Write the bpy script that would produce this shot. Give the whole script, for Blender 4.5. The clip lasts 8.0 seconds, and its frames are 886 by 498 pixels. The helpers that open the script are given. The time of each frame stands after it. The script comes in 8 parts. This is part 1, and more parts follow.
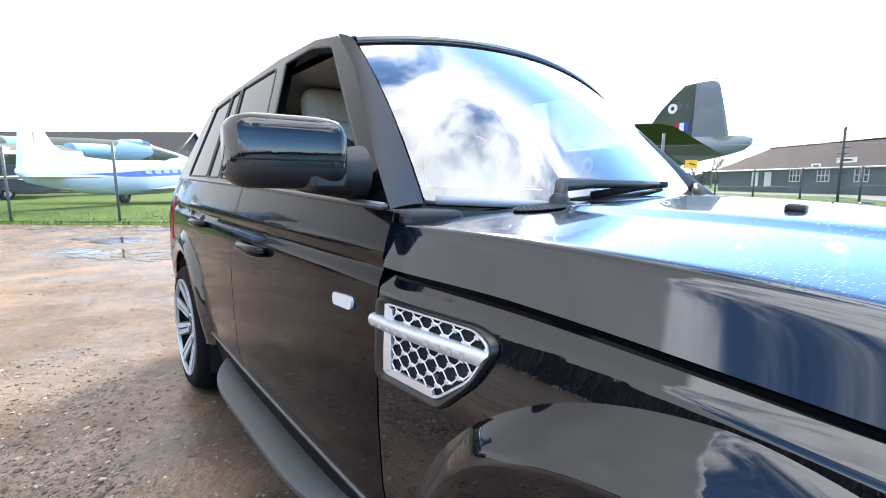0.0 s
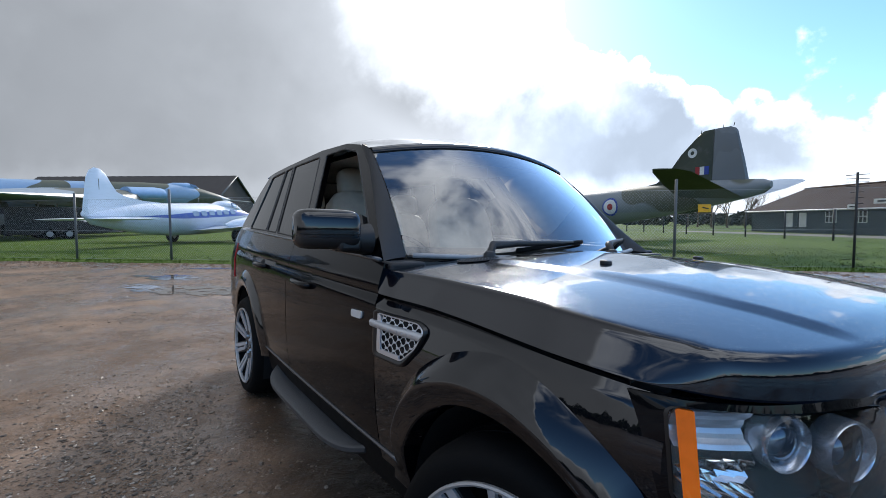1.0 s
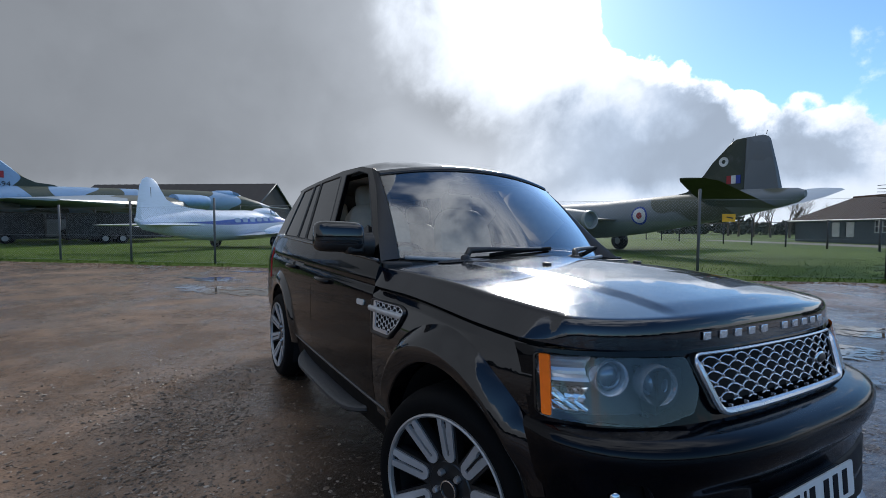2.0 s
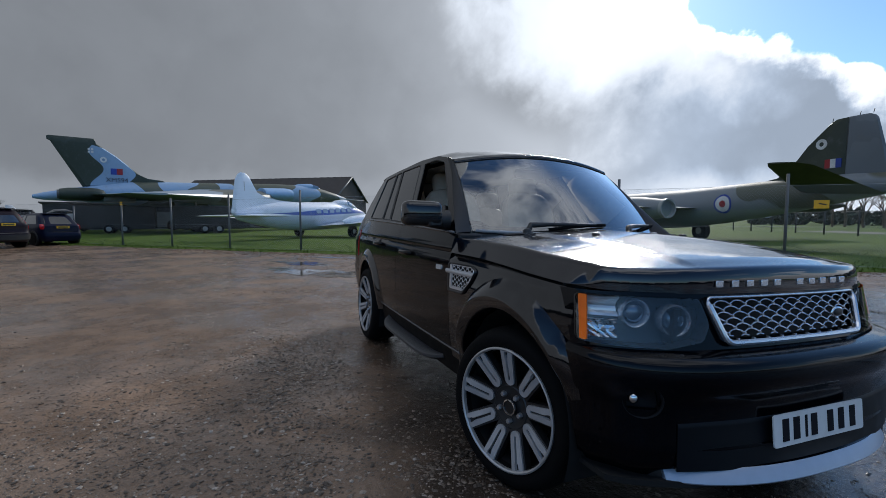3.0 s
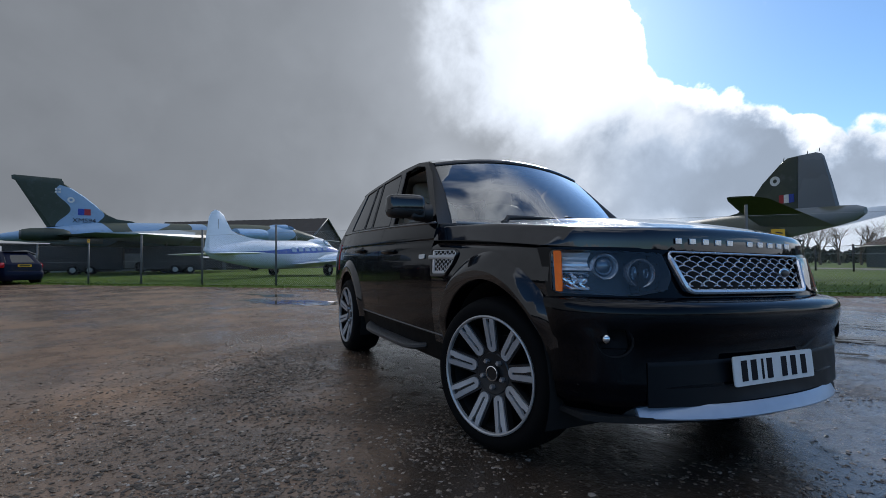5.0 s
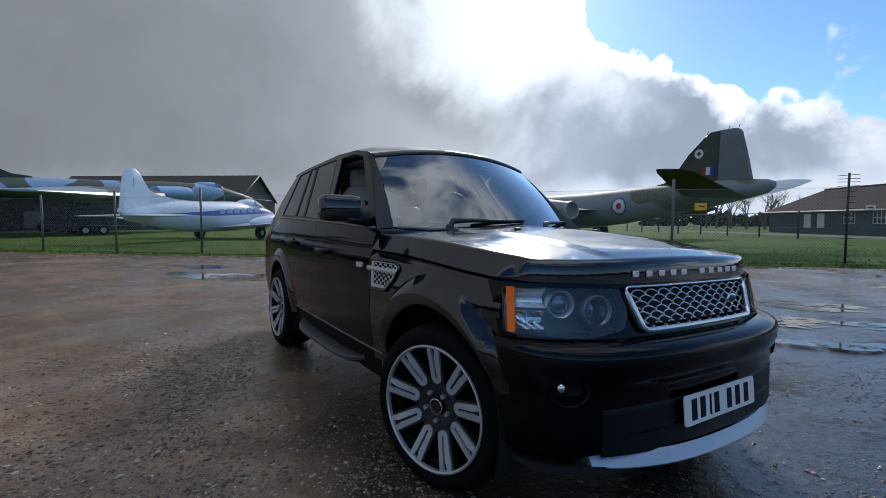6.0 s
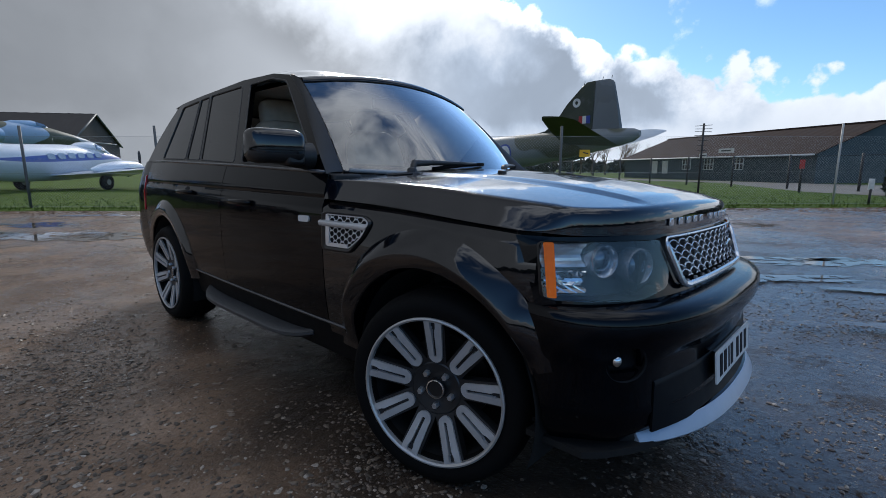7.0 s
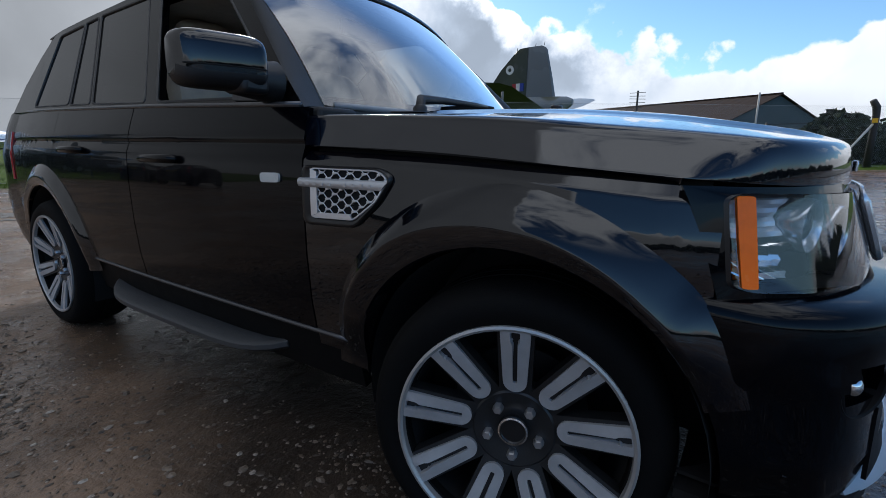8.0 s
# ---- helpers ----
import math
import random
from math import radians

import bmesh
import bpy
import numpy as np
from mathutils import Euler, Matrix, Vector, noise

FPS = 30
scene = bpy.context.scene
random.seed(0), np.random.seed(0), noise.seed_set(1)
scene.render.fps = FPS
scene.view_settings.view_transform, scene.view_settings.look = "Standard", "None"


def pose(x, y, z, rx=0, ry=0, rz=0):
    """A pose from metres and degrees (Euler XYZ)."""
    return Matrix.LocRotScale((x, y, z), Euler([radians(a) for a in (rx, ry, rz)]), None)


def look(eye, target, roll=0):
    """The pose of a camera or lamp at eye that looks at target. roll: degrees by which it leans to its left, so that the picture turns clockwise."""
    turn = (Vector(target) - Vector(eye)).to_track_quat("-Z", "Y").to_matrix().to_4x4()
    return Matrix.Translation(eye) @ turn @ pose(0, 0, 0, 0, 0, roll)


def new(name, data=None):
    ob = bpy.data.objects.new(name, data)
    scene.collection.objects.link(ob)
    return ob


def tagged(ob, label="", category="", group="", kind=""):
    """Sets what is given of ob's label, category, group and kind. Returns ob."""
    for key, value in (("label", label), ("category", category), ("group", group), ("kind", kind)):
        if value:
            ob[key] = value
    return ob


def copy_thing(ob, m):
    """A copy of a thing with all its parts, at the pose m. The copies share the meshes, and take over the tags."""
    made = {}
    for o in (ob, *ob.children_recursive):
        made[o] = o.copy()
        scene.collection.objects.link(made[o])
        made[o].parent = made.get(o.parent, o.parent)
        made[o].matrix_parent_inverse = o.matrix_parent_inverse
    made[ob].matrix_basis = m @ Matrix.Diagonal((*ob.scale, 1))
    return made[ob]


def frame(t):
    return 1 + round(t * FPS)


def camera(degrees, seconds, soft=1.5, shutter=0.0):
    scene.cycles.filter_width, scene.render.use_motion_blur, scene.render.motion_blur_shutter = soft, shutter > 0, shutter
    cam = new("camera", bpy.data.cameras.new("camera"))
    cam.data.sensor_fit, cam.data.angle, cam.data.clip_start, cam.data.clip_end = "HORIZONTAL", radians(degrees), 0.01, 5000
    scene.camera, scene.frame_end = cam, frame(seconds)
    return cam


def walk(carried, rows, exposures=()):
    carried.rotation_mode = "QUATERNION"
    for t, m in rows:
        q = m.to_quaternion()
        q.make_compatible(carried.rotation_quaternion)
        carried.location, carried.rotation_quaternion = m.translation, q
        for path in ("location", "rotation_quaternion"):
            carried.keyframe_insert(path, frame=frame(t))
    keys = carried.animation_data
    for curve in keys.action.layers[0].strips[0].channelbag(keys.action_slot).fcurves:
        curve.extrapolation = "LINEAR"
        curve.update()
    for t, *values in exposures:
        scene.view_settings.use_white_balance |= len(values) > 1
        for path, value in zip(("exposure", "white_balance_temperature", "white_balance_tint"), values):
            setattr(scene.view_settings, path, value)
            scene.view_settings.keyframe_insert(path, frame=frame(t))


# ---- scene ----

# the camera and its walk round the car
cam = camera(87.0, 8.0, soft=0.7)
PATH = [
    (0, (0.143, -1.318, 1.167), (-1.405, -0.085, 0.877), -0.3),
    (0.5, (0.485, -1.438, 1.235), (-1.152, -0.306, 1.032), -0.2),
    (1, (0.829, -1.591, 1.255), (-0.81, -0.45, 1.133), -0.3),
    (1.2, (0.941, -1.625, 1.273), (-0.694, -0.478, 1.153), -0.1),
    (2.3, (1.531, -1.75, 1.26), (-0.23, -0.805, 1.181), -0.0),
    (2.5, (1.638, -1.824, 1.251), (-0.15, -0.932, 1.171), -0.1),
    (3, (1.774, -1.887, 1.19), (-0.073, -1.132, 1.063), -0.1),
    (3.5, (1.834, -1.914, 1.017), (-0.042, -1.225, 0.946), -0.1),
    (4, (1.902, -1.985, 0.852), (0.055, -1.219, 0.908), -0.3),
    (5.5, (1.868, -1.976, 0.952), (0.102, -1.038, 0.936), -0.1),
    (6, (1.685, -1.888, 1.156), (0.005, -0.811, 1.035), -0.0),
    (6.5, (1.427, -1.942, 1.163), (-0.124, -0.7, 0.935), -0.0),
    (7, (1.094, -1.968, 1.133), (-0.246, -0.523, 0.79), -0.1),
    (7.5, (0.751, -1.879, 1.129), (-0.458, -0.338, 0.726), -0.1),
    (8, (0.428, -1.737, 1.018), (-0.658, -0.121, 0.562), -0.3),
]
walk(cam, [(t, look(eye, target, roll)) for t, eye, target, roll in PATH],
     exposures=[(0.0, 2.42, 6350, 10), (0.2, 2.12, 6300, 10), (0.4, 1.64, 6250, 10), (0.6, 1.28, 6200, 10), (0.8, 1.05, 6100, 10), (1.0, 0.75, 6050, 10), (1.3, 0.55, 6000, 10), (2.3, 0.12, 5950, 10), (3.0, 0.05, 5950, 10), (6.0, 0.05, 5930, 10), (7.0, 0.12, 5980, 10), (8.0, 0.22, 6040, 10)])

# ---- sky and sun ----
SUN_BEARING, SUN_HEIGHT = 138.5, 28.0
world = bpy.data.worlds.new("sky")
scene.world = world
world.use_nodes = True


class Nodes:
    """Small helper that adds and links shader nodes."""

    def __init__(self, tree):
        self.tree = tree
        tree.nodes.clear()

    def add(self, kind, props=None, **inputs):
        n = self.tree.nodes.new(kind)
        p = props or {}
        if "operation" in p:
            n.operation = p["operation"]
        if "use_clamp" in p:
            n.use_clamp = p["use_clamp"]
        if "interpolation_type" in p:
            n.interpolation_type, n.clamp = p["interpolation_type"], True
        if "data_type" in p:
            n.data_type = p["data_type"]
        if "feature" in p:
            n.feature = p["feature"]
        if "sky_type" in p:
            n.sky_type, n.sun_disc = p["sky_type"], False
            n.sun_elevation, n.sun_rotation = p["sun_elevation"], p["sun_rotation"]
            n.dust_density, n.air_density = p["dust_density"], p["air_density"]
        for k, v in inputs.items():
            self.put(n, k.replace("_", " "), v)
        return n

    def put(self, n, key, v):
        sock = n.inputs[int(key[1:])] if key[0] == "i" and key[1:].isdigit() else n.inputs[key]
        if isinstance(v, bpy.types.NodeSocket):
            self.tree.links.new(v, sock)
        else:
            sock.default_value = v

    def math(self, op, a, b=0.0, c=0.0, clamp=False):
        return self.add("ShaderNodeMath", {"operation": op, "use_clamp": clamp}, i0=a, i1=b, i2=c).outputs[0]

    def noise(self, vec, scale, detail=4.0, rough=0.55, distort=0.0):
        return self.add("ShaderNodeTexNoise", None, Vector=vec, Scale=scale, Detail=detail, Roughness=rough, Distortion=distort).outputs["Fac"]

    def span(self, v, a, b, lo=0.0, hi=1.0, soft=True):
        n = self.add("ShaderNodeMapRange", {"interpolation_type": "SMOOTHSTEP" if soft else "LINEAR"})
        for k, x in (("Value", v), ("From Min", a), ("From Max", b), ("To Min", lo), ("To Max", hi)):
            self.put(n, k, x)
        return n.outputs["Result"]

    def mix(self, f, a, b):
        n = self.add("ShaderNodeMix", {"data_type": "RGBA"})
        self.put(n, "i0", f)
        for k, v in (("i6", a), ("i7", b)):
            self.put(n, k, v if isinstance(v, bpy.types.NodeSocket) else (*v, 1.0))
        return n.outputs[2]


def sky_nodes():
    """Clear blue in the east and overhead, cumulus along its edge, a rain cloud in the west, the sun behind its rim."""
    g = Nodes(world.node_tree)
    out = g.add("ShaderNodeOutputWorld")
    d = g.add("ShaderNodeTexCoord").outputs["Generated"]
    sep = g.add("ShaderNodeSeparateXYZ", None, Vector=d)
    x, y, z = sep.outputs

    def ramp(v, pts):
        n = g.add("ShaderNodeValToRGB", None, Fac=v)
        el = n.color_ramp.elements
        n.color_ramp.interpolation = "B_SPLINE" if len(pts) < 4 else "LINEAR"
        for i, (p, c) in enumerate(pts):
            e = el[i] if i < 2 else el.new(1.0)
            e.position, e.color = (p + 180) / 360, (c, c, c, 1)
        return n.outputs[0]

    c, s = math.cos(radians(120)), math.sin(radians(120))
    turn = g.math("ARCTAN2", g.math("ADD", g.math("MULTIPLY", x, -s), g.math("MULTIPLY", y, c)), g.math("ADD", g.math("MULTIPLY", x, c), g.math("MULTIPLY", y, s)))
    a = g.math("ADD", g.math("MULTIPLY", turn, 1 / (2 * math.pi)), 0.5)
    e = g.math("MULTIPLY", g.math("ARCSINE", z), 180 / math.pi)
    up = g.math("MAXIMUM", z, 0.0)
    k = g.math("DIVIDE", 1.0, g.math("ADD", up, 0.25))
    deck = g.add("ShaderNodeCombineXYZ", None, X=g.math("MULTIPLY", x, k), Y=g.math("MULTIPLY", y, k), Z=g.math("MULTIPLY", z, 1.5)).outputs[0]
    sky = g.add("ShaderNodeTexSky", {"sky_type": "NISHITA", "sun_elevation": radians(SUN_HEIGHT),
                                     "sun_rotation": radians(90 - SUN_BEARING), "dust_density": 0.3, "air_density": 1.0}).outputs[0]
    sky = g.add("ShaderNodeVectorMath", {"operation": "MULTIPLY"}, i0=sky, i1=(0.078, 0.102, 0.124)).outputs[0]
    n1 = g.noise(d, 5.5, 9.0, 0.55, 0.15)
    n2 = g.noise(d, 14.0, 7.0, 0.6, 0.1)
    puff = g.add("ShaderNodeTexVoronoi", {"feature": "F1"}, Vector=g.add("ShaderNodeVectorMath", {"operation": "ADD"}, i0=d, i1=g.add("ShaderNodeVectorMath", {"operation": "SCALE"}, Vector=g.add("ShaderNodeTexNoise", None, Vector=d, Scale=16.0, Detail=5.0).outputs["Color"], Scale=0.09).outputs[0]).outputs[0], Scale=13.0).outputs["Distance"]
    n3 = g.noise(d, 3.2, 4.0, 0.5)
    line = ramp(a, [(-180, 0.05), (-120, 0.04), (-60, 0.06), (-35, 0.10), (-26, 0.09), (-10, 0.115), (2, 0.165), (10, 0.20), (14, 0.30), (20, 0.60), (30, 1.0), (80, 1.0), (115, 0.7), (145, 0.15), (180, 0.05)])
    edge = g.math("ADD", g.math("MULTIPLY", line, 100.0), g.math("MULTIPLY", g.math("SUBTRACT", n1, 0.5), 15.0))
    edge = g.math("ADD", edge, g.math("MULTIPLY", g.math("SUBTRACT", 0.42, puff), 4.5))
    q = g.math("SUBTRACT", edge, e)
    amount = g.span(q, -0.35, 0.6)
    sunv = (math.cos(radians(SUN_BEARING)) * math.cos(radians(SUN_HEIGHT)), math.sin(radians(SUN_BEARING)) * math.cos(radians(SUN_HEIGHT)), math.sin(radians(SUN_HEIGHT)))
    near = g.add("ShaderNodeVectorMath", {"operation": "DOT_PRODUCT"}, i0=d, i1=sunv).outputs["Value"]
    rim = g.span(near, 0.80, 1.0, 0.92, 1.65)
    body = ramp(a, [(-180, 0.55), (-60, 0.80), (-38, 1.0), (-27, 0.85), (-18, 0.55), (-6, 0.43), (5, 0.45), (13, 0.55), (20, 0.58), (34, 0.41), (50, 0.29), (75, 0.22), (130, 0.40), (180, 0.55)])
    body = g.math("ADD", body, g.span(g.math("ADD", near, g.math("MULTIPLY", g.math("SUBTRACT", n1, 0.5), 0.16)), 0.93, 1.0, 0.0, 0.60))
    body = g.math("SUBTRACT", body, g.math("MULTIPLY", g.span(g.math("ADD", e, g.math("MULTIPLY", g.math("SUBTRACT", n1, 0.5), 16.0)), 19.0, 10.0, 0.0, 0.22), g.span(near, 0.93, 0.97)))
    torn = ramp(a, [(-180, 0.1), (-70, 0.6), (-40, 1.0), (-5, 1.0), (16, 0.55), (28, 0.15), (60, 0.05), (180, 0.1)])
    tear = g.math("MULTIPLY", g.math("SUBTRACT", g.span(n1, 0.38, 0.60), 0.5), g.math("MULTIPLY", g.math("ADD", torn, 0.35), -0.17))
    body = g.math("MULTIPLY", body, g.math("ADD", tear, 1.0))
    body = g.math("MULTIPLY", body, g.span(n3, 0.25, 0.75, 0.92, 1.09))
    deep = g.span(g.math("ADD", q, g.math("ADD", g.math("MULTIPLY", g.math("SUBTRACT", n2, 0.5), 8.0), g.math("MULTIPLY", g.math("SUBTRACT", puff, 0.42), 6.0))), 0.4, 4.6)
    val = g.math("ADD", g.math("MULTIPLY", rim, g.math("SUBTRACT", 1.0, deep)), g.math("MULTIPLY", body, deep))
    foot = ramp(a, [(-180, 0.45), (-60, 0.55), (-20, 0.80), (10, 0.85), (22, 0.58), (38, 0.38), (70, 0.30), (130, 0.40), (180, 0.45)])
    f = g.math("MULTIPLY", g.span(g.math("ADD", e, g.math("MULTIPLY", g.math("SUBTRACT", n1, 0.5), 9.0)), 6.0, 2.5), 0.9)
    val = g.math("ADD", g.math("MULTIPLY", val, g.math("SUBTRACT", 1.0, f)), g.math("MULTIPLY", foot, f))
    cool = g.span(g.math("ABSOLUTE", g.math("ADD", g.math("MULTIPLY", turn, 180 / math.pi), 4.0)), 30.0, 12.0)
    cloud = g.add("ShaderNodeVectorMath", {"operation": "SCALE"}, Vector=g.mix(g.math("MULTIPLY", cool, g.span(val, 0.9, 0.5)), (0.975, 1.0, 1.03), (0.86, 0.97, 1.12)), Scale=val).outputs[0]
    # broken streaks of high cloud over the clear part
    streak = g.math("MULTIPLY", g.span(g.noise(deck, 2.6, 8.0, 0.58, 0.6), 0.37, 0.58), g.span(e, 34.0, 52.0, 0.0, 0.95))
    ahead = g.add("ShaderNodeVectorMath", {"operation": "DOT_PRODUCT"}, i0=d, i1=(-0.7, 0.714, 0.0)).outputs["Value"]
    streak = g.math("MULTIPLY", streak, g.span(ahead, 0.64, 0.32))
    wisps = g.math("MULTIPLY", g.span(n1, 0.555, 0.64), g.span(e, 30.0, 16.0, 0.0, 0.7))
    wisps = g.math("MULTIPLY", wisps, g.span(ahead, -0.1, 0.4))
    sky = g.mix(g.math("MAXIMUM", streak, wisps), sky, (1.15, 1.17, 1.2))
    sky = g.mix(amount, sky, cloud)
    sky = g.mix(g.span(z, 0.0, -0.03), sky, (0.07, 0.06, 0.05))
    bg = g.add("ShaderNodeBackground", None, Color=sky, Strength=1.0)
    world.node_tree.links.new(bg.outputs[0], out.inputs[0])
    out.is_active_output = True


sky_nodes()
sun = new("sun", bpy.data.lights.new("sun", "SUN"))
sun.data.energy, sun.data.angle, sun.data.color = 2.0, radians(10), (1.0, 0.91, 0.79)
_s = Vector((math.cos(radians(SUN_BEARING)) * math.cos(radians(SUN_HEIGHT)), math.sin(radians(SUN_BEARING)) * math.cos(radians(SUN_HEIGHT)), math.sin(radians(SUN_HEIGHT))))
sun.matrix_world = look(_s * 60, (0, 0, 0))

# ---- materials ----
def material(name, base, rough=0.5, metal=0.0, coat=0.0, coat_rough=0.03, var=0.12, scale=20.0, bump=0.0, bump_scale=200.0, spec=0.5, emit=0.0, dirt=None):
    """A painted, moulded or metal surface: grain and stains at two scales, fine relief."""
    m = bpy.data.materials.new(name)
    m.use_nodes = True
    g = Nodes(m.node_tree)
    out = g.add("ShaderNodeOutputMaterial")
    p = g.add("ShaderNodeBsdfPrincipled")
    c = g.add("ShaderNodeTexCoord").outputs["Object"]
    a, b = g.noise(c, scale * 0.12, 3.0), g.noise(c, scale, 5.0)
    f = g.math("ADD", g.math("MULTIPLY", a, 0.6), g.math("MULTIPLY", b, 0.4))
    lo = tuple(max(0.0, v * (1 - 2 * var)) for v in base)
    hi = tuple(v * (1 + 2 * var) for v in base)
    col = g.mix(g.span(f, 0.3, 0.7, soft=False), lo, hi)
    if dirt:
        col = g.mix(g.span(g.noise(c, scale * 0.4, 8.0, 0.7), 0.52, 0.75, 0.0, dirt[3]), col, dirt[:3])
    g.put(p, "Base Color", col)
    g.put(p, "Roughness", g.span(f, 0.25, 0.75, rough * 0.8, min(1.0, rough * 1.2), soft=False))
    g.put(p, "Metallic", metal)
    g.put(p, "Specular IOR Level", spec)
    g.put(p, "Coat Weight", coat)
    g.put(p, "Coat Roughness", coat_rough)
    if bump:
        bn = g.add("ShaderNodeBump", None, Strength=bump, Distance=0.01, Height=g.noise(c, bump_scale, 4.0)).outputs[0]
        g.put(p, "Normal", bn)
    if emit:
        g.put(p, "Emission Color", (*base, 1))
        g.put(p, "Emission Strength", emit)
    m.node_tree.links.new(p.outputs[0], out.inputs[0])
    return m


def paint_wet(name, base, drops, coat=1.0, ior=1.5):
    """Black lacquer with fine dust; drops: rain beads standing on it."""
    m = bpy.data.materials.new(name)
    m.use_nodes = True
    g = Nodes(m.node_tree)
    out = g.add("ShaderNodeOutputMaterial")
    c = g.add("ShaderNodeTexCoord").outputs["Object"]
    dust = g.noise(c, 7.0, 8.0, 0.65)
    p = g.add("ShaderNodeBsdfPrincipled", None, Metallic=0.0)
    g.put(p, "Base Color", g.mix(g.span(dust, 0.45, 0.8, 0.0, 0.10), base, (0.014, 0.013, 0.012)))
    g.put(p, "Roughness", g.span(dust, 0.3, 0.7, 0.10, 0.24))
    g.put(p, "Specular IOR Level", 0.05)
    g.put(p, "Coat Weight", coat)
    g.put(p, "Coat IOR", ior)
    g.put(p, "Coat Roughness", g.span(dust, 0.3, 0.75, 0.014, 0.030))
    if drops:
        warp = g.add("ShaderNodeTexVoronoi", {"feature": "F1"}, Vector=g.add("ShaderNodeMapping", None, Vector=c, Scale=(0.6, 1.0, 1.0)).outputs[0], Scale=270.0, Randomness=1.0)
        size = g.add("ShaderNodeSeparateColor", None, Color=warp.outputs["Color"]).outputs[0]
        bead = g.math("MULTIPLY", g.span(warp.outputs["Distance"], 0.34, 0.05), g.span(size, 0.25, 0.8))
        bead = g.math("MULTIPLY", bead, g.span(g.noise(c, 5.0, 3.0), 0.36, 0.56))
        tilt = g.add("ShaderNodeSeparateXYZ", None, Vector=g.add("ShaderNodeNewGeometry").outputs["True Normal"]).outputs[2]
        bead = g.math("MULTIPLY", bead, g.span(tilt, 0.80, 0.93))
        bn = g.add("ShaderNodeBump", None, Strength=0.17, Distance=0.003, Height=bead).outputs[0]
        g.put(p, "Coat Normal", bn)
        g.put(p, "Normal", bn)
    m.node_tree.links.new(p.outputs[0], out.inputs[0])
    return m


def glass_mat(name, tint, gloss_rough=0.0, ior=1.5, gain=1.0):
    m = bpy.data.materials.new(name)
    m.use_nodes = True
    g = Nodes(m.node_tree)
    out = g.add("ShaderNodeOutputMaterial")
    t = g.add("ShaderNodeBsdfTransparent", None, Color=(*tint, 1))
    s = g.add("ShaderNodeBsdfGlossy", None, Color=(1, 1, 1, 1), Roughness=gloss_rough)
    f = g.add("ShaderNodeFresnel", None, IOR=ior)
    mx = g.add("ShaderNodeMixShader", None, i0=g.math("MULTIPLY", f.outputs[0], gain, clamp=True), i1=t.outputs[0], i2=s.outputs[0])
    m.node_tree.links.new(mx.outputs[0], out.inputs[0])
    return m


PAINT = paint_wet("black_lacquer", (0.0006, 0.0010, 0.0024), False, coat=0.34)
PAINT_SHINE = paint_wet("black_lacquer_polished", (0.0008, 0.0014, 0.0036), False, coat=0.95, ior=1.6)
PAINT_WET = paint_wet("black_lacquer_with_rain", (0.0008, 0.0018, 0.0055), True, ior=1.65)
TRIM = material("black_trim", (0.012, 0.012, 0.013), 0.42, bump=0.15, bump_scale=500)
SATIN = material("satin_black", (0.009, 0.009, 0.010), 0.30)
GAP = material("dark_cavity", (0.004, 0.004, 0.004), 0.9)
RUBBER = material("tyre_rubber", (0.005, 0.005, 0.0052), 0.75, bump=0.2, bump_scale=300, spec=0.10, dirt=(0.02, 0.016, 0.012, 0.12))
ALLOY = material("machined_alloy", (0.44, 0.44, 0.45), 0.38, 0.35, scale=60, var=0.06)
ALLOY_DARK = material("dark_alloy", (0.035, 0.036, 0.038), 0.36, 0.6)
CHROME = material("chrome", (0.80, 0.81, 0.82), 0.09, 1.0, var=0.02)
LIPSILVER = material("satin_silver", (0.40, 0.45, 0.53), 0.42, 0.55, var=0.05)
LOWER_SATIN = material("satin_blue_black", (0.0022, 0.003, 0.005), 0.48, spec=0.20)
GRILLE_SILVER = material("satin_grille_silver", (0.72, 0.73, 0.76), 0.26, 0.8, var=0.04)
SILVER = material("silver_paint", (0.74, 0.76, 0.80), 0.30, 0.75, coat=0.6, var=0.04)
AMBER = material("amber_lens", (1.0, 0.19, 0.012), 0.25, spec=0.25, var=0.10, scale=40)
CLEARWHITE = material("clear_repeater", (0.62, 0.62, 0.60), 0.15, coat=1.0, var=0.04)
PLATE_WHITE = material("plate_white", (0.72, 0.72, 0.71), 0.4, var=0.04, dirt=(0.4, 0.36, 0.3, 0.4))
LEATHER = material("cream_leather", (0.48, 0.41, 0.32), 0.5, bump=0.2, bump_scale=160)
DASH = material("dash_plastic", (0.012, 0.012, 0.013), 0.6, bump=0.2, bump_scale=400)
SCREEN = glass_mat("windscreen_glass", (0.72, 0.78, 0.78), ior=1.5, gain=3.2)
PRIVACY = glass_mat("privacy_glass", (0.035, 0.04, 0.042), ior=1.53)
LENS = glass_mat("lamp_lens", (0.95, 0.96, 0.97), ior=1.52, gain=1.2)

# ---- building helpers ----
def lerp(a, b, t):
    return a + (b - a) * t


def interp(x, pts):
    return float(np.interp(x, [p[0] for p in pts], [p[1] for p in pts]))


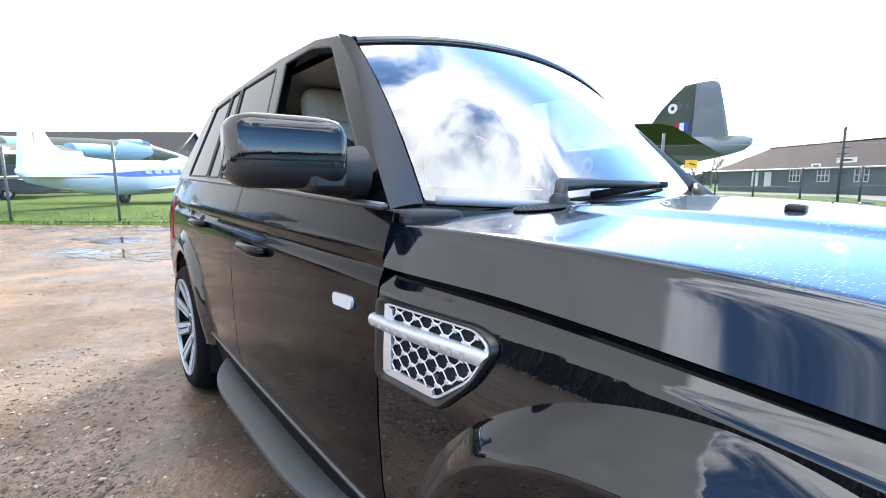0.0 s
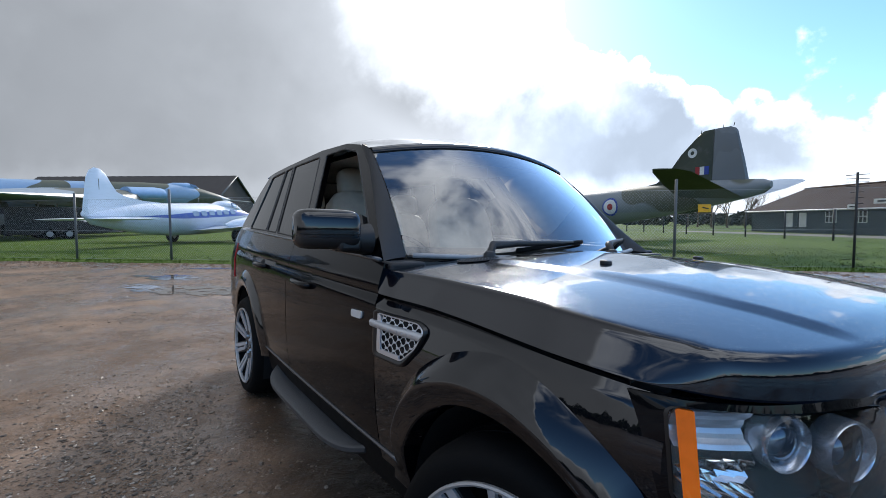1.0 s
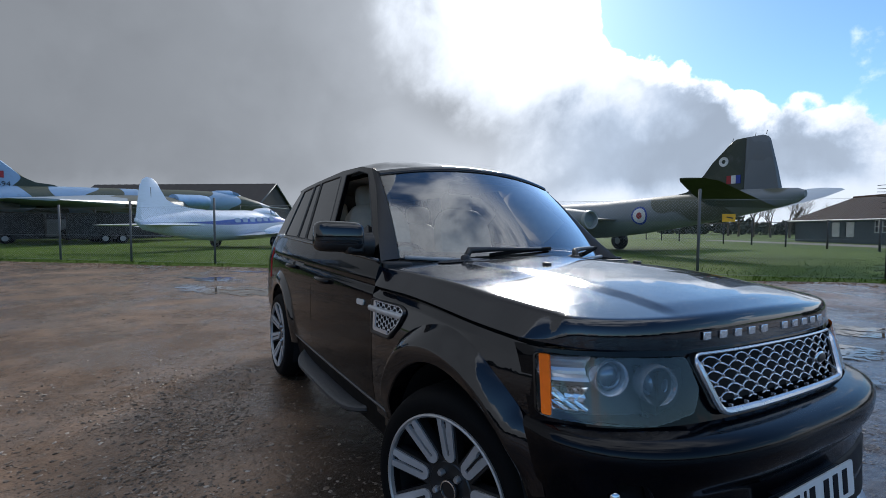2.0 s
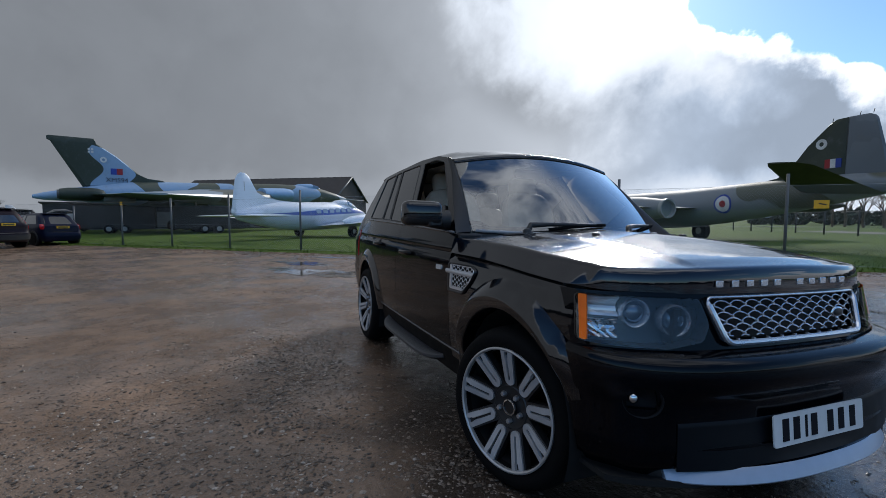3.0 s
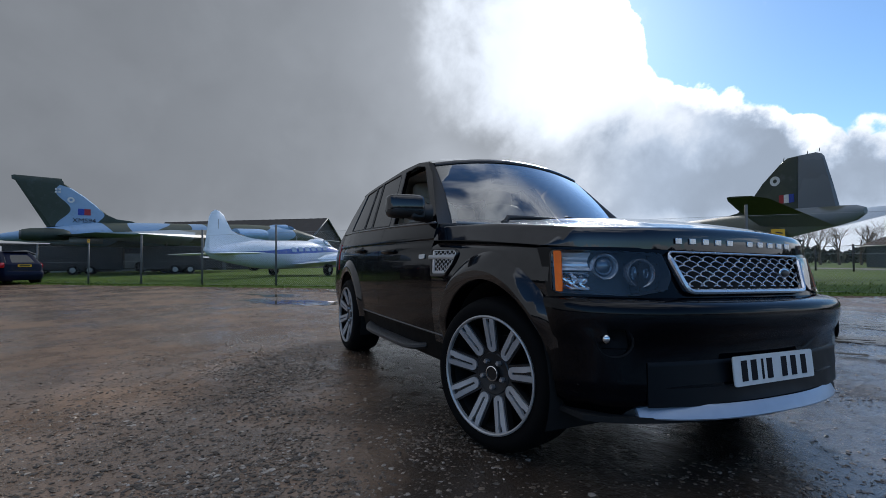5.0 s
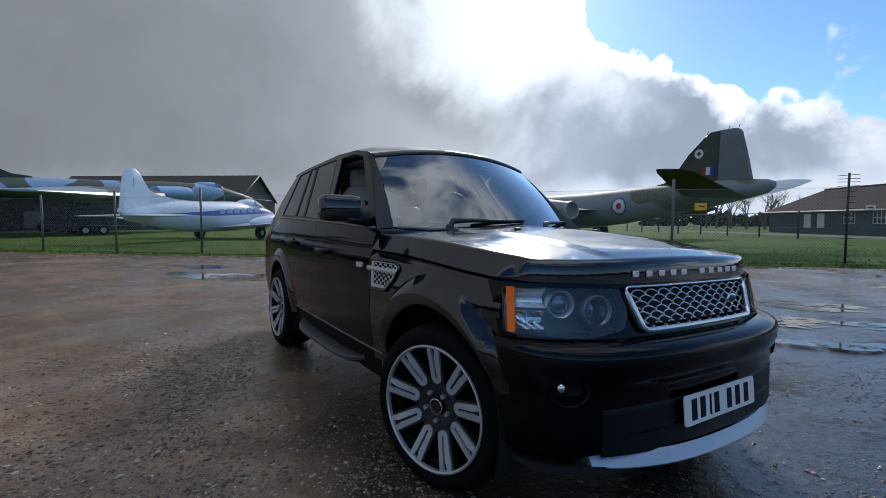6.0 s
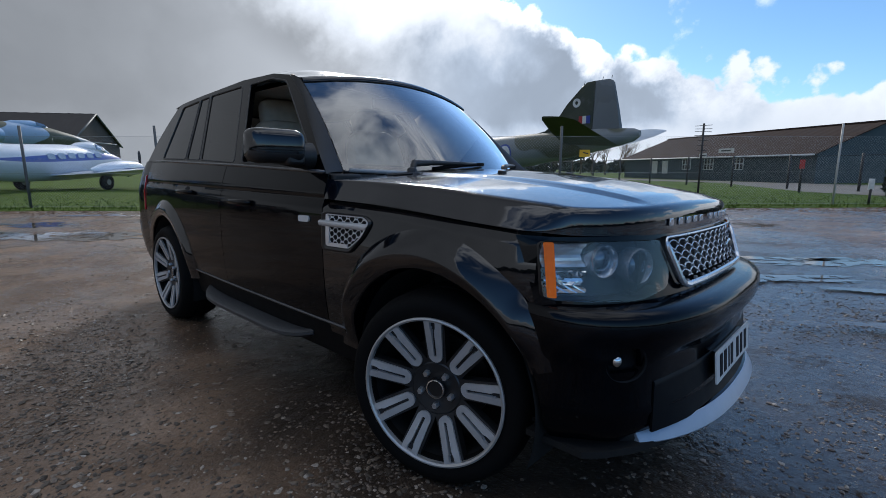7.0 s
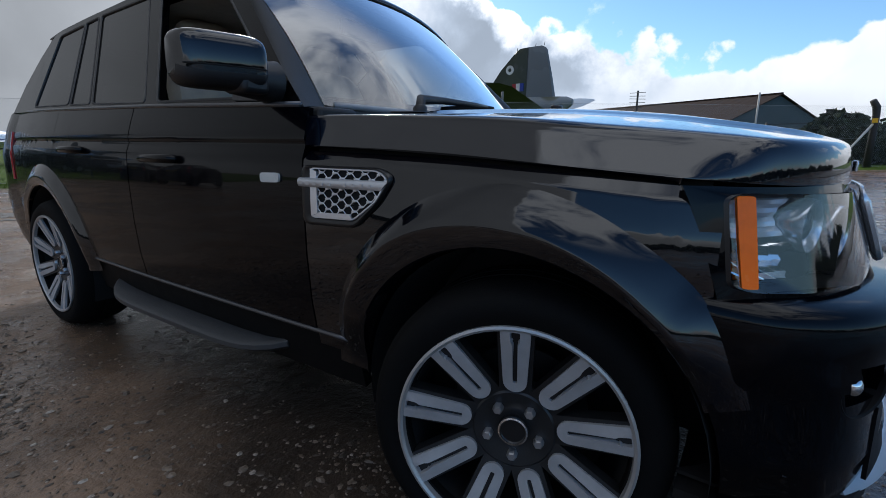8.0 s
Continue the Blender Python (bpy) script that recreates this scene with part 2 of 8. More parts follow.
def curve(x, pts):
    """A smooth line through points, level beyond its ends."""
    n = len(pts)
    if x <= pts[0][0]:
        return pts[0][1]
    if x >= pts[-1][0]:
        return pts[-1][1]
    i = max(k for k in range(n - 1) if pts[k][0] <= x)
    slope = [(pts[min(k + 1, n - 1)][1] - pts[max(k - 1, 0)][1]) / (pts[min(k + 1, n - 1)][0] - pts[max(k - 1, 0)][0]) for k in (i, i + 1)]
    h = pts[i + 1][0] - pts[i][0]
    t = (x - pts[i][0]) / h
    return (1 + 2 * t) * (1 - t) ** 2 * pts[i][1] + t * (1 - t) ** 2 * h * slope[0] + t * t * (3 - 2 * t) * pts[i + 1][1] + t * t * (t - 1) * h * slope[1]


def smooth(a, b, x):
    t = min(1.0, max(0.0, (x - a) / (b - a)))
    return t * t * (3 - 2 * t)


def finish(name, bm, mat, flat=False, angle=40.0):
    me = bpy.data.meshes.new(name)
    if not flat:
        for f in bm.faces:
            f.smooth = True
        for e in bm.edges:
            if len(e.link_faces) == 2 and e.calc_face_angle(0.0) > radians(angle):
                e.smooth = False
    bm.to_mesh(me)
    bm.free()
    for m in mat if isinstance(mat, (list, tuple)) else (mat,):
        me.materials.append(m)
    return me


def face_out(bm, ref):
    """Turns an open sheet so that it faces away from ref."""
    if any(len(e.link_faces) == 1 for e in bm.edges):
        bm.normal_update()
        r = Vector(ref)
        if sum((f.calc_center_median() - r).normalized().dot(f.normal) * f.calc_area() for f in bm.faces) < 0:
            bmesh.ops.reverse_faces(bm, faces=bm.faces)


def part(name, bm, mat, parent, label="", flat=False, thick=0.0, bevel=0.0, angle=40.0, ref=(-1.4, 0, 0.7)):
    """Links a bmesh as ONE mesh object under a thing or under a part."""
    if ref:
        face_out(bm, ref)
    ob = new(name, finish(name, bm, mat, flat, angle))
    ob.parent = parent
    if thick:
        s = ob.modifiers.new("thickness", "SOLIDIFY")
        s.thickness, s.offset = thick, -1.0
        e = ob.modifiers.new("corners", "EDGE_SPLIT")
        e.split_angle = radians(angle)
    if bevel:
        b = ob.modifiers.new("edges", "BEVEL")
        b.width, b.segments, b.limit_method, b.angle_limit = bevel, 2, "ANGLE", radians(35)
    if label:
        tagged(ob, label)
    return ob


def solid(name, bm, mat, label, category, group="", kind="", m=None, flat=False, bevel=0.0):
    """A top-level thing that is one mesh."""
    ob = new(name, finish(name, bm, mat, flat))
    if m is not None:
        ob.matrix_basis = m
    if bevel:
        b = ob.modifiers.new("edges", "BEVEL")
        b.width, b.segments, b.limit_method, b.angle_limit = bevel, 2, "ANGLE", radians(35)
    return tagged(ob, label, category, group, kind)


def thing(name, m, label, category, group="", kind=""):
    ob = new(name)
    ob.empty_display_size = 0.2
    ob.matrix_basis = m
    return tagged(ob, label, category, group, kind)


def surface(bm, rows, flip=False, close=False, mat=0):
    """A sheet through rows of points."""
    vs = [[bm.verts.new(p) for p in r] for r in rows]
    n = len(rows[0])
    for i in range(len(rows) - 1):
        for j in range(n if close else n - 1):
            q = (vs[i][j], vs[i][(j + 1) % n], vs[i + 1][(j + 1) % n], vs[i + 1][j])
            q = [v for k, v in enumerate(q) if v not in q[:k]]
            if len(q) > 2:
                f = bm.faces.new(q[::-1] if flip else q)
                f.material_index = mat
    return vs


def cap(bm, ring, flip=False, mat=0):
    f = bm.faces.new(ring[::-1] if flip else ring)
    f.material_index = mat


def box(bm, c, size, m=None, mat=0):
    mm = (m or Matrix()) @ Matrix.Translation(c) @ Matrix.Diagonal((*size, 1))
    r = bmesh.ops.create_cube(bm, size=1.0, matrix=mm)
    for f in {f for v in r["verts"] for f in v.link_faces}:
        f.material_index = mat


def tube(bm, pts, r, n=8, ends=True, up=(0, 0, 1), flat=1.0, mat=0):
    """A rod swept along points; r a number or one per point; flat squeezes it along up."""
    pts = [Vector(p) for p in pts]
    rings = []
    for i, p in enumerate(pts):
        d = (pts[min(i + 1, len(pts) - 1)] - pts[max(i - 1, 0)]).normalized()
        u = Vector(up)
        if abs(d.dot(u)) > 0.97:
            u = Vector((1, 0, 0))
        a = d.cross(u).normalized()
        b = a.cross(d)
        rr = r[i] if isinstance(r, (list, tuple)) else r
        rings.append([p + a * (rr * math.cos(2 * math.pi * k / n)) + b * (rr * flat * math.sin(2 * math.pi * k / n)) for k in range(n)])
    vs = surface(bm, rings, close=True, mat=mat)
    if ends:
        cap(bm, vs[0], True, mat)
        cap(bm, vs[-1], False, mat)


def lathe(bm, prof, n=32, m=None, mat=0, closed=False, caps=True):
    """Turns a profile of (radius, height) about the y axis."""
    m = m or Matrix()
    rows = []
    for k in range(n):
        a = 2 * math.pi * k / n
        rows.append([m @ Vector((r * math.cos(a), h, r * math.sin(a))) for r, h in prof])
    cols = list(zip(*rows))
    if closed:
        cols.append(cols[0])
    vs = [[bm.verts.new(p) for p in c] for c in (cols[:-1] if closed else cols)]
    if closed:
        vs.append(vs[0])
    for i in range(len(vs) - 1):
        for j in range(n):
            q = (vs[i][j], vs[i][(j + 1) % n], vs[i + 1][(j + 1) % n], vs[i + 1][j])
            bm.faces.new(q).material_index = mat
    if not closed and caps:
        for row in (vs[0], vs[-1]):
            if prof[0 if row is vs[0] else -1][0] > 1e-4:
                bm.faces.new(row).material_index = mat
    bmesh.ops.recalc_face_normals(bm, faces=bm.faces)


def polygon(bm, outer, holes, place, flip=False):
    """Fills an outline with holes, given as (u, v), and lays it on a surface by place(u, v)."""
    edges = []
    for loop in (outer, *holes):
        vs = [bm.verts.new((u, 0, v)) for u, v in loop]
        edges += [bm.edges.new((vs[i], vs[(i + 1) % len(vs)])) for i in range(len(vs))]
    bmesh.ops.triangle_fill(bm, use_beauty=True, use_dissolve=False, edges=edges, normal=(0, 1, 0))
    for f in bm.faces:
        f.normal_update()
        if (f.normal.y > 0) == flip:
            f.normal_flip()
    for v in bm.verts:
        v.co = place(v.co.x, v.co.z)


def rounded(pts, r, n=4):
    """Rounds the corners of a closed outline."""
    out = []
    for i, p in enumerate(pts):
        a, b, c = Vector(pts[i - 1]), Vector(p), Vector(pts[(i + 1) % len(pts)])
        ra = min(r, (a - b).length * 0.45, (c - b).length * 0.45)
        s, e = b + (a - b).normalized() * ra, b + (c - b).normalized() * ra
        for k in range(n + 1):
            t = k / n
            out.append(tuple(s.lerp(b, t).lerp(b.lerp(e, t), t)))
    return out


def dense(pts, step):
    """Adds points along a closed outline."""
    out = []
    for i, p in enumerate(pts):
        a, b = Vector(p), Vector(pts[(i + 1) % len(pts)])
        k = max(1, int((b - a).length / step))
        out += [tuple(a.lerp(b, j / k)) for j in range(k)]
    return out

# ---- the black car ----
CAR = thing("car", Matrix.Translation((0, -0.86, 0)) @ pose(0, 0, 0, -1.5) @ Matrix.Translation((0, 0.86, 0)),
            "black lacquered large off-road car, wet from rain, driver's window open", "car")
ARCH, FLARE, AXLE, HUB_Z = 0.430, 0.532, -2.725, 0.365
BELT = [(-3.6, 1.195), (-2.8, 1.178), (-1.5, 1.142), (-0.6, 1.108)]
SHUT = [(-0.62, 1.006), (-0.2, 0.990), (0.15, 0.963), (0.42, 0.942)]


def half_width(x):
    return curve(x, [(-4.0, 0.735), (-3.8, 0.775), (-3.3, 0.828), (-2.7, 0.868), (-2.2, 0.885), (-1.5, 0.899), (-0.5, 0.90), (0.1, 0.885), (0.30, 0.858), (0.39, 0.834)])


def lean(x):
    return smooth(-0.60, -0.30, x)


def side_y(x, z):
    """Half width of the body's side, with the waist crease."""
    y = half_width(x) + interp(z, [(0.25, -0.075), (0.36, -0.05), (0.46, -0.028), (0.56, -0.012), (0.7, -0.002), (0.85, 0.0), (0.95, -0.003), (1.0, -0.010), (1.05, -0.021), (1.10, -0.037), (1.2, -0.072)])
    # the wing leans in towards the bonnet
    y -= 0.030 * lean(x) * smooth(0.79, 1.02, z)
    zc = interp(x, [(-3.6, 1.03), (-0.62, 1.006)])
    if x > -0.614:
        # the wing's top edge rolls in under the bonnet
        y -= 0.017 * max(0.0, 1 - max(0.0, curve(x, SHUT) - 0.014 - z) / 0.026)
    if x < -0.60:
        # sharp shoulder line over a facet that looks up
        y -= 0.008 * (1 - smooth(0.0, 0.016, z - zc)) if z >= zc else 0.008 * max(0.0, 1 - (zc - z) / 0.034)
    return y


def arch_z(x, cx, r=None):
    r = r or ARCH
    return HUB_Z + math.sqrt(max(0.0, r * r - (x - cx) ** 2)) if abs(x - cx) < r else 0.0


def panel(name, xs, low, top, side, nz=30, parent=CAR, mat=PAINT, label=""):
    bm = bmesh.new()
    rows = []
    for x in xs:
        a, b = low(x), top(x)
        zs = [lerp(a, b, k / nz) for k in range(nz + 1)]
        zc = interp(x, [(-3.6, 1.03), (-0.62, 1.006)])
        if a < zc - 0.05 and b > zc + 0.04 and x < -0.6:
            j = min(range(len(zs)), key=lambda i: abs(zs[i] - zc))
            zs[j] = zc
            zs = sorted([v for v in zs if not zc - 0.03 < v < zc + 0.006 or v == zc] + [zc - 0.034, zc - 0.017, zc + 0.008])
        rows.append([(x, side * side_y(x, z), z) for z in zs])
    k = min(len(r) for r in rows)
    rows = [r[:k - 12] + r[len(r) - 12:] for r in rows]
    surface(bm, rows, flip=side > 0)
    return part(name, bm, mat, parent, label, thick=0.02)


def arch_steps(cx, a0, a1, n, r=ARCH):
    return [cx + r * math.cos(radians(lerp(a0, a1, k / n))) for k in range(n + 1)]


def belt(x):
    return interp(x, BELT)


def car_sides():
    for s in (-1, 1):
        xs = [-0.612, -0.58, -0.54, -0.50, -0.47] + arch_steps(0, 179.5, 50.5, 44) + [0.31, 0.33, 0.35, 0.37, 0.387]
        panel("front_wing", xs, lambda x: max(arch_z(x, 0), 0.725 if x > 0.29 else (0.42 if x < -0.44 else 0)), lambda x: curve(x, SHUT) - 0.014, s, 44, mat=PAINT_SHINE)
        # dark gutter behind the shut line
        bm = bmesh.new()
        surface(bm, [[(x, s * (half_width(x) - 0.052 - 0.030 * lean(x)), curve(x, SHUT) + dz) for dz in (-0.05, 0.03)] for x in np.linspace(-0.60, 0.36, 24)], flip=s > 0)
        part("wing_gutter", bm, GAP, CAR, thick=0.01)
        panel("front_door", list(np.linspace(-1.665, -0.618, 34)), lambda x: 0.462, belt, s)
        xs = list(np.linspace(-1.672, -2.20, 20)[::-1])
        rear_edge = arch_steps(AXLE, 0.5, 62, 26)
        panel("rear_door", sorted(xs[:-1] + [v for v in rear_edge if v < -2.29] + [-2.21, -2.25, -2.28, -1.672]), lambda x: max(0.462, arch_z(x, AXLE)), belt, s)
        xs = arch_steps(AXLE, 179.5, 62.5, 40) + [-3.21, -3.24, -3.27, -3.31]
        panel("rear_wing", sorted(xs), lambda x: max(0.42, arch_z(x, AXLE)), belt, s)
        # flares: a slope that looks up from an upright band round the wheel, with a crease between
        for cx, a0, a1 in ((0.0, 22, 178), (AXLE, 4, 178)):
            bm = bmesh.new()
            rows = []
            for k in range(73):
                ang = lerp(a0, a1, k / 72)
                if cx == 0.0:
                    ro = interp(ang, [(20, 0.500), (45, 0.530), (62, 0.537), (90, 0.563), (112, 0.561), (135, 0.553), (178, 0.535)])
                    rc = interp(ang, [(20, 0.448), (52, 0.453), (75, 0.470), (90, 0.476), (127, 0.504), (150, 0.495), (178, 0.480)])
                else:
                    ro, rc = 0.540, 0.474
                row = []
                for rad, out in ((ro, 0.0005), (ro - 0.004, 0.0035), (lerp(ro, rc, 0.30), 0.016), (lerp(ro, rc, 0.65), 0.030), (rc + 0.006, 0.0385), (rc, 0.040), (rc - 0.007, 0.039),
                                 (ARCH + 0.012, 0.033), (ARCH + 0.003, 0.031), (ARCH - 0.001, 0.026), (ARCH - 0.001, -0.05)):
                    x, z = cx + rad * math.cos(radians(ang)), HUB_Z + rad * math.sin(radians(ang))
                    y = side_y(x, max(0.42, z))
                    if cx == 0.0 and x > 0.255:
                        y = lerp(y, max(y, 0.880 * (1 - min(0.9, (x - 0.25) / 0.525) ** 2.8) ** (1 / 2.8) - 0.028 * smooth(0.52, 0.32, x)), smooth(0.775, 0.715, z))
                    fade = smooth(22, 44, ang) * smooth(180, 150, ang) if cx == 0.0 else 0.80
                    row.append((x, s * (y + (out if out < 0 else out * fade - 0.006 * (1 - fade))), z))
                rows.append(row)
            surface(bm, rows)
            part("wheel_flare", bm, PAINT_SHINE, CAR, angle=35)
        # sill under the doors and the step below it
        bm = bmesh.new()
        surface(bm, [[(x, s * (side_y(x, z) - 0.012), z) for z in (0.30, 0.33, 0.38, 0.43, 0.458)] for x in np.linspace(-2.28, -0.47, 30)], flip=s > 0)
        part("sill", bm, SILLBLACK, CAR, thick=0.03)
        # light grey bead added in place of the highlight along the body crease
        bm = bmesh.new()
        tube(bm, [(x, s * (side_y(x, 0.465) + 0.001), 0.464) for x in np.linspace(-2.26, -0.47, 24)], 0.007, 8)
        part("sill_highlight", bm, BELT_AND_HIGHLIGHT, CAR)
        bm = bmesh.new()
        rows = []
        for k in range(25):
            t = k / 24
            x = lerp(-2.05, -0.80, t)
            e = 1 - abs(2 * t - 1) ** 6
            y0, w, z = 0.80, 0.045 + 0.085 * e, 0.345 + 0.03 * (1 - e)
            sec = [(y0, z - 0.03), (y0 + w - 0.02, z - 0.032), (y0 + w, z - 0.02), (y0 + w, z - 0.004), (y0 + w - 0.012, z + 0.006), (y0, z + 0.012)]
            rows.append([(x, s * yy, zz) for yy, zz in sec])
        vs = surface(bm, rows, flip=s < 0, close=True)
        cap(bm, vs[0], s > 0), cap(bm, vs[-1], s < 0)
        bmesh.ops.recalc_face_normals(bm, faces=bm.faces)
        part("side_step", bm, STEP, CAR, "grey moulded side step with a ribbed top")
        # handles: a bar over a dark cup
        for x0, z in ((-1.395, 0.955), (-2.235, 0.981)):
            y = half_width(x0) - 0.010
            bm = bmesh.new()
            bmesh.ops.create_uvsphere(bm, u_segments=20, v_segments=10, radius=1.0, matrix=Matrix.Translation((x0, s * (y - 0.012), z)) @ Matrix.Diagonal((0.062, 0.018, 0.036, 1)))
            cup = part("handle_cup", bm, GAP, CAR)
            bm = bmesh.new()
            tube(bm, [(x0 - 0.125, s * (y + 0.004), z), (x0 - 0.11, s * (y + 0.022), z + 0.001), (x0 - 0.05, s * (y + 0.034), z + 0.002), (x0 + 0.05, s * (y + 0.034), z + 0.002), (x0 + 0.11, s * (y + 0.022), z + 0.001), (x0 + 0.125, s * (y + 0.004), z)], [0.014, 0.016, 0.016, 0.016, 0.016, 0.012], 10)
            part("door_handle", bm, PAINT, CAR)
        # the repeater lamp on the wing's edge
        bm = bmesh.new()
        out = rounded([(-0.798, 0.898), (-0.712, 0.900), (-0.712, 0.928), (-0.798, 0.926)], 0.014)
        polygon(bm, out, [], lambda u, v: Vector((u, s * (side_y(u, v) + 0.007), v)), flip=s > 0)
        part("side_repeater", bm, CLEARWHITE, CAR, "clear side repeater lamp", thick=0.012)


def front_plan(u, hw, a, x0=0.25, n=2.8):
    """The nose in plan, u from -1 to 1 across."""
    th = u * math.pi / 2
    sx, cx = math.sin(th), math.cos(th)
    return x0 + a * abs(cx) ** (2 / n), hw * math.copysign(abs(sx) ** (2 / n), sx)


def nose(y, z):
    """The front face at half width y and height z over the bumper: the lamps and grille lie in it."""
    t = (z - 0.765) / (0.925 - 0.765)
    hw, a = lerp(0.852, 0.842, t), lerp(0.422, 0.368, t)
    v = min(0.999, abs(y) / hw)
    return 0.25 + a * (1 - v ** 2.8) ** (1 / 2.8)


def bonnet_crown(x, y):
    """Height of the bonnet's top without its ridges."""
    low = curve(x, [(-0.75, 1.094), (-0.45, 1.086), (-0.07, 1.068), (0.16, 1.045), (0.40, 1.017), (0.62, 0.985)])
    mid = curve(x, [(-0.75, 1.140), (-0.5, 1.142), (-0.1, 1.128), (0.2, 1.100), (0.42, 1.065), (0.62, 1.025)])
    return low + (mid - low) * (1 - min(1.1, abs(y) / 0.81) ** lerp(1.25, 2.0, smooth(-0.45, 0.35, x)))


def car_bonnet():
    bm = bmesh.new()
    nx, ny = 90, 96
    rows = []
    for i in range(nx + 1):
        e = i / nx
        s = e * e * (3 - 2 * e) * 0.35 + e * 0.65
        s = 1 - (1 - s) ** 1.7
        row = []
        for j in range(ny + 1):
            q = 2 * j / ny - 1
            v = math.copysign(1 - (1 - abs(q)) ** 2.2, q)
            # outline: cowl curve behind, nose curve in front
            x_back = -0.575 - 0.15 * v * v if abs(v) < 0.86 else lerp(-0.686, -0.61, (abs(v) - 0.86) / 0.14)
            x_front = nose(min(0.839, abs(v) * 0.8405), 0.945) + 0.006
            x = lerp(x_back, x_front, s)
            y = v * (half_width(x) - 0.011 - 0.026 * lean(x))
            top = bonnet_crown(x, y)
            ridge = lerp(0.48, 0.43, s)
            top += 0.0085 * (1 - smooth(ridge - 0.011, ridge + 0.011, abs(y))) * smooth(0.99, 0.9, s) * smooth(0.0, 0.15, s)
            shut = curve(x, [(-0.7, 1.008)] + SHUT + [(0.62, 0.932)])
            # upright flank, a crease that softens forwards, then the crowned top
            rise = min(3.0, max(0.0, (1 - abs(v)) * 0.87 / lerp(0.034, 0.056, smooth(-0.62, 0.05, x))))
            k = lerp(16.0, 9.0, smooth(-0.15, 0.45, x))
            yy = min(0.839, abs(v) * 0.8405)
            slope = (nose(yy - 0.004, 0.945) - nose(yy, 0.945)) / 0.004
            d_front = min(1.0, max(0.0, (x_front - x) / math.hypot(1.0, slope) / 0.042))
            r = -math.log(math.exp(-k * rise) + math.exp(-k)) / k
            r = max(0.0, r) * (1 - (1 - d_front) ** 3.4) ** (1 / 3.4)
            row.append((x, y, shut + (top - shut) * r))
        rows.append(row)
    surface(bm, rows)
    part("bonnet", bm, PAINT_WET, CAR, "long clamshell bonnet beaded with rain", thick=0.012, angle=60)


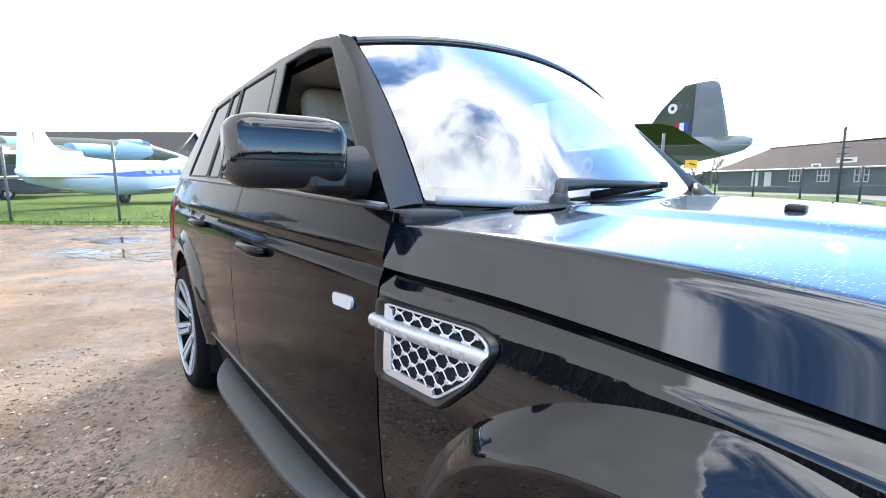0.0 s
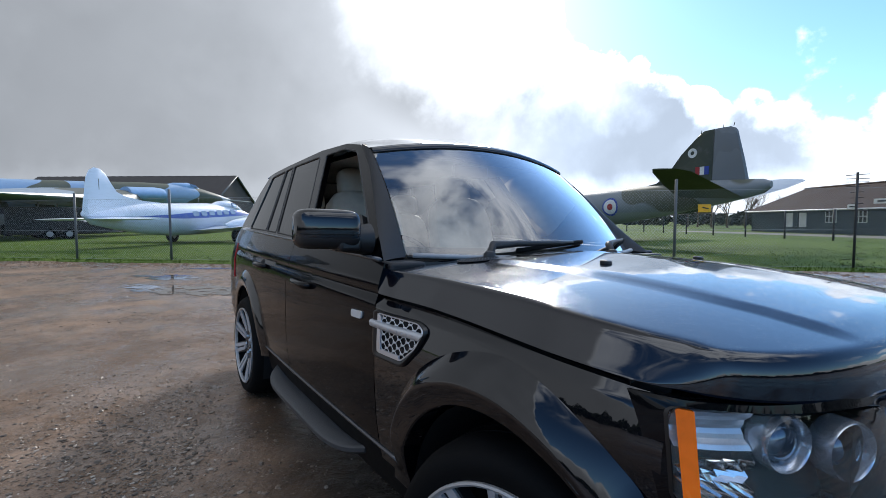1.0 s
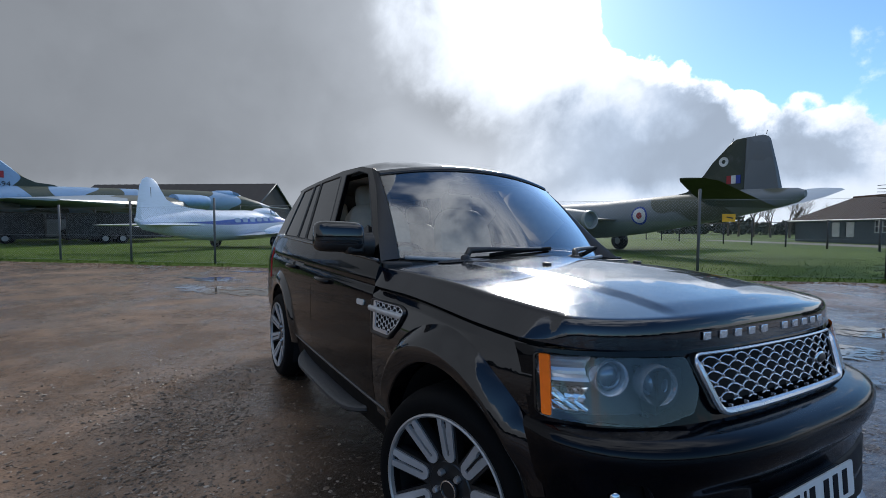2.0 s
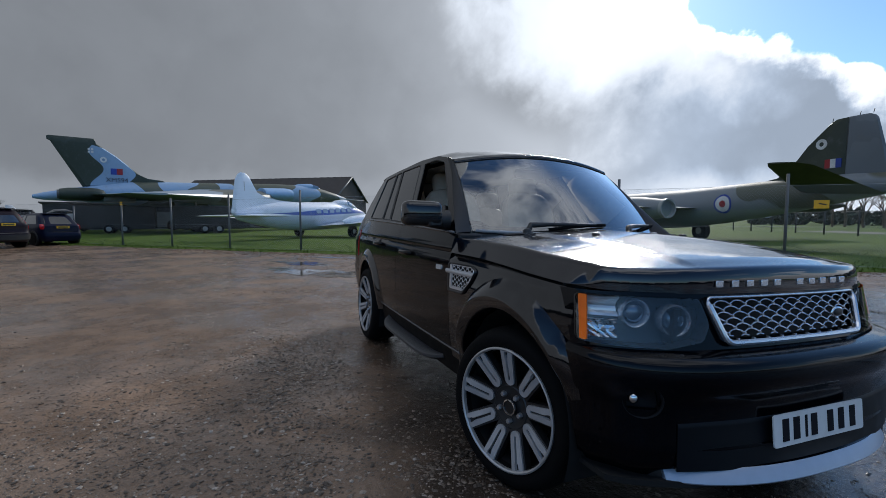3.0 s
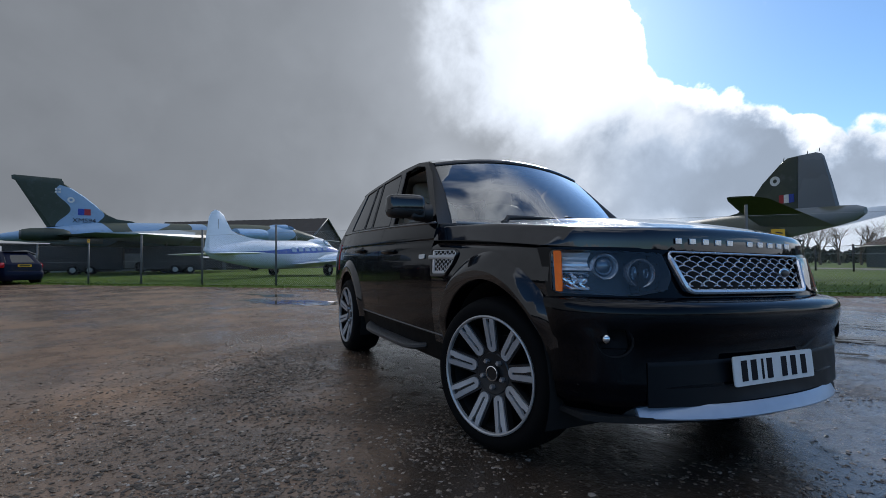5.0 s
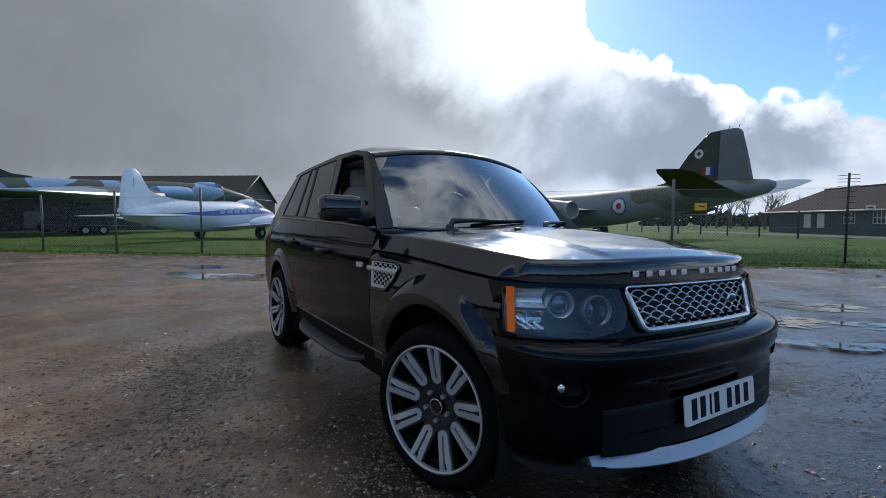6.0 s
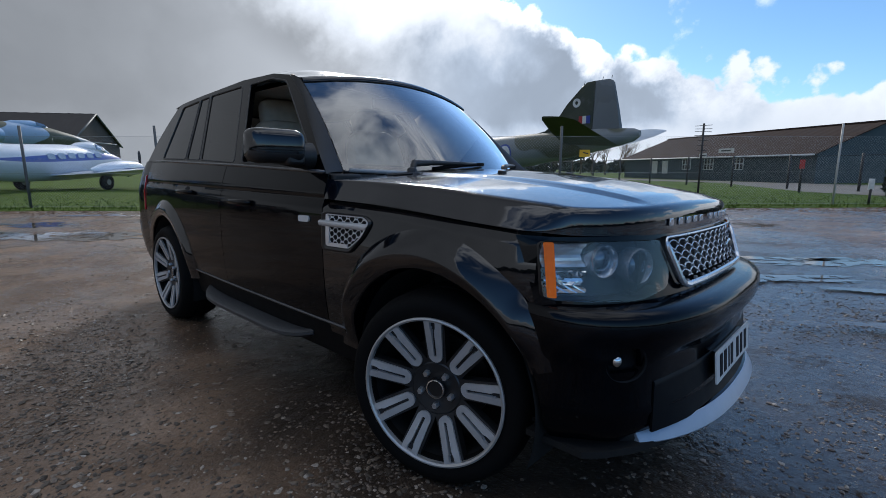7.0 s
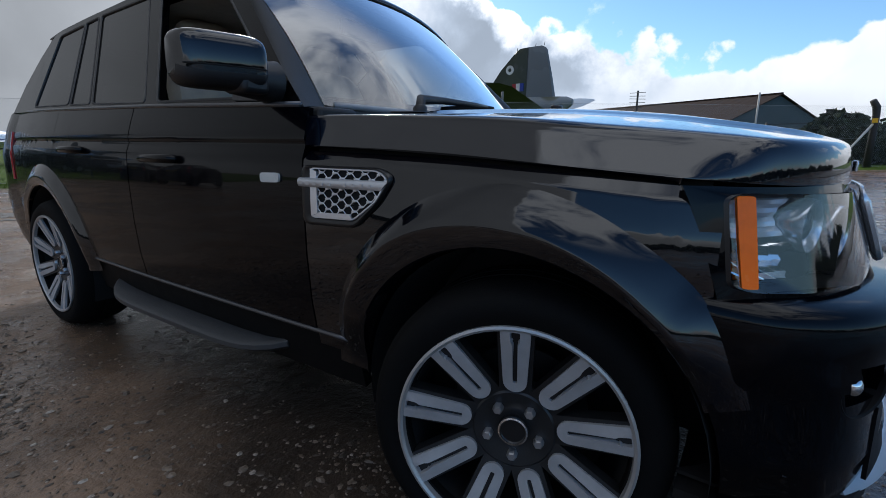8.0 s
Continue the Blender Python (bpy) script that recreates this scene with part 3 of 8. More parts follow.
def car_front():
    # bumper: a moulded band round the nose
    prof = [(0.752, 0.145, 0.028), (0.745, 0.10, 0.02), (0.738, 0.05, 0.008), (0.728, 0.018, 0.002), (0.712, 0.003, 0.0), (0.69, 0.0, 0.0), (0.66, 0.003, 0.0), (0.635, 0.010, 0.001), (0.61, 0.026, 0.002), (0.59, 0.042, 0.003), (0.565, 0.050, 0.004),
            (0.50, 0.053, 0.006), (0.45, 0.051, 0.008), (0.425, 0.046, 0.01), (0.415, 0.050, 0.014), (0.385, 0.054, 0.018), (0.362, 0.060, 0.022), (0.345, 0.10, 0.04), (0.31, 0.14, 0.06)]
    bm = bmesh.new()
    rows = []
    for k in range(97):
        q = lerp(-1, 1, k / 96)
        r = []
        for z, inx, iny in prof:
            depth = 0.532 - inx
            # the band ends at the wheel arch, with a finger's gap to it
            edge = math.sqrt(max(0.0, (ARCH + 0.008) ** 2 - (z - HUB_Z) ** 2))
            u = q * min(0.985, math.acos(min(1.0, max(0.0, (edge - 0.25) / depth)) ** 1.4) * 2 / math.pi)
            x, y = front_plan(u, 0.883 - iny, depth)
            # towards the wheels the lower face comes out flush again
            x += smooth(0.45, 0.80, abs(y)) * (inx if z < 0.63 else 0.0) * 0.56 * smooth(0.50, 0.56, x)
            # the face runs forward again to the lip below, and draws in to the wing beside the wheel
            x += 0.022 * min(1.0, max(0.0, (0.505 - z) / 0.143)) * (1 - smooth(0.42, 0.68, abs(y)))
            y -= math.copysign(0.028 * smooth(0.52, 0.32, x), y)
            r.append((x, y, z))
        rows.append(r)
    surface(bm, rows, flip=True)
    bmesh.ops.delete(bm, geom=[f for f in bm.faces if (Vector((0, abs(f.calc_center_median().y), f.calc_center_median().z)) - Vector((0, 0.722, 0.592))).length < 0.043], context="FACES")
    part("front_bumper", bm, PAINT, CAR, thick=0.02, angle=50)
    # raised edge that runs from the wheel to the lip
    for s in (-1, 1):
        bm = bmesh.new()
        pts = []
        for t in np.linspace(0, 1, 16):
            z = lerp(0.425, 0.372, smooth(0, 1, t))
            x, y = front_plan(lerp(0.70, 0.42, t), 0.873, 0.480)
            pts.append((x + 0.004, s * (y + 0.002), z))
        tube(bm, pts, 0.005, 6)
        part("bumper_edge", bm, PAINT, CAR)
    # silver lip under it
    bm = bmesh.new()
    rows = []
    for k in range(61):
        y = lerp(-0.625, 0.625, k / 60)
        b = 1 - (abs(y) / 0.70) ** 2.4
        x = 0.52 + 0.280 * max(0, b) ** 0.55
        rows.append([(x - 0.10, y, 0.318), (x - 0.006, y, 0.312), (x + 0.002, y, 0.313), (x + 0.005, y, 0.318), (x - 0.018, y, 0.358), (x - 0.024, y, 0.362), (x - 0.11, y, 0.368)])
    vs = surface(bm, rows, close=True)
    cap(bm, vs[0]), cap(bm, vs[-1])
    bmesh.ops.recalc_face_normals(bm, faces=bm.faces)
    for f in bm.faces:
        f.material_index = 1 if f.normal.z > 0.93 else 0
    part("front_lip", bm, (LIPSILVER, PAINT), CAR, "silver skid lip under the bumper")
    # satin panel that rises from the lip behind the plate
    bm = bmesh.new()
    rows = []
    for k in range(61):
        y = lerp(-0.612, 0.612, k / 60)
        x0 = 0.52 + 0.280 * max(0.0, 1 - (abs(y) / 0.70) ** 2.4) ** 0.55 - 0.020
        row = []
        for z in (0.358, 0.38, 0.41, 0.44, 0.47, 0.50, 0.515, 0.522):
            face = 0.25 + 0.480 * (1 - (abs(y) / 0.877) ** 2.8) ** (1 / 2.8) + 0.03 * smooth(0.45, 0.80, abs(y)) + 0.022 * max(0.0, (0.505 - z) / 0.143) * (1 - smooth(0.42, 0.68, abs(y)))
            row.append((max(face + 0.004, x0 - 0.012 - 0.055 * smooth(0.358, 0.43, z)) - (0.012 if z > 0.518 else 0.0), y, z))
        rows.append(row)
    surface(bm, rows)
    part("lower_panel", bm, LOWER_SATIN, CAR, "satin blue-black panel over the lip", thick=0.008, angle=89)
    for s in (-1, 1):
        bm = bmesh.new()
        rows = []
        for k in range(13):
            y = lerp(0.632, 0.76, k / 12)
            b = max(0.0, 1 - (min(y, 0.69) / 0.70) ** 2.4)
            x = 0.52 + 0.280 * b ** 0.55 - 0.012 - 0.1 * (k / 12) ** 2
            h = lerp(0.028, 0.004, k / 12)
            rows.append([(x - 0.10, s * y, 0.335 - h), (x, s * y, 0.330 - h), (x + 0.01, s * y, 0.33), (x, s * y, 0.33 + h), (x - 0.1, s * y, 0.335 + h)])
        vs = surface(bm, rows, close=True)
        cap(bm, vs[0]), cap(bm, vs[-1])
        bmesh.ops.recalc_face_normals(bm, faces=bm.faces)
        part("lip_end", bm, TRIM, CAR)
        # fog lamp in a wide dark recess
        c = Vector((0.628, s * 0.722, 0.592))
        turn = Vector((0.80, s * 0.60, 0.0)).to_track_quat("Y", "Z").to_matrix().to_4x4() @ Matrix.Diagonal((1.12, 1, 1, 1))
        bm = bmesh.new()
        lathe(bm, [(0.060, -0.004), (0.057, 0.003), (0.052, 0.001), (0.048, -0.035), (0.0005, -0.045)], 32, Matrix.Translation(c) @ turn, caps=False)
        fog = part("fog_lamp", bm, FOGBLACK, CAR, ref=None)
        bm = bmesh.new()
        bmesh.ops.create_uvsphere(bm, u_segments=20, v_segments=12, radius=0.019, matrix=Matrix.Translation(c + Vector((-0.020, s * 0.022, 0.008))) @ turn @ Matrix.Diagonal((0.75, 0.8, 1, 1)))
        part("fog_lens", bm, CHROME, fog)


def grille_outline(y_pad=0.0):
    return rounded([(-0.437 + y_pad, 0.924 - y_pad), (-0.385 + y_pad, 0.770 + y_pad), (0.385 - y_pad, 0.770 + y_pad), (0.437 - y_pad, 0.924 - y_pad)], 0.03, 5)


def inside(p, poly):
    c = False
    for i in range(len(poly)):
        (x1, y1), (x2, y2) = poly[i - 1], poly[i]
        if (y1 > p[1]) != (y2 > p[1]) and p[0] < (x2 - x1) * (p[1] - y1) / (y2 - y1) + x1:
            c = not c
    return c


def mesh_strands(bm, outline, place, w, h, r, depth, six=False):
    """Honeycomb of waved strands that meet at knots, inside an outline of (u, v)."""
    us, vs = [p[0] for p in outline], [p[1] for p in outline]
    k = 0
    v = min(vs) - h
    while v < max(vs) + h:
        run = []
        m = 8 if six else 4
        n = int((max(us) - min(us)) / (w / m)) + 3
        for i in range(n + 1):
            u = min(us) - w / 4 + i * w / m
            ph = (i + (m // 2 if k % 2 else 0)) % m
            dv = (0.0, 0.0, 0.0, 0.42, 0.84, 0.84, 0.84, 0.42)[ph] * h if six else (-0.05, 0.42, 0.60, 0.42)[ph] * h
            q = (u, v + dv)
            if inside(q, outline):
                run.append(place(q[0], q[1], depth))
            else:
                if len(run) > 1:
                    tube(bm, run, r, 6)
                run = []
        if len(run) > 1:
            tube(bm, run, r, 6)
        k += 1
        v += h


def knots(bm, outline, place, w, h, r, depth):
    us, vs = [p[0] for p in outline], [p[1] for p in outline]
    k, v = 0, min(vs) - h
    while v < max(vs) + h:
        n = int((max(us) - min(us)) / w) + 2
        for i in range(n + 1):
            u = min(us) - w / 4 + (i + (0.5 if k % 2 else 0.0)) * w
            q = (u, v)
            if inside(q, outline):
                box(bm, (0, 0, 0), (0.010, r * 3.0, h * 0.42), Matrix.Translation(place(q[0], q[1] - h * 0.18, depth - 0.004)))
        k += 1
        v += h


def car_grille():
    def place(y, z, d=0.0):
        return Vector((nose(y, z) + d, y, z))

    o = grille_outline()
    pts = [place(u, v, 0.016) for u, v in dense(o, 0.03)]
    bm = bmesh.new()
    ring = pts + pts[:2]
    top_z = max(q[1] for q in o)
    tube(bm, ring, [lerp(0.0105, 0.0045, smooth(top_z - 0.03, top_z - 0.008, p.z)) for p in ring], 8, ends=False, up=(1, 0, 0))
    part("grille_frame", bm, GRILLE_SILVER, CAR, "bright silver grille surround")
    bm = bmesh.new()
    inner = grille_outline(0.012)
    mesh_strands(bm, inner, place, 0.074, 0.0195, 0.0026, 0.004)
    knots(bm, inner, place, 0.074, 0.0195, 0.0026, 0.008)
    part("grille_mesh", bm, GRILLE_SILVER, CAR, "bright honeycomb grille mesh")
    bm = bmesh.new()
    polygon(bm, dense(o, 0.04), [], lambda u, v: place(u, v, -0.045))
    part("grille_cavity", bm, GAP, CAR)
    # oval badge
    bm = bmesh.new()
    c = place(0.262, 0.846, 0.014)
    bmesh.ops.create_uvsphere(bm, u_segments=24, v_segments=8, radius=1, matrix=Matrix.Translation(c) @ Matrix.Diagonal((0.007, 0.040, 0.022, 1)))
    badge = part("badge", bm, CHROME, CAR, "plain oval badge")
    bm = bmesh.new()
    bmesh.ops.create_uvsphere(bm, u_segments=24, v_segments=8, radius=1, matrix=Matrix.Translation(c + Vector((0.003, 0, 0))) @ Matrix.Diagonal((0.006, 0.033, 0.017, 1)))
    part("badge_field", bm, SATIN, badge)
    # plain raised bars in place of the maker's name on the bonnet's nose
    ys = [-0.36, -0.285, -0.21, -0.135, -0.06, 0.075, 0.15, 0.225, 0.30, 0.37]
    for y in ys:
        bm = bmesh.new()
        x = nose(y, 0.945) + 0.006
        box(bm, (x + 0.001, y, 0.969), (0.006, 0.036, 0.024), pose(0, 0, 0))
        part("bonnet_letter_bar", bm, GRILLE_SILVER, CAR, bevel=0.002)
    # skin that closes the nose between lamps, grille and bumper
    bm = bmesh.new()
    hole = dense(o, 0.03)
    lamps = [[(s * a, b) for a, b in LAMP] for s in (-1, 1)]
    out = dense([(-0.838, 0.938), (-0.838, 0.735), (0.838, 0.735), (0.838, 0.938)], 0.03)
    polygon(bm, out, [hole] + [dense(l, 0.03) for l in lamps], lambda u, v: Vector((nose(u, v) - 0.004, u, v)))
    part("nose_panel", bm, PAINT, CAR, thick=0.015)


LAMP = rounded([(0.452, 0.918), (0.8235, 0.928), (0.8325, 0.758), (0.60, 0.752), (0.470, 0.775), (0.432, 0.835)], 0.018, 4)


def car_headlamps():
    for s in (-1, 1):
        o = [(s * a, b) for a, b in LAMP]
        bm = bmesh.new()
        n = len(o)
        surface(bm, [[(nose(u, v) + 0.004, u, v) for u, v in o], [(nose(u, v) - 0.03, u, v) for u, v in o], [(nose(u * 0.97, v) - 0.10, u * 0.97, v) for u, v in o]], close=True)
        polygon_bm = bmesh.new()
        polygon(polygon_bm, dense(o, 0.04), [], lambda u, v: Vector((nose(u * 0.97, v) - 0.085, u * 0.97, v)))
        lamp = part("headlamp", bm, SATIN, CAR, "headlamp with two round projectors under clear glass")
        part("lamp_back", polygon_bm, LAMPGREY, lamp)
        bm = bmesh.new()
        polygon(bm, dense(o, 0.025), [], lambda u, v: Vector((nose(u, v) + 0.006, u, v)))
        lens = part("lamp_glass", bm, LENS, lamp)
        lens.visible_shadow = False
        # amber strip at the outer edge
        bm = bmesh.new()
        a = rounded([(s * 0.8065, 0.923), (s * 0.8205, 0.923), (s * 0.828, 0.764), (s * 0.8165, 0.764)], 0.003, 2)
        polygon(bm, dense(a, 0.02), [], lambda u, v: Vector((nose(u, v) + 0.0085, u, v)))
        part("amber_strip", bm, AMBER, lamp, thick=0.01)
        # projectors
        for y, z, r, d in ((0.660, 0.862, 0.050, -0.03), (0.530, 0.838, 0.055, -0.025)):
            c = Vector((nose(y, z) + d - 0.008, s * y, z))
            t = Matrix.Translation(c) @ Vector((0.93, s * 0.36, 0)).to_track_quat("Y", "Z").to_matrix().to_4x4()
            bm = bmesh.new()
            lathe(bm, [(r * 1.02, -0.04), (r * 1.04, 0.0), (r * 0.98, 0.008), (r * 0.90, 0.004), (r * 0.76, -0.018)], 36, t, caps=False)
            ring = part("projector_ring", bm, LAMPRING, lamp)
            bm = bmesh.new()
            bmesh.ops.create_uvsphere(bm, u_segments=28, v_segments=16, radius=1, matrix=t @ Matrix.Translation((0, -0.016, 0)) @ Matrix.Diagonal((r * 0.72, r * 0.42, r * 0.72, 1)))
            part("projector_lens", bm, PROJ, ring)
        # reflector bowl beside the strip: level flutes above, a bright faceted pocket below
        for zc, hh, y0, nz, mat in ((0.880, 0.068, 0.700, 8, LAMPSILVER), (0.803, 0.062, 0.715, 6, CHROME)):
            bm = bmesh.new()
            rows = []
            for i in range(9):
                y = lerp(y0, 0.80, i / 8)
                step = 0.010 if nz == 6 else 0.003
                rows.append([(nose(y, zc) - 0.05 + step * ((i * (nz == 6) + j) % 2) - 0.02 * math.sin(math.pi * j / nz), s * y, zc - hh / 2 + hh * j / nz) for j in range(nz + 1)])
            surface(bm, rows, flip=s > 0)
            part("reflector", bm, mat, lamp, flat=True, thick=0.006)


def car_plate():
    bm = bmesh.new()
    o = rounded([(-0.26, 0.418), (0.26, 0.418), (0.26, 0.529), (-0.26, 0.529)], 0.012, 3)
    polygon(bm, o, [], lambda u, v: Vector((0.762 - 0.10 * (v - 0.47), u, v)))
    plate = part("front_plate", bm, PLATE_WHITE, CAR, "white plate with plain dark bars", thick=0.005)
    for y in (-0.198, -0.139, -0.085, -0.040, 0.055, 0.120, 0.190):
        bm = bmesh.new()
        w = 0.012 if y == -0.085 else 0.034
        box(bm, (0, 0, 0), (0.003, w, 0.077), Matrix.Translation((0.7622, y, 0.4735)) @ pose(0, 0, 0, 0, -5.7, 0))
        part("plate_bar", bm, PLATE_INK, plate)
    bm = bmesh.new()
    box(bm, (0.728, 0, 0.475), (0.040, 0.40, 0.080))
    part("plate_holder", bm, SATIN, plate)


# greenhouse ----------------------------------------------------------
ROOF_EDGE = [(-3.25, 1.600), (-3.0, 1.632), (-2.6, 1.655), (-1.9, 1.682), (-1.5, 1.668), (-1.30, 1.638), (-1.19, 1.602)]


def pillar_y(x, z):
    """Half width of the window side."""
    return interp(x, [(-3.5, 0.758), (-2.9, 0.797), (-1.5, 0.839), (-0.6, 0.838)]) - (z - belt(x)) * 0.405


SIDE_OUT = [(-0.665, 1.110), (-0.9, 1.121), (-1.2, 1.131), (-1.5, 1.143), (-2.0, 1.156), (-2.8, 1.179), (-3.40, 1.192), (-3.33, 1.35), (-3.20, 1.50), (-3.08, 1.60), (-3.0, 1.632), (-2.6, 1.655), (-1.9, 1.682),
            (-1.5, 1.668), (-1.30, 1.635), (-1.1, 1.50), (-0.9, 1.315), (-0.78, 1.205)]
WIN_FRONT = rounded([(-0.785, 1.148), (-1.515, 1.163), (-1.775, 1.638), (-1.50, 1.640), (-1.318, 1.604)], 0.03)
WIN_REAR = rounded([(-1.61, 1.165), (-2.15, 1.186), (-2.39, 1.634), (-1.885, 1.643)], 0.03)
WIN_LIGHT = rounded([(-2.178, 1.187), (-2.425, 1.193), (-2.572, 1.622), (-2.420, 1.632)], 0.015)
WIN_QUARTER = rounded([(-2.447, 1.195), (-2.97, 1.206), (-2.925, 1.600), (-2.592, 1.621)], 0.03)


def ws_point(u, t, pad=0.0):
    """The windscreen: u across (-1 to 1), t from the cowl to the roof."""
    yb, yt = 0.716, 0.640
    y = u * lerp(yb, yt, t)
    x = lerp(-0.545 - 0.172 * u * u, -1.115 - 0.075 * u * u, t) + 0.018 * math.sin(math.pi * t)
    z = lerp(1.105 + 0.014 * u * u, 1.668 - 0.066 * u * u, t) + 0.012 * math.sin(math.pi * t)
    return Vector((x + pad * 0.64, y, z + pad * 0.77))


def car_greenhouse():
    for s in (-1, 1):
        bm = bmesh.new()
        polygon(bm, dense(SIDE_OUT, 0.12), [dense(WIN_FRONT, 0.1), dense(WIN_REAR, 0.1), dense(WIN_LIGHT, 0.1), dense(WIN_QUARTER, 0.1)], lambda u, v: Vector((u, s * pillar_y(u, v), v)), flip=s > 0)
        part("window_frame", bm, FRAME_PAINT, CAR, thick=0.035, angle=55)
        for nm, win, shown in (("front_window", WIN_FRONT, s > 0), ("rear_window", WIN_REAR, True), ("fixed_light", WIN_LIGHT, True), ("quarter_window", WIN_QUARTER, True)):
            bm = bmesh.new()
            if shown:
                polygon(bm, win, [], lambda u, v: Vector((u, s * (pillar_y(u, v) - 0.005), v)), flip=s > 0)
                ob = part(nm, bm, SCREEN if nm == "front_window" else PRIVACY, CAR)
                ob.visible_shadow = False
            else:
                bm.free()
            # black seal round the opening
            bm = bmesh.new()
            pts = [Vector((u, s * (pillar_y(u, v) - 0.003), v)) for u, v in dense(win, 0.06)]
            tube(bm, pts + pts[:2], 0.006, 6, ends=False, up=(0, 1, 0))
            part("window_seal", bm, TRIM, CAR)
        # bright belt strip
        bm = bmesh.new()
        tube(bm, [(x, s * (side_y(x, belt(x)) - 0.004), belt(x) + 0.006) for x in np.linspace(-3.3, -0.66, 24)], 0.009, 8)
        part("belt_seal", bm, BELT_AND_HIGHLIGHT, CAR)
        # windscreen pillar
        bm = bmesh.new()
        rows = []
        for k in range(21):
            t = k / 20
            a = ws_point(s, t)
            line = [(-0.665, 1.110), (-0.78, 1.205), (-0.9, 1.315), (-1.1, 1.50), (-1.30, 1.635)]
            zz = lerp(1.110, 1.638, t)
            xx = interp(zz, [(p[1], p[0]) for p in line])
            b = Vector((xx, s * (pillar_y(xx, zz) + 0.001), zz))
            n = Vector((0.35, s * 0.85, 0.35)).normalized()
            sec = []
            for j in range(9):
                q = j / 8
                sec.append(a.lerp(b, q) + n * (0.010 * math.sin(math.pi * q) ** 0.7))
            rows.append(sec)
        surface(bm, rows, flip=s < 0)
        part("windscreen_pillar", bm, PILLAR, CAR, thick=0.02)
        # block that closes the corner under the pillar's foot
        bm = bmesh.new()
        box(bm, (-0.675, s * 0.776, 1.058), (0.17, 0.146, 0.105))
        part("cowl_corner", bm, PILLAR, CAR, bevel=0.012)
    # windscreen
    bm = bmesh.new()
    surface(bm, [[ws_point(lerp(-0.995, 0.995, j / 24), t / 14) for j in range(25)] for t in range(15)], flip=False)
    ws = part("windscreen", bm, SCREEN, CAR, "windscreen mirroring broken cloud")
    ws.visible_shadow = False
    bm = bmesh.new()
    for t, r in ((0.0, 0.007), (1.0, 0.0028)):
        tube(bm, [ws_point(lerp(-1, 1, j / 30), t, 0.003) for j in range(31)], r, 6)
    part("windscreen_seal", bm, TRIM, ws)
    # sheet-metal header over the glass, and the seal under it
    bm = bmesh.new()
    surface(bm, [[ws_point(lerp(-1.0, 1.0, j / 30), t, pad) for j in range(31)] for t, pad in ((0.948, 0.003), (0.953, 0.008), (0.968, 0.011), (0.985, 0.010), (1.0, 0.004))])
    part("roof_header", bm, PAINT_SHINE, CAR, angle=60)
    bm = bmesh.new()
    tube(bm, [ws_point(lerp(-1, 1, j / 30), 0.946, 0.003) for j in range(31)], 0.004, 6)
    part("header_seal", bm, TRIM, ws)
    # dark band of the glass along the cowl
    bm = bmesh.new()
    surface(bm, [[ws_point(lerp(-0.99, 0.99, j / 24), t, -0.006) for j in range(25)] for t in (0.0, 0.04, 0.085)])
    part("glass_band", bm, GAP, ws)
    # roof
    bm = bmesh.new()
    rows = []
    n = 40
    for i in range(37):
        t = i / 36
        row = []
        for j in range(n + 1):
            q = 2 * j / n - 1
            v = math.copysign(1 - (1 - abs(q)) ** 1.5, q)
            x0 = ws_point(v, 1.0).x
            x = lerp(x0, -3.14 - 0.06 * (1 - v * v), t)
            ze = interp(x, ROOF_EDGE)
            hw = pillar_y(x, ze)
            rise = 0.066 * smooth(0.0, 0.13, t) + 0.0 if t < 0.13 else 0.066 * smooth(1.05, 0.75, t) + 0.006
            zc = ws_point(v, 1.0).z
            z = ze + rise * (1 - abs(v) ** 3.2)
            z = lerp(zc + 0.004, z, math.sin(math.pi / 2 * min(1.0, t / 0.14)))
            row.append((x, v * hw, z))
        rows.append(row)
    surface(bm, rows, flip=True)
    part("roof", bm, PAINT_SHINE, CAR, thick=0.006, angle=60)


def car_rear():
    def tail(u, hw, a):
        th = u * math.pi / 2
        return -3.31 - a * abs(math.cos(th)) ** (2 / 3.6), hw * math.copysign(abs(math.sin(th)) ** (2 / 3.6), math.sin(th))

    bm = bmesh.new()
    rows = []
    for k in range(41):
        u = lerp(-1, 1, k / 40)
        rows.append([(*tail(u, side_y(-3.31, z), a), z) for z, a in ((0.36, 0.50), (0.42, 0.60), (0.55, 0.64), (0.68, 0.64), (0.72, 0.58), (0.95, 0.56), (1.10, 0.50), (1.192, 0.44))])
    surface(bm, rows)
    part("tail_panel", bm, PAINT, CAR, thick=0.02)
    bm = bmesh.new()
    rows = []
    for k in range(21):
        v = lerp(-1, 1, k / 20)
        rows.append([lerp(Vector((-3.40 - 0.35 * (1 - v ** 4), v * 0.765, 1.19)), Vector((-3.08 - 0.12 * (1 - v * v), v * 0.610, 1.615)), t) for t in (0, 0.3, 0.6, 1)])
    surface(bm, rows, flip=False)
    ob = part("rear_screen", bm, PRIVACY, CAR)
    for s in (-1, 1):
        bm = bmesh.new()
        surface(bm, [[(x, s * (side_y(-3.31, z) - (0.006 if x > -3.4 else 0.02) + 0.012), z) for z in (0.80, 0.95, 1.08)] for x in (-3.34, -3.42, -3.5)], flip=s > 0)
        part("tail_lamp", bm, TAILRED, CAR, "red tail lamp", thick=0.03)


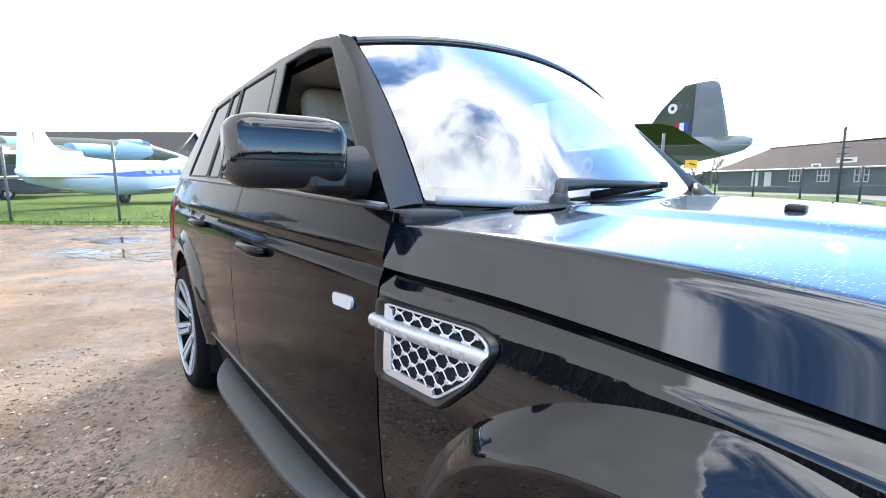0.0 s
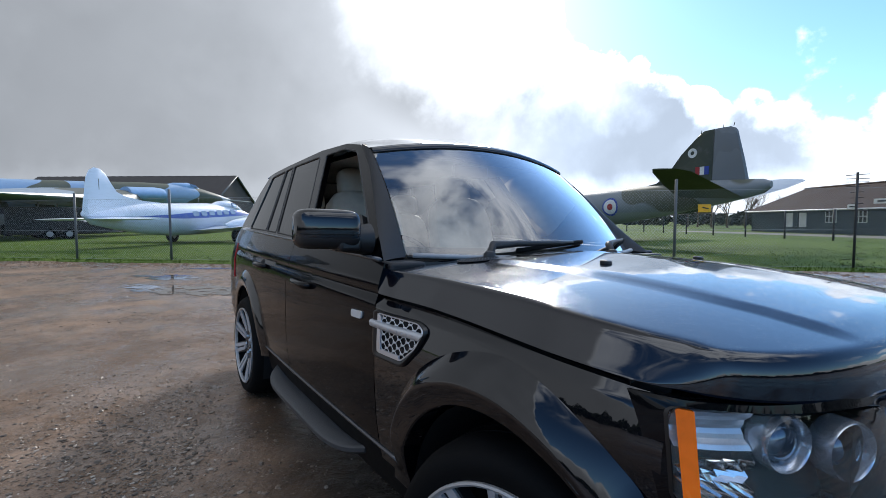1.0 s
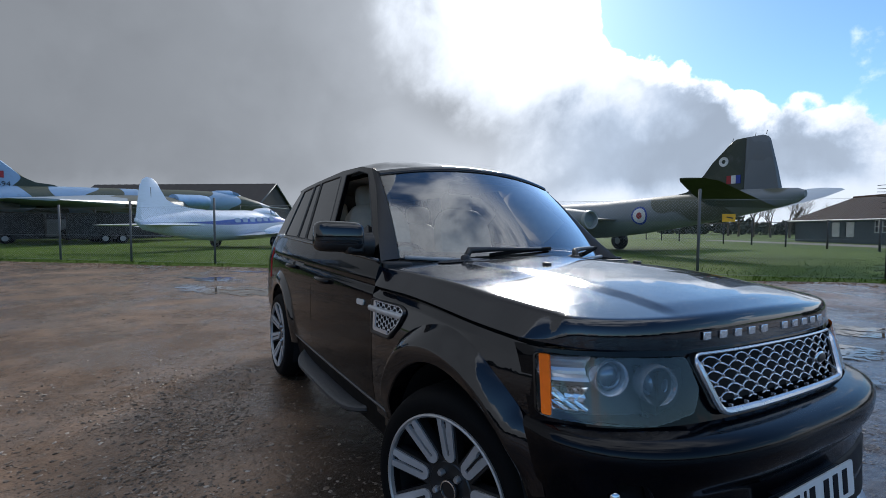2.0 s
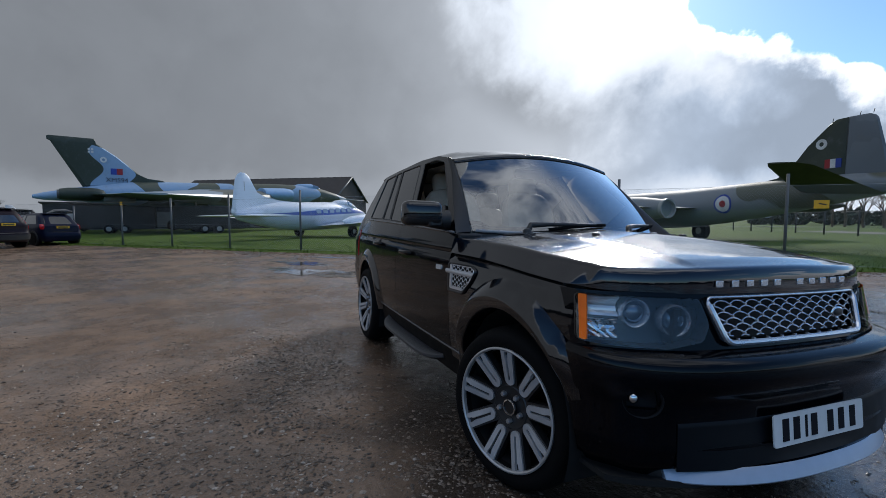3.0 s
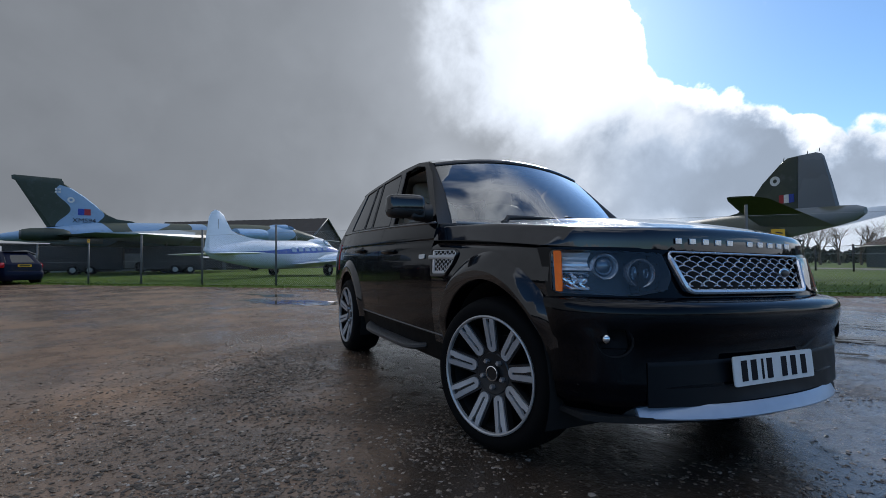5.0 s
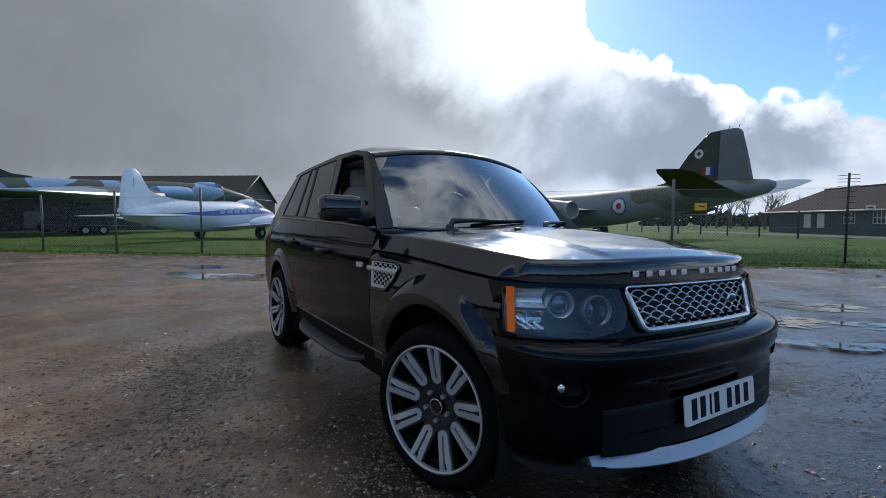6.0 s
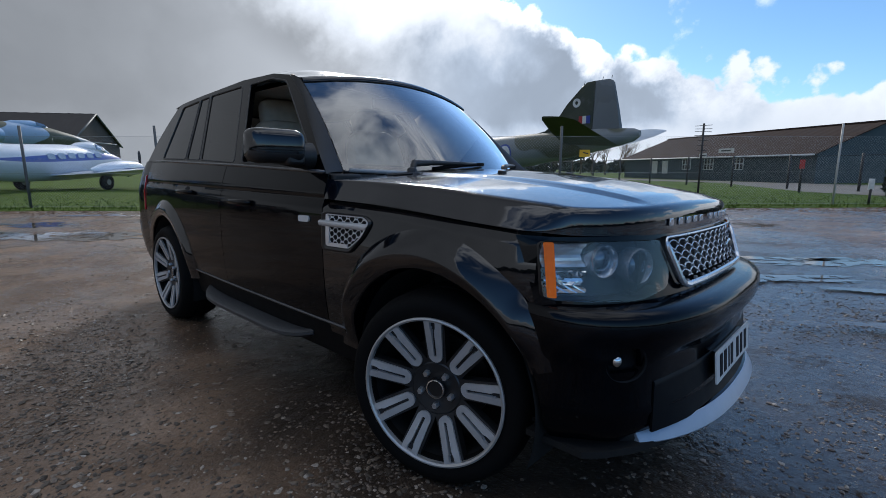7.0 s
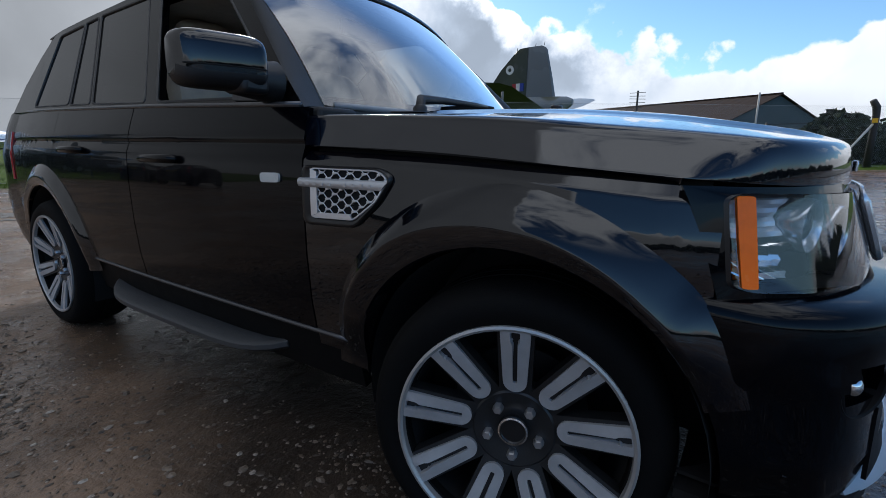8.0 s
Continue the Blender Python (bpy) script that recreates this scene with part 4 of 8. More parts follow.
def car_inside():
    for nm, c, size in (("cabin_floor", (-1.37, 0, 0.66), (1.70, 1.58, 0.62)), ("engine_bay", (0.03, 0, 0.60), (1.10, 1.10, 0.56)), ("boot_floor", (-2.75, 0, 0.70), (1.05, 1.10, 0.70)), ("rear_underbody", (-3.50, 0, 0.68), (0.50, 1.40, 0.56))):
        bm = bmesh.new()
        box(bm, c, size)
        part(nm, bm, GAP, CAR)
    for cx in (0.0, AXLE):
        for s in (-1, 1):
            bm = bmesh.new()
            rows = [[(cx + ARCH * 0.985 * math.cos(a), s * y, HUB_Z + ARCH * 0.985 * math.sin(a)) for a in np.linspace(-0.36, math.pi + 0.2, 30)] for y in (0.50, 0.70, 0.85)]
            surface(bm, rows, flip=s > 0)
            part("arch_liner", bm, GAP, CAR)
    # tray under the nose
    bm = bmesh.new()
    surface(bm, [[(x, y * min(0.80, 0.86 * math.sqrt(max(0.0, 1 - ((x - 0.3) / 0.47) ** 2.8)) + 0.02), 0.30 - 0.02 * (1 - abs(y))) for y in np.linspace(-1, 1, 13)] for x in np.linspace(0.36, 0.74, 9)])
    part("under_tray", bm, GAP, CAR, thick=0.02)
    # dashboard, wheel, seats
    bm = bmesh.new()
    rows = []
    for k in range(17):
        y = lerp(-0.70, 0.70, k / 16)
        hump = 0.05 * math.exp(-((y + 0.36) / 0.2) ** 2)
        rows.append([(-0.70, y, 1.02), (-0.80, y, 1.075), (-0.95, y, 1.08 + hump * 0.6), (-1.10, y, 1.07 + hump), (-1.16, y, 1.02), (-1.14, y, 0.80)])
    surface(bm, rows, flip=True)
    part("dashboard", bm, DASH, CAR)
    bm = bmesh.new()
    t = Matrix.Translation((-1.30, -0.37, 1.02)) @ pose(0, 0, 0, 0, 0, 90) @ pose(0, 0, 0, -25)
    lathe(bm, [(0.175, 0.014), (0.19, 0.0), (0.175, -0.014), (0.16, 0.0)], 30, t, closed=True)
    box(bm, (0, 0, 0), (0.34, 0.03, 0.07), t)
    part("steering_wheel", bm, DASH, CAR)
    for y in (-0.37, 0.37):
        seat_part(-1.62, y)
    for y in (-0.42, 0.0, 0.42):
        bm = bmesh.new()
        padded(bm, (-2.62, y, 1.02), (0.16, 0.40, 0.66), -14)
        padded(bm, (-2.70, y, 1.42), (0.10, 0.24, 0.17), -10)
        part("rear_seat", bm, LEATHER, CAR)
    bm = bmesh.new()
    box(bm, (-1.24, 0, 1.545), (0.03, 0.24, 0.07))
    part("inside_mirror", bm, DASH, CAR, bevel=0.01)
    bm = bmesh.new()
    surface(bm, [[(x, y, 1.60) for y in np.linspace(-0.6, 0.6, 9)] for x in (-3.0, -2.0, -1.28)])
    part("headlining", bm, LINING, CAR, "pale grey headlining")


def padded(bm, c, size, lean):
    m = Matrix.Translation(c) @ pose(0, 0, 0, 0, lean, 0)
    q = 4.0
    r = bmesh.ops.create_uvsphere(bm, u_segments=20, v_segments=14, radius=1.0)
    for v in r["verts"]:
        p = v.co
        k = (abs(p.x) ** q + abs(p.y) ** q + abs(p.z) ** q) ** (-1 / q)
        v.co = m @ Vector((p.x * k * size[0] / 2, p.y * k * size[1] / 2, p.z * k * size[2] / 2))


def seat_part(x, y):
    bm = bmesh.new()
    padded(bm, (x - 0.16, y, 1.10), (0.17, 0.50, 0.72), -16)
    padded(bm, (x + 0.16, y, 0.84), (0.55, 0.52, 0.18), 0)
    ob = part("front_seat", bm, LEATHER, CAR, "cream leather seat")
    bm = bmesh.new()
    padded(bm, (x - 0.30, y, 1.50), (0.11, 0.27, 0.19), -10)
    part("headrest", bm, LEATHER, ob)


def car_mirror(s):
    bm = bmesh.new()
    # housing: rounded shell, wide across the car
    rows = []
    n = 22
    y0, y1 = 0.895, 1.105
    for k in range(n + 1):
        t = k / n
        y = lerp(y0, y1, t)
        e = max(0.0, 1 - (2 * abs(t - 0.48)) ** 5) ** 0.4
        h, d = 0.074 * (0.62 + 0.38 * e), 0.085 * (0.45 + 0.55 * e) * lerp(1.1, 0.85, t)
        sec = []
        for j in range(24):
            a = 2 * math.pi * j / 24
            ca, sa = math.cos(a), math.sin(a)
            px = math.copysign(abs(ca) ** 0.6, ca) * d
            pz = math.copysign(abs(sa) ** 0.6, sa) * h
            sec.append((-0.81 + (px if px > 0 else px * 0.35) - 0.05 * t, s * y, 1.223 + pz))
        rows.append(sec)
    vs = surface(bm, rows, close=True, flip=s > 0)
    cap(bm, vs[0], s < 0), cap(bm, vs[-1], s > 0)
    bmesh.ops.recalc_face_normals(bm, faces=bm.faces)
    for f in bm.faces:
        f.material_index = 0 if f.calc_center_median().z > 1.205 else 1
    mir = part("door_mirror", bm, (PAINT_SHINE, TRIM), CAR, "black door mirror with a gloss cap")
    loop = [[], []]
    for k in range(1, n):
        t = k / n
        e = max(0.0, 1 - (2 * abs(t - 0.48)) ** 5) ** 0.4
        h, d = 0.074 * (0.62 + 0.38 * e), 0.085 * (0.45 + 0.55 * e) * lerp(1.1, 0.85, t)
        ca = math.sqrt(1 - (0.018 / h) ** (2 / 0.6)) ** 0.6 * d
        for row, px in ((loop[0], ca), (loop[1], -0.35 * ca)):
            row.append((-0.81 + px - 0.05 * t, s * lerp(y0, y1, t), 1.205))
    bm = bmesh.new()
    tube(bm, loop[0] + loop[1][::-1] + loop[0][:2], 0.0022, 5, ends=False)
    part("mirror_joint", bm, GAP, mir)
    # moulded neck under the shell
    bm = bmesh.new()
    box(bm, (-0.795, s * 0.93, 1.172), (0.10, 0.085, 0.058))
    part("mirror_neck", bm, TRIM, mir, bevel=0.014)
    bm = bmesh.new()
    rows = []
    for k in range(9):
        t = k / 8
        p = Vector((-0.80, s * 0.835, 1.185)).lerp(Vector((-0.815, s * 0.96, 1.182)), t)
        w, h = lerp(0.058, 0.050, t), lerp(0.062, 0.040, t)
        rows.append([(p.x + w * math.cos(a), p.y, p.z + h * math.sin(a)) for a in np.linspace(0, 2 * math.pi, 16, endpoint=False)])
    surface(bm, rows, close=True, flip=s > 0)
    part("mirror_arm", bm, TRIM, mir)
    bm = bmesh.new()
    o = rounded([(-0.80, 1.135), (-1.02, 1.146), (-1.02, 1.272), (-0.985, 1.290)], 0.02)
    polygon(bm, o, [], lambda u, v: Vector((u, s * (pillar_y(u, v) + 0.008), v)), flip=s > 0)
    part("mirror_foot", bm, TRIM, mir, thick=0.03)
    bm = bmesh.new()
    polygon(bm, rounded([(0.915, 1.163), (1.09, 1.163), (1.09, 1.283), (0.915, 1.283)], 0.03), [], lambda u, v: Vector((-0.853, s * u, v)))
    part("mirror_glass", bm, CHROME, mir)


def car_vents():
    out = [(-0.612, 0.953), (-0.348, 0.951), (-0.303, 0.931), (-0.342, 0.864), (-0.414, 0.796), (-0.612, 0.790)]
    hole = [(-0.574, 0.945), (-0.354, 0.943), (-0.322, 0.923), (-0.352, 0.868), (-0.421, 0.818), (-0.574, 0.814)]
    for s in (-1, 1):
        def place(u, v, d=0.0):
            return Vector((u, s * (side_y(u, v) + 0.003 + d), v))

        o, inner = rounded(out, 0.022, 4), rounded(hole, 0.014, 4)
        bm = bmesh.new()
        polygon(bm, dense(o, 0.03), [], lambda u, v: place(u, v, 0.0), flip=s > 0)
        vent = part("wing_vent", bm, GAP, CAR, "silver mesh side vent in a black surround")
        # moulded surround: rises from the wing, then falls in to the mesh
        bm = bmesh.new()
        rows = []
        n = 96
        ring_o, ring_i = spread(o, n), spread(inner, n)
        off = min(range(n), key=lambda k: sum((Vector(ring_o[i]) - Vector(ring_i[(i + k) % n])).length for i in range(0, n, 8)))
        for i in range(n):
            a, b = ring_o[i], ring_i[(i + off) % n]
            rows.append([place(lerp(a[0], b[0], t), lerp(a[1], b[1], t), d) for t, d in ((0.0, -0.002), (0.10, 0.007), (0.32, 0.010), (0.50, 0.0095), (0.78, 0.005), (1.0, 0.001))])
        surface(bm, rows + rows[:1])
        part("vent_surround", bm, SATIN, vent)
        bm = bmesh.new()
        mesh_strands(bm, inner, place, 0.047, 0.0135, 0.0015, 0.005, True)
        knots(bm, inner, place, 0.047, 0.0135, 0.0018, 0.008)
        part("vent_mesh", bm, SILVER, vent)
        # bright rim, a plate along the door's edge and a ledge below
        bm = bmesh.new()
        pts = [place(u, v, 0.005) for u, v in dense(inner, 0.03)]
        tube(bm, pts + pts[:2], 0.0030, 6, ends=False, up=(0, 1, 0))
        part("vent_rim", bm, SILVER, vent)
        for nm, quad in (("vent_plate", [(-0.574, 0.817), (-0.549, 0.826), (-0.551, 0.937), (-0.574, 0.944)]), ("vent_ledge", [(-0.572, 0.815), (-0.424, 0.819), (-0.432, 0.832), (-0.545, 0.828)])):
            bm = bmesh.new()
            polygon(bm, dense(quad, 0.02), [], lambda u, v: place(u, v, 0.0085), flip=s > 0)
            part(nm, bm, SILVER, vent, thick=0.006)
        # blade across it, cut slanting at its fore end
        bm = bmesh.new()
        rows = []
        for k in range(19):
            t = k / 18
            d = lerp(0.020, 0.011, t) + 0.004 * math.sin(math.pi * t)
            row = []
            for zz, dd in ((0.8945, 0.004), (0.8955, 0.72), (0.901, 0.93), (0.911, 1.0), (0.9165, 0.86), (0.919, 0.60), (0.9195, 0.004)):
                u = lerp(-0.612, lerp(-0.338, -0.316, (zz - 0.8945) / 0.025), t)
                row.append(place(u, zz, d * dd if dd > 0.1 else dd))
            rows.append(row)
        vs = surface(bm, rows, close=True)
        cap(bm, vs[0]), cap(bm, vs[-1])
        bmesh.ops.recalc_face_normals(bm, faces=bm.faces)
        bar = part("vent_blade", bm, BLADE, vent, "satin silver blade with faint raised bars")
        for k in range(10):
            t = lerp(0.05, 0.86, k / 9)
            if k == 5:
                continue
            bm = bmesh.new()
            box(bm, (0, 0, 0), (0.012, 0.002, 0.009), Matrix.Translation(place(lerp(-0.612, -0.33, t), 0.9055, lerp(0.020, 0.011, t) + 0.004 * math.sin(math.pi * t) - 0.0012)))
            part("blade_bar", bm, BLADE, bar)


def spread(loop, n):
    """n points at even steps along a closed outline."""
    pts = [Vector(p) for p in loop] + [Vector(loop[0])]
    acc = [0.0]
    for a, b in zip(pts, pts[1:]):
        acc.append(acc[-1] + (b - a).length)
    return [(float(np.interp(acc[-1] * k / n, acc, [p.x for p in pts])), float(np.interp(acc[-1] * k / n, acc, [p.y for p in pts]))) for k in range(n)]


def car_wipers():
    for y0, y1, nm in ((-0.43, 0.08, "wiper"), (0.30, 0.66, "wiper")):
        bm = bmesh.new()
        a = ws_point(y0 / 0.71, 0.0) + Vector((0.05, 0, 0.008))
        pts = [a, ws_point((y0 + 0.04) / 0.71, 0.04, 0.046), ws_point(lerp(y0, y1, 0.3) / 0.71, 0.06, 0.040), ws_point(lerp(y0, y1, 0.75) / 0.70, 0.08, 0.030), ws_point(y1 / 0.70, 0.095, 0.022)]
        tube(bm, pts, [0.019, 0.018, 0.013, 0.010, 0.007], 8)
        w = part(nm, bm, TRIM, CAR, "black wiper arm and blade")
        bm = bmesh.new()
        tube(bm, [ws_point(lerp(y0 + 0.17, y1 + 0.09, t) / 0.70, 0.045 + 0.06 * t, 0.012 + 0.010 * math.sin(math.pi * t)) for t in np.linspace(0, 1, 12)], 0.007, 6, flat=1.6)
        part("wiper_blade", bm, RUBBER, w)
        bm = bmesh.new()
        lathe(bm, [(0.024, -0.03), (0.024, 0.018), (0.016, 0.028), (0.0005, 0.03)], 18, Matrix.Translation(a) @ pose(0, 0, 0, 90))
        part("wiper_pivot", bm, TRIM, w)
    # washer jets
    for y in (-0.30, 0.30):
        bm = bmesh.new()
        padded(bm, (-0.125, y, bonnet_crown(-0.125, y) + 0.012), (0.034, 0.034, 0.016), 6)
        part("washer_jet", bm, TRIM, CAR)
    # air intake grilles let into the bonnet by the cowl: an oval of dark honeycomb
    for s in (-1, 1):
        oval = [(-0.545 + 0.042 * math.cos(2 * math.pi * k / 40), s * 0.50 + 0.095 * math.sin(2 * math.pi * k / 40)) for k in range(40)]

        def lay(x, y, d=0.0):
            return Vector((x, y, bonnet_crown(x, y) + 0.003 + d))

        bm = bmesh.new()
        polygon(bm, oval, [], lambda u, v: lay(u, v))
        intake = part("cowl_intake", bm, GAP, CAR, "dark oval air intake")
        bm = bmesh.new()
        mesh_strands(bm, oval, lay, 0.016, 0.0075, 0.0016, 0.002, True)
        pts = [lay(u, v, 0.001) for u, v in oval]
        tube(bm, pts + pts[:2], 0.0022, 5, ends=False)
        part("intake_mesh", bm, TRIM, intake)
    bm = bmesh.new()
    surface(bm, [[(ws_point(u, 0).x + 0.10, u * 0.70, 1.108), (ws_point(u, 0).x + 0.0, u * 0.70, 1.100)] for u in np.linspace(-1, 1, 21)])
    part("cowl", bm, TRIM, CAR, thick=0.01)
    # rubber strip along the glass, its sheen put in as pale grey colour
    bm = bmesh.new()
    tube(bm, [ws_point(u, 0.0, 0.012) + Vector((0.012, 0, 0.0)) for u in np.linspace(-0.98, 0.98, 31)], 0.011, 6)
    part("cowl_strip", bm, SHEEN_STRIP, CAR)


def car_wheel():
    """One wheel about its own hub, its face towards -y; returns the parts' empty."""
    wheel = new("wheel")
    wheel.empty_display_size = 0.1
    bm = bmesh.new()
    R, W = 0.352, 0.135
    prof = [(0.252, -W + 0.012), (0.264, -W), (0.295, -W - 0.006), (0.318, -W - 0.004), (0.335, -W + 0.012), (0.345, -W + 0.035), (0.3505, -0.08)]
    for y in (-0.05, 0.0, 0.05):
        prof += [(R, y - 0.022), (R, y + 0.018), (R - 0.008, y + 0.020), (R - 0.008, y + 0.026)]
    prof += [(0.3505, 0.085), (0.335, W - 0.012), (0.31, W), (0.262, W - 0.015)]
    lathe(bm, prof, 72, closed=True)
    part("tyre", bm, RUBBER, wheel)
    bm = bmesh.new()
    lathe(bm, [(0.268, -W - 0.002), (0.268, -W - 0.009), (0.262, -W - 0.011), (0.256, -W - 0.006), (0.252, -0.06), (0.252, 0.11), (0.268, 0.12)], 72, closed=True)
    part("rim", bm, ALLOY_RIM, wheel, "machined rim edge")
    bm = bmesh.new()
    lathe(bm, [(0.251, -0.10), (0.248, -0.02), (0.245, 0.06), (0.10, 0.08), (0.0005, 0.08)], 60, caps=False)
    part("barrel", bm, GAP, wheel)
    bm = bmesh.new()
    lathe(bm, [(0.165, 0.02), (0.165, 0.0), (0.06, 0.0)], 48, caps=False)
    part("brake_disc", bm, ALLOY_DARK, wheel)
    # spokes: pairs of flat bars round a slot
    for k in range(9):
        m = pose(0, 0, 0, 0, -40.0 * k, 0)
        bm = bmesh.new()
        o = [(-0.027 * math.cos(math.pi * q / 10), 0.126 - 0.027 * math.sin(math.pi * q / 10)) for q in range(11)] + [(0.0338, 0.262), (-0.0338, 0.262)]
        hole = rounded([(-0.0052, 0.122), (0.0052, 0.122), (0.0062, 0.222), (0.0105, 0.230), (0.0105, 0.253), (-0.0105, 0.253), (-0.0105, 0.230), (-0.0062, 0.222)], 0.003, 2)
        polygon(bm, o, [hole], lambda u, v: m @ Vector((u, -0.105 - 0.034 * smooth(0.09, 0.26, v), v)))
        sp = part("spoke", bm, (ALLOY,), wheel, thick=0.030, ref=(0, 3, 0.2))
        sp.modifiers[0].material_offset_rim = 0
        bm = bmesh.new()
        o2 = [(-0.036, 0.09), (0.036, 0.09), (0.041, 0.256), (-0.041, 0.256)]
        polygon(bm, o2, [], lambda u, v: m @ Vector((u, -0.094 - 0.034 * smooth(0.09, 0.26, v), v)))
        part("spoke_back", bm, ALLOY_DARK, wheel, thick=0.035, ref=(0, 3, 0.2))
    bm = bmesh.new()
    lathe(bm, [(0.112, -0.05), (0.110, -0.085), (0.092, -0.098), (0.060, -0.092), (0.045, -0.088), (0.0005, -0.088)], 48)
    hub = part("hub", bm, ALLOY_DARK, wheel)
    bm = bmesh.new()
    lathe(bm, [(0.034, -0.085), (0.034, -0.104), (0.030, -0.107), (0.027, -0.104)], 36)
    cap_ob = part("hub_cap", bm, SATIN, hub)
    bm = bmesh.new()
    lathe(bm, [(0.0345, -0.100), (0.0345, -0.107), (0.0305, -0.108), (0.0300, -0.103)], 36, closed=True)
    part("cap_ring", bm, CHROME, hub)
    for k in range(5):
        a = radians(90 + 36 + 72 * k)
        bm = bmesh.new()
        lathe(bm, [(0.0125, -0.085), (0.0125, -0.108), (0.009, -0.113), (0.0005, -0.113)], 6, Matrix.Translation((0.062 * math.cos(a), 0, 0.062 * math.sin(a))))
        part("wheel_nut", bm, ALLOY_NUT, hub)
    return wheel


BLADE = material("satin_blade", (0.55, 0.56, 0.58), 0.36, 0.7, var=0.04)
# grey of the belt strip, and of the crease highlight over the sill
BELT_AND_HIGHLIGHT = material("belt_and_highlight_grey", (0.10, 0.10, 0.105), 0.22, 0.6)
FOGBLACK = material("fog_recess", (0.004, 0.004, 0.005), 0.6, spec=0.2)
SILLBLACK = material("sill_black", (0.0035, 0.0035, 0.0038), 0.6, spec=0.15)
STEP = material("step_moulding", (0.045, 0.046, 0.048), 0.40, bump=0.2, bump_scale=300)
SHEEN_STRIP = material("sheen_grey", (0.30, 0.30, 0.31), 0.35)
PILLAR = material("pillar_moulding", (0.012, 0.0122, 0.013), 0.50, spec=0.35, var=0.06, bump=0.1, bump_scale=400)
FRAME_PAINT = paint_wet("frame_lacquer", (0.0015, 0.0015, 0.002), False, coat=0.48)
LAMPGREY = material("lamp_housing", (0.010, 0.011, 0.013), 0.35, 0.3)
PLATE_INK = material("plate_ink", (0.006, 0.007, 0.012), 0.5, spec=0.1)
LAMPRING = material("projector_bezel", (0.72, 0.75, 0.80), 0.20, 0.8)
LAMPSILVER = material("lamp_reflector", (0.78, 0.80, 0.83), 0.26, 0.6)
PROJ = material("projector_glass", (0.10, 0.13, 0.17), 0.04, 0.6, coat=1.0)
TAILRED = material("red_lens", (0.55, 0.012, 0.015), 0.15, coat=0.6)
LINING = material("headlining_cloth", (0.42, 0.39, 0.34), 0.9)
ALLOY_RIM = material("rim_edge", (0.46, 0.455, 0.45), 0.38, 0.55, var=0.06)
ALLOY_NUT = material("nut_steel", (0.42, 0.42, 0.43), 0.3, 0.8)

car_sides()
car_bonnet()
car_front()
car_grille()
car_headlamps()
car_plate()
car_greenhouse()
car_rear()
car_inside()
car_mirror(-1)
car_vents()
car_wipers()
_w = car_wheel()
_w.parent = CAR
_w.matrix_basis = pose(0, -0.772, HUB_Z, 0, 0, 17)
for _m in (pose(AXLE, -0.748, HUB_Z, 0, 13, 0), pose(0, 0.772, HUB_Z, 0, 0, 197), pose(AXLE, 0.748, HUB_Z, 0, 20, 180)):
    copy_thing(_w, _m)

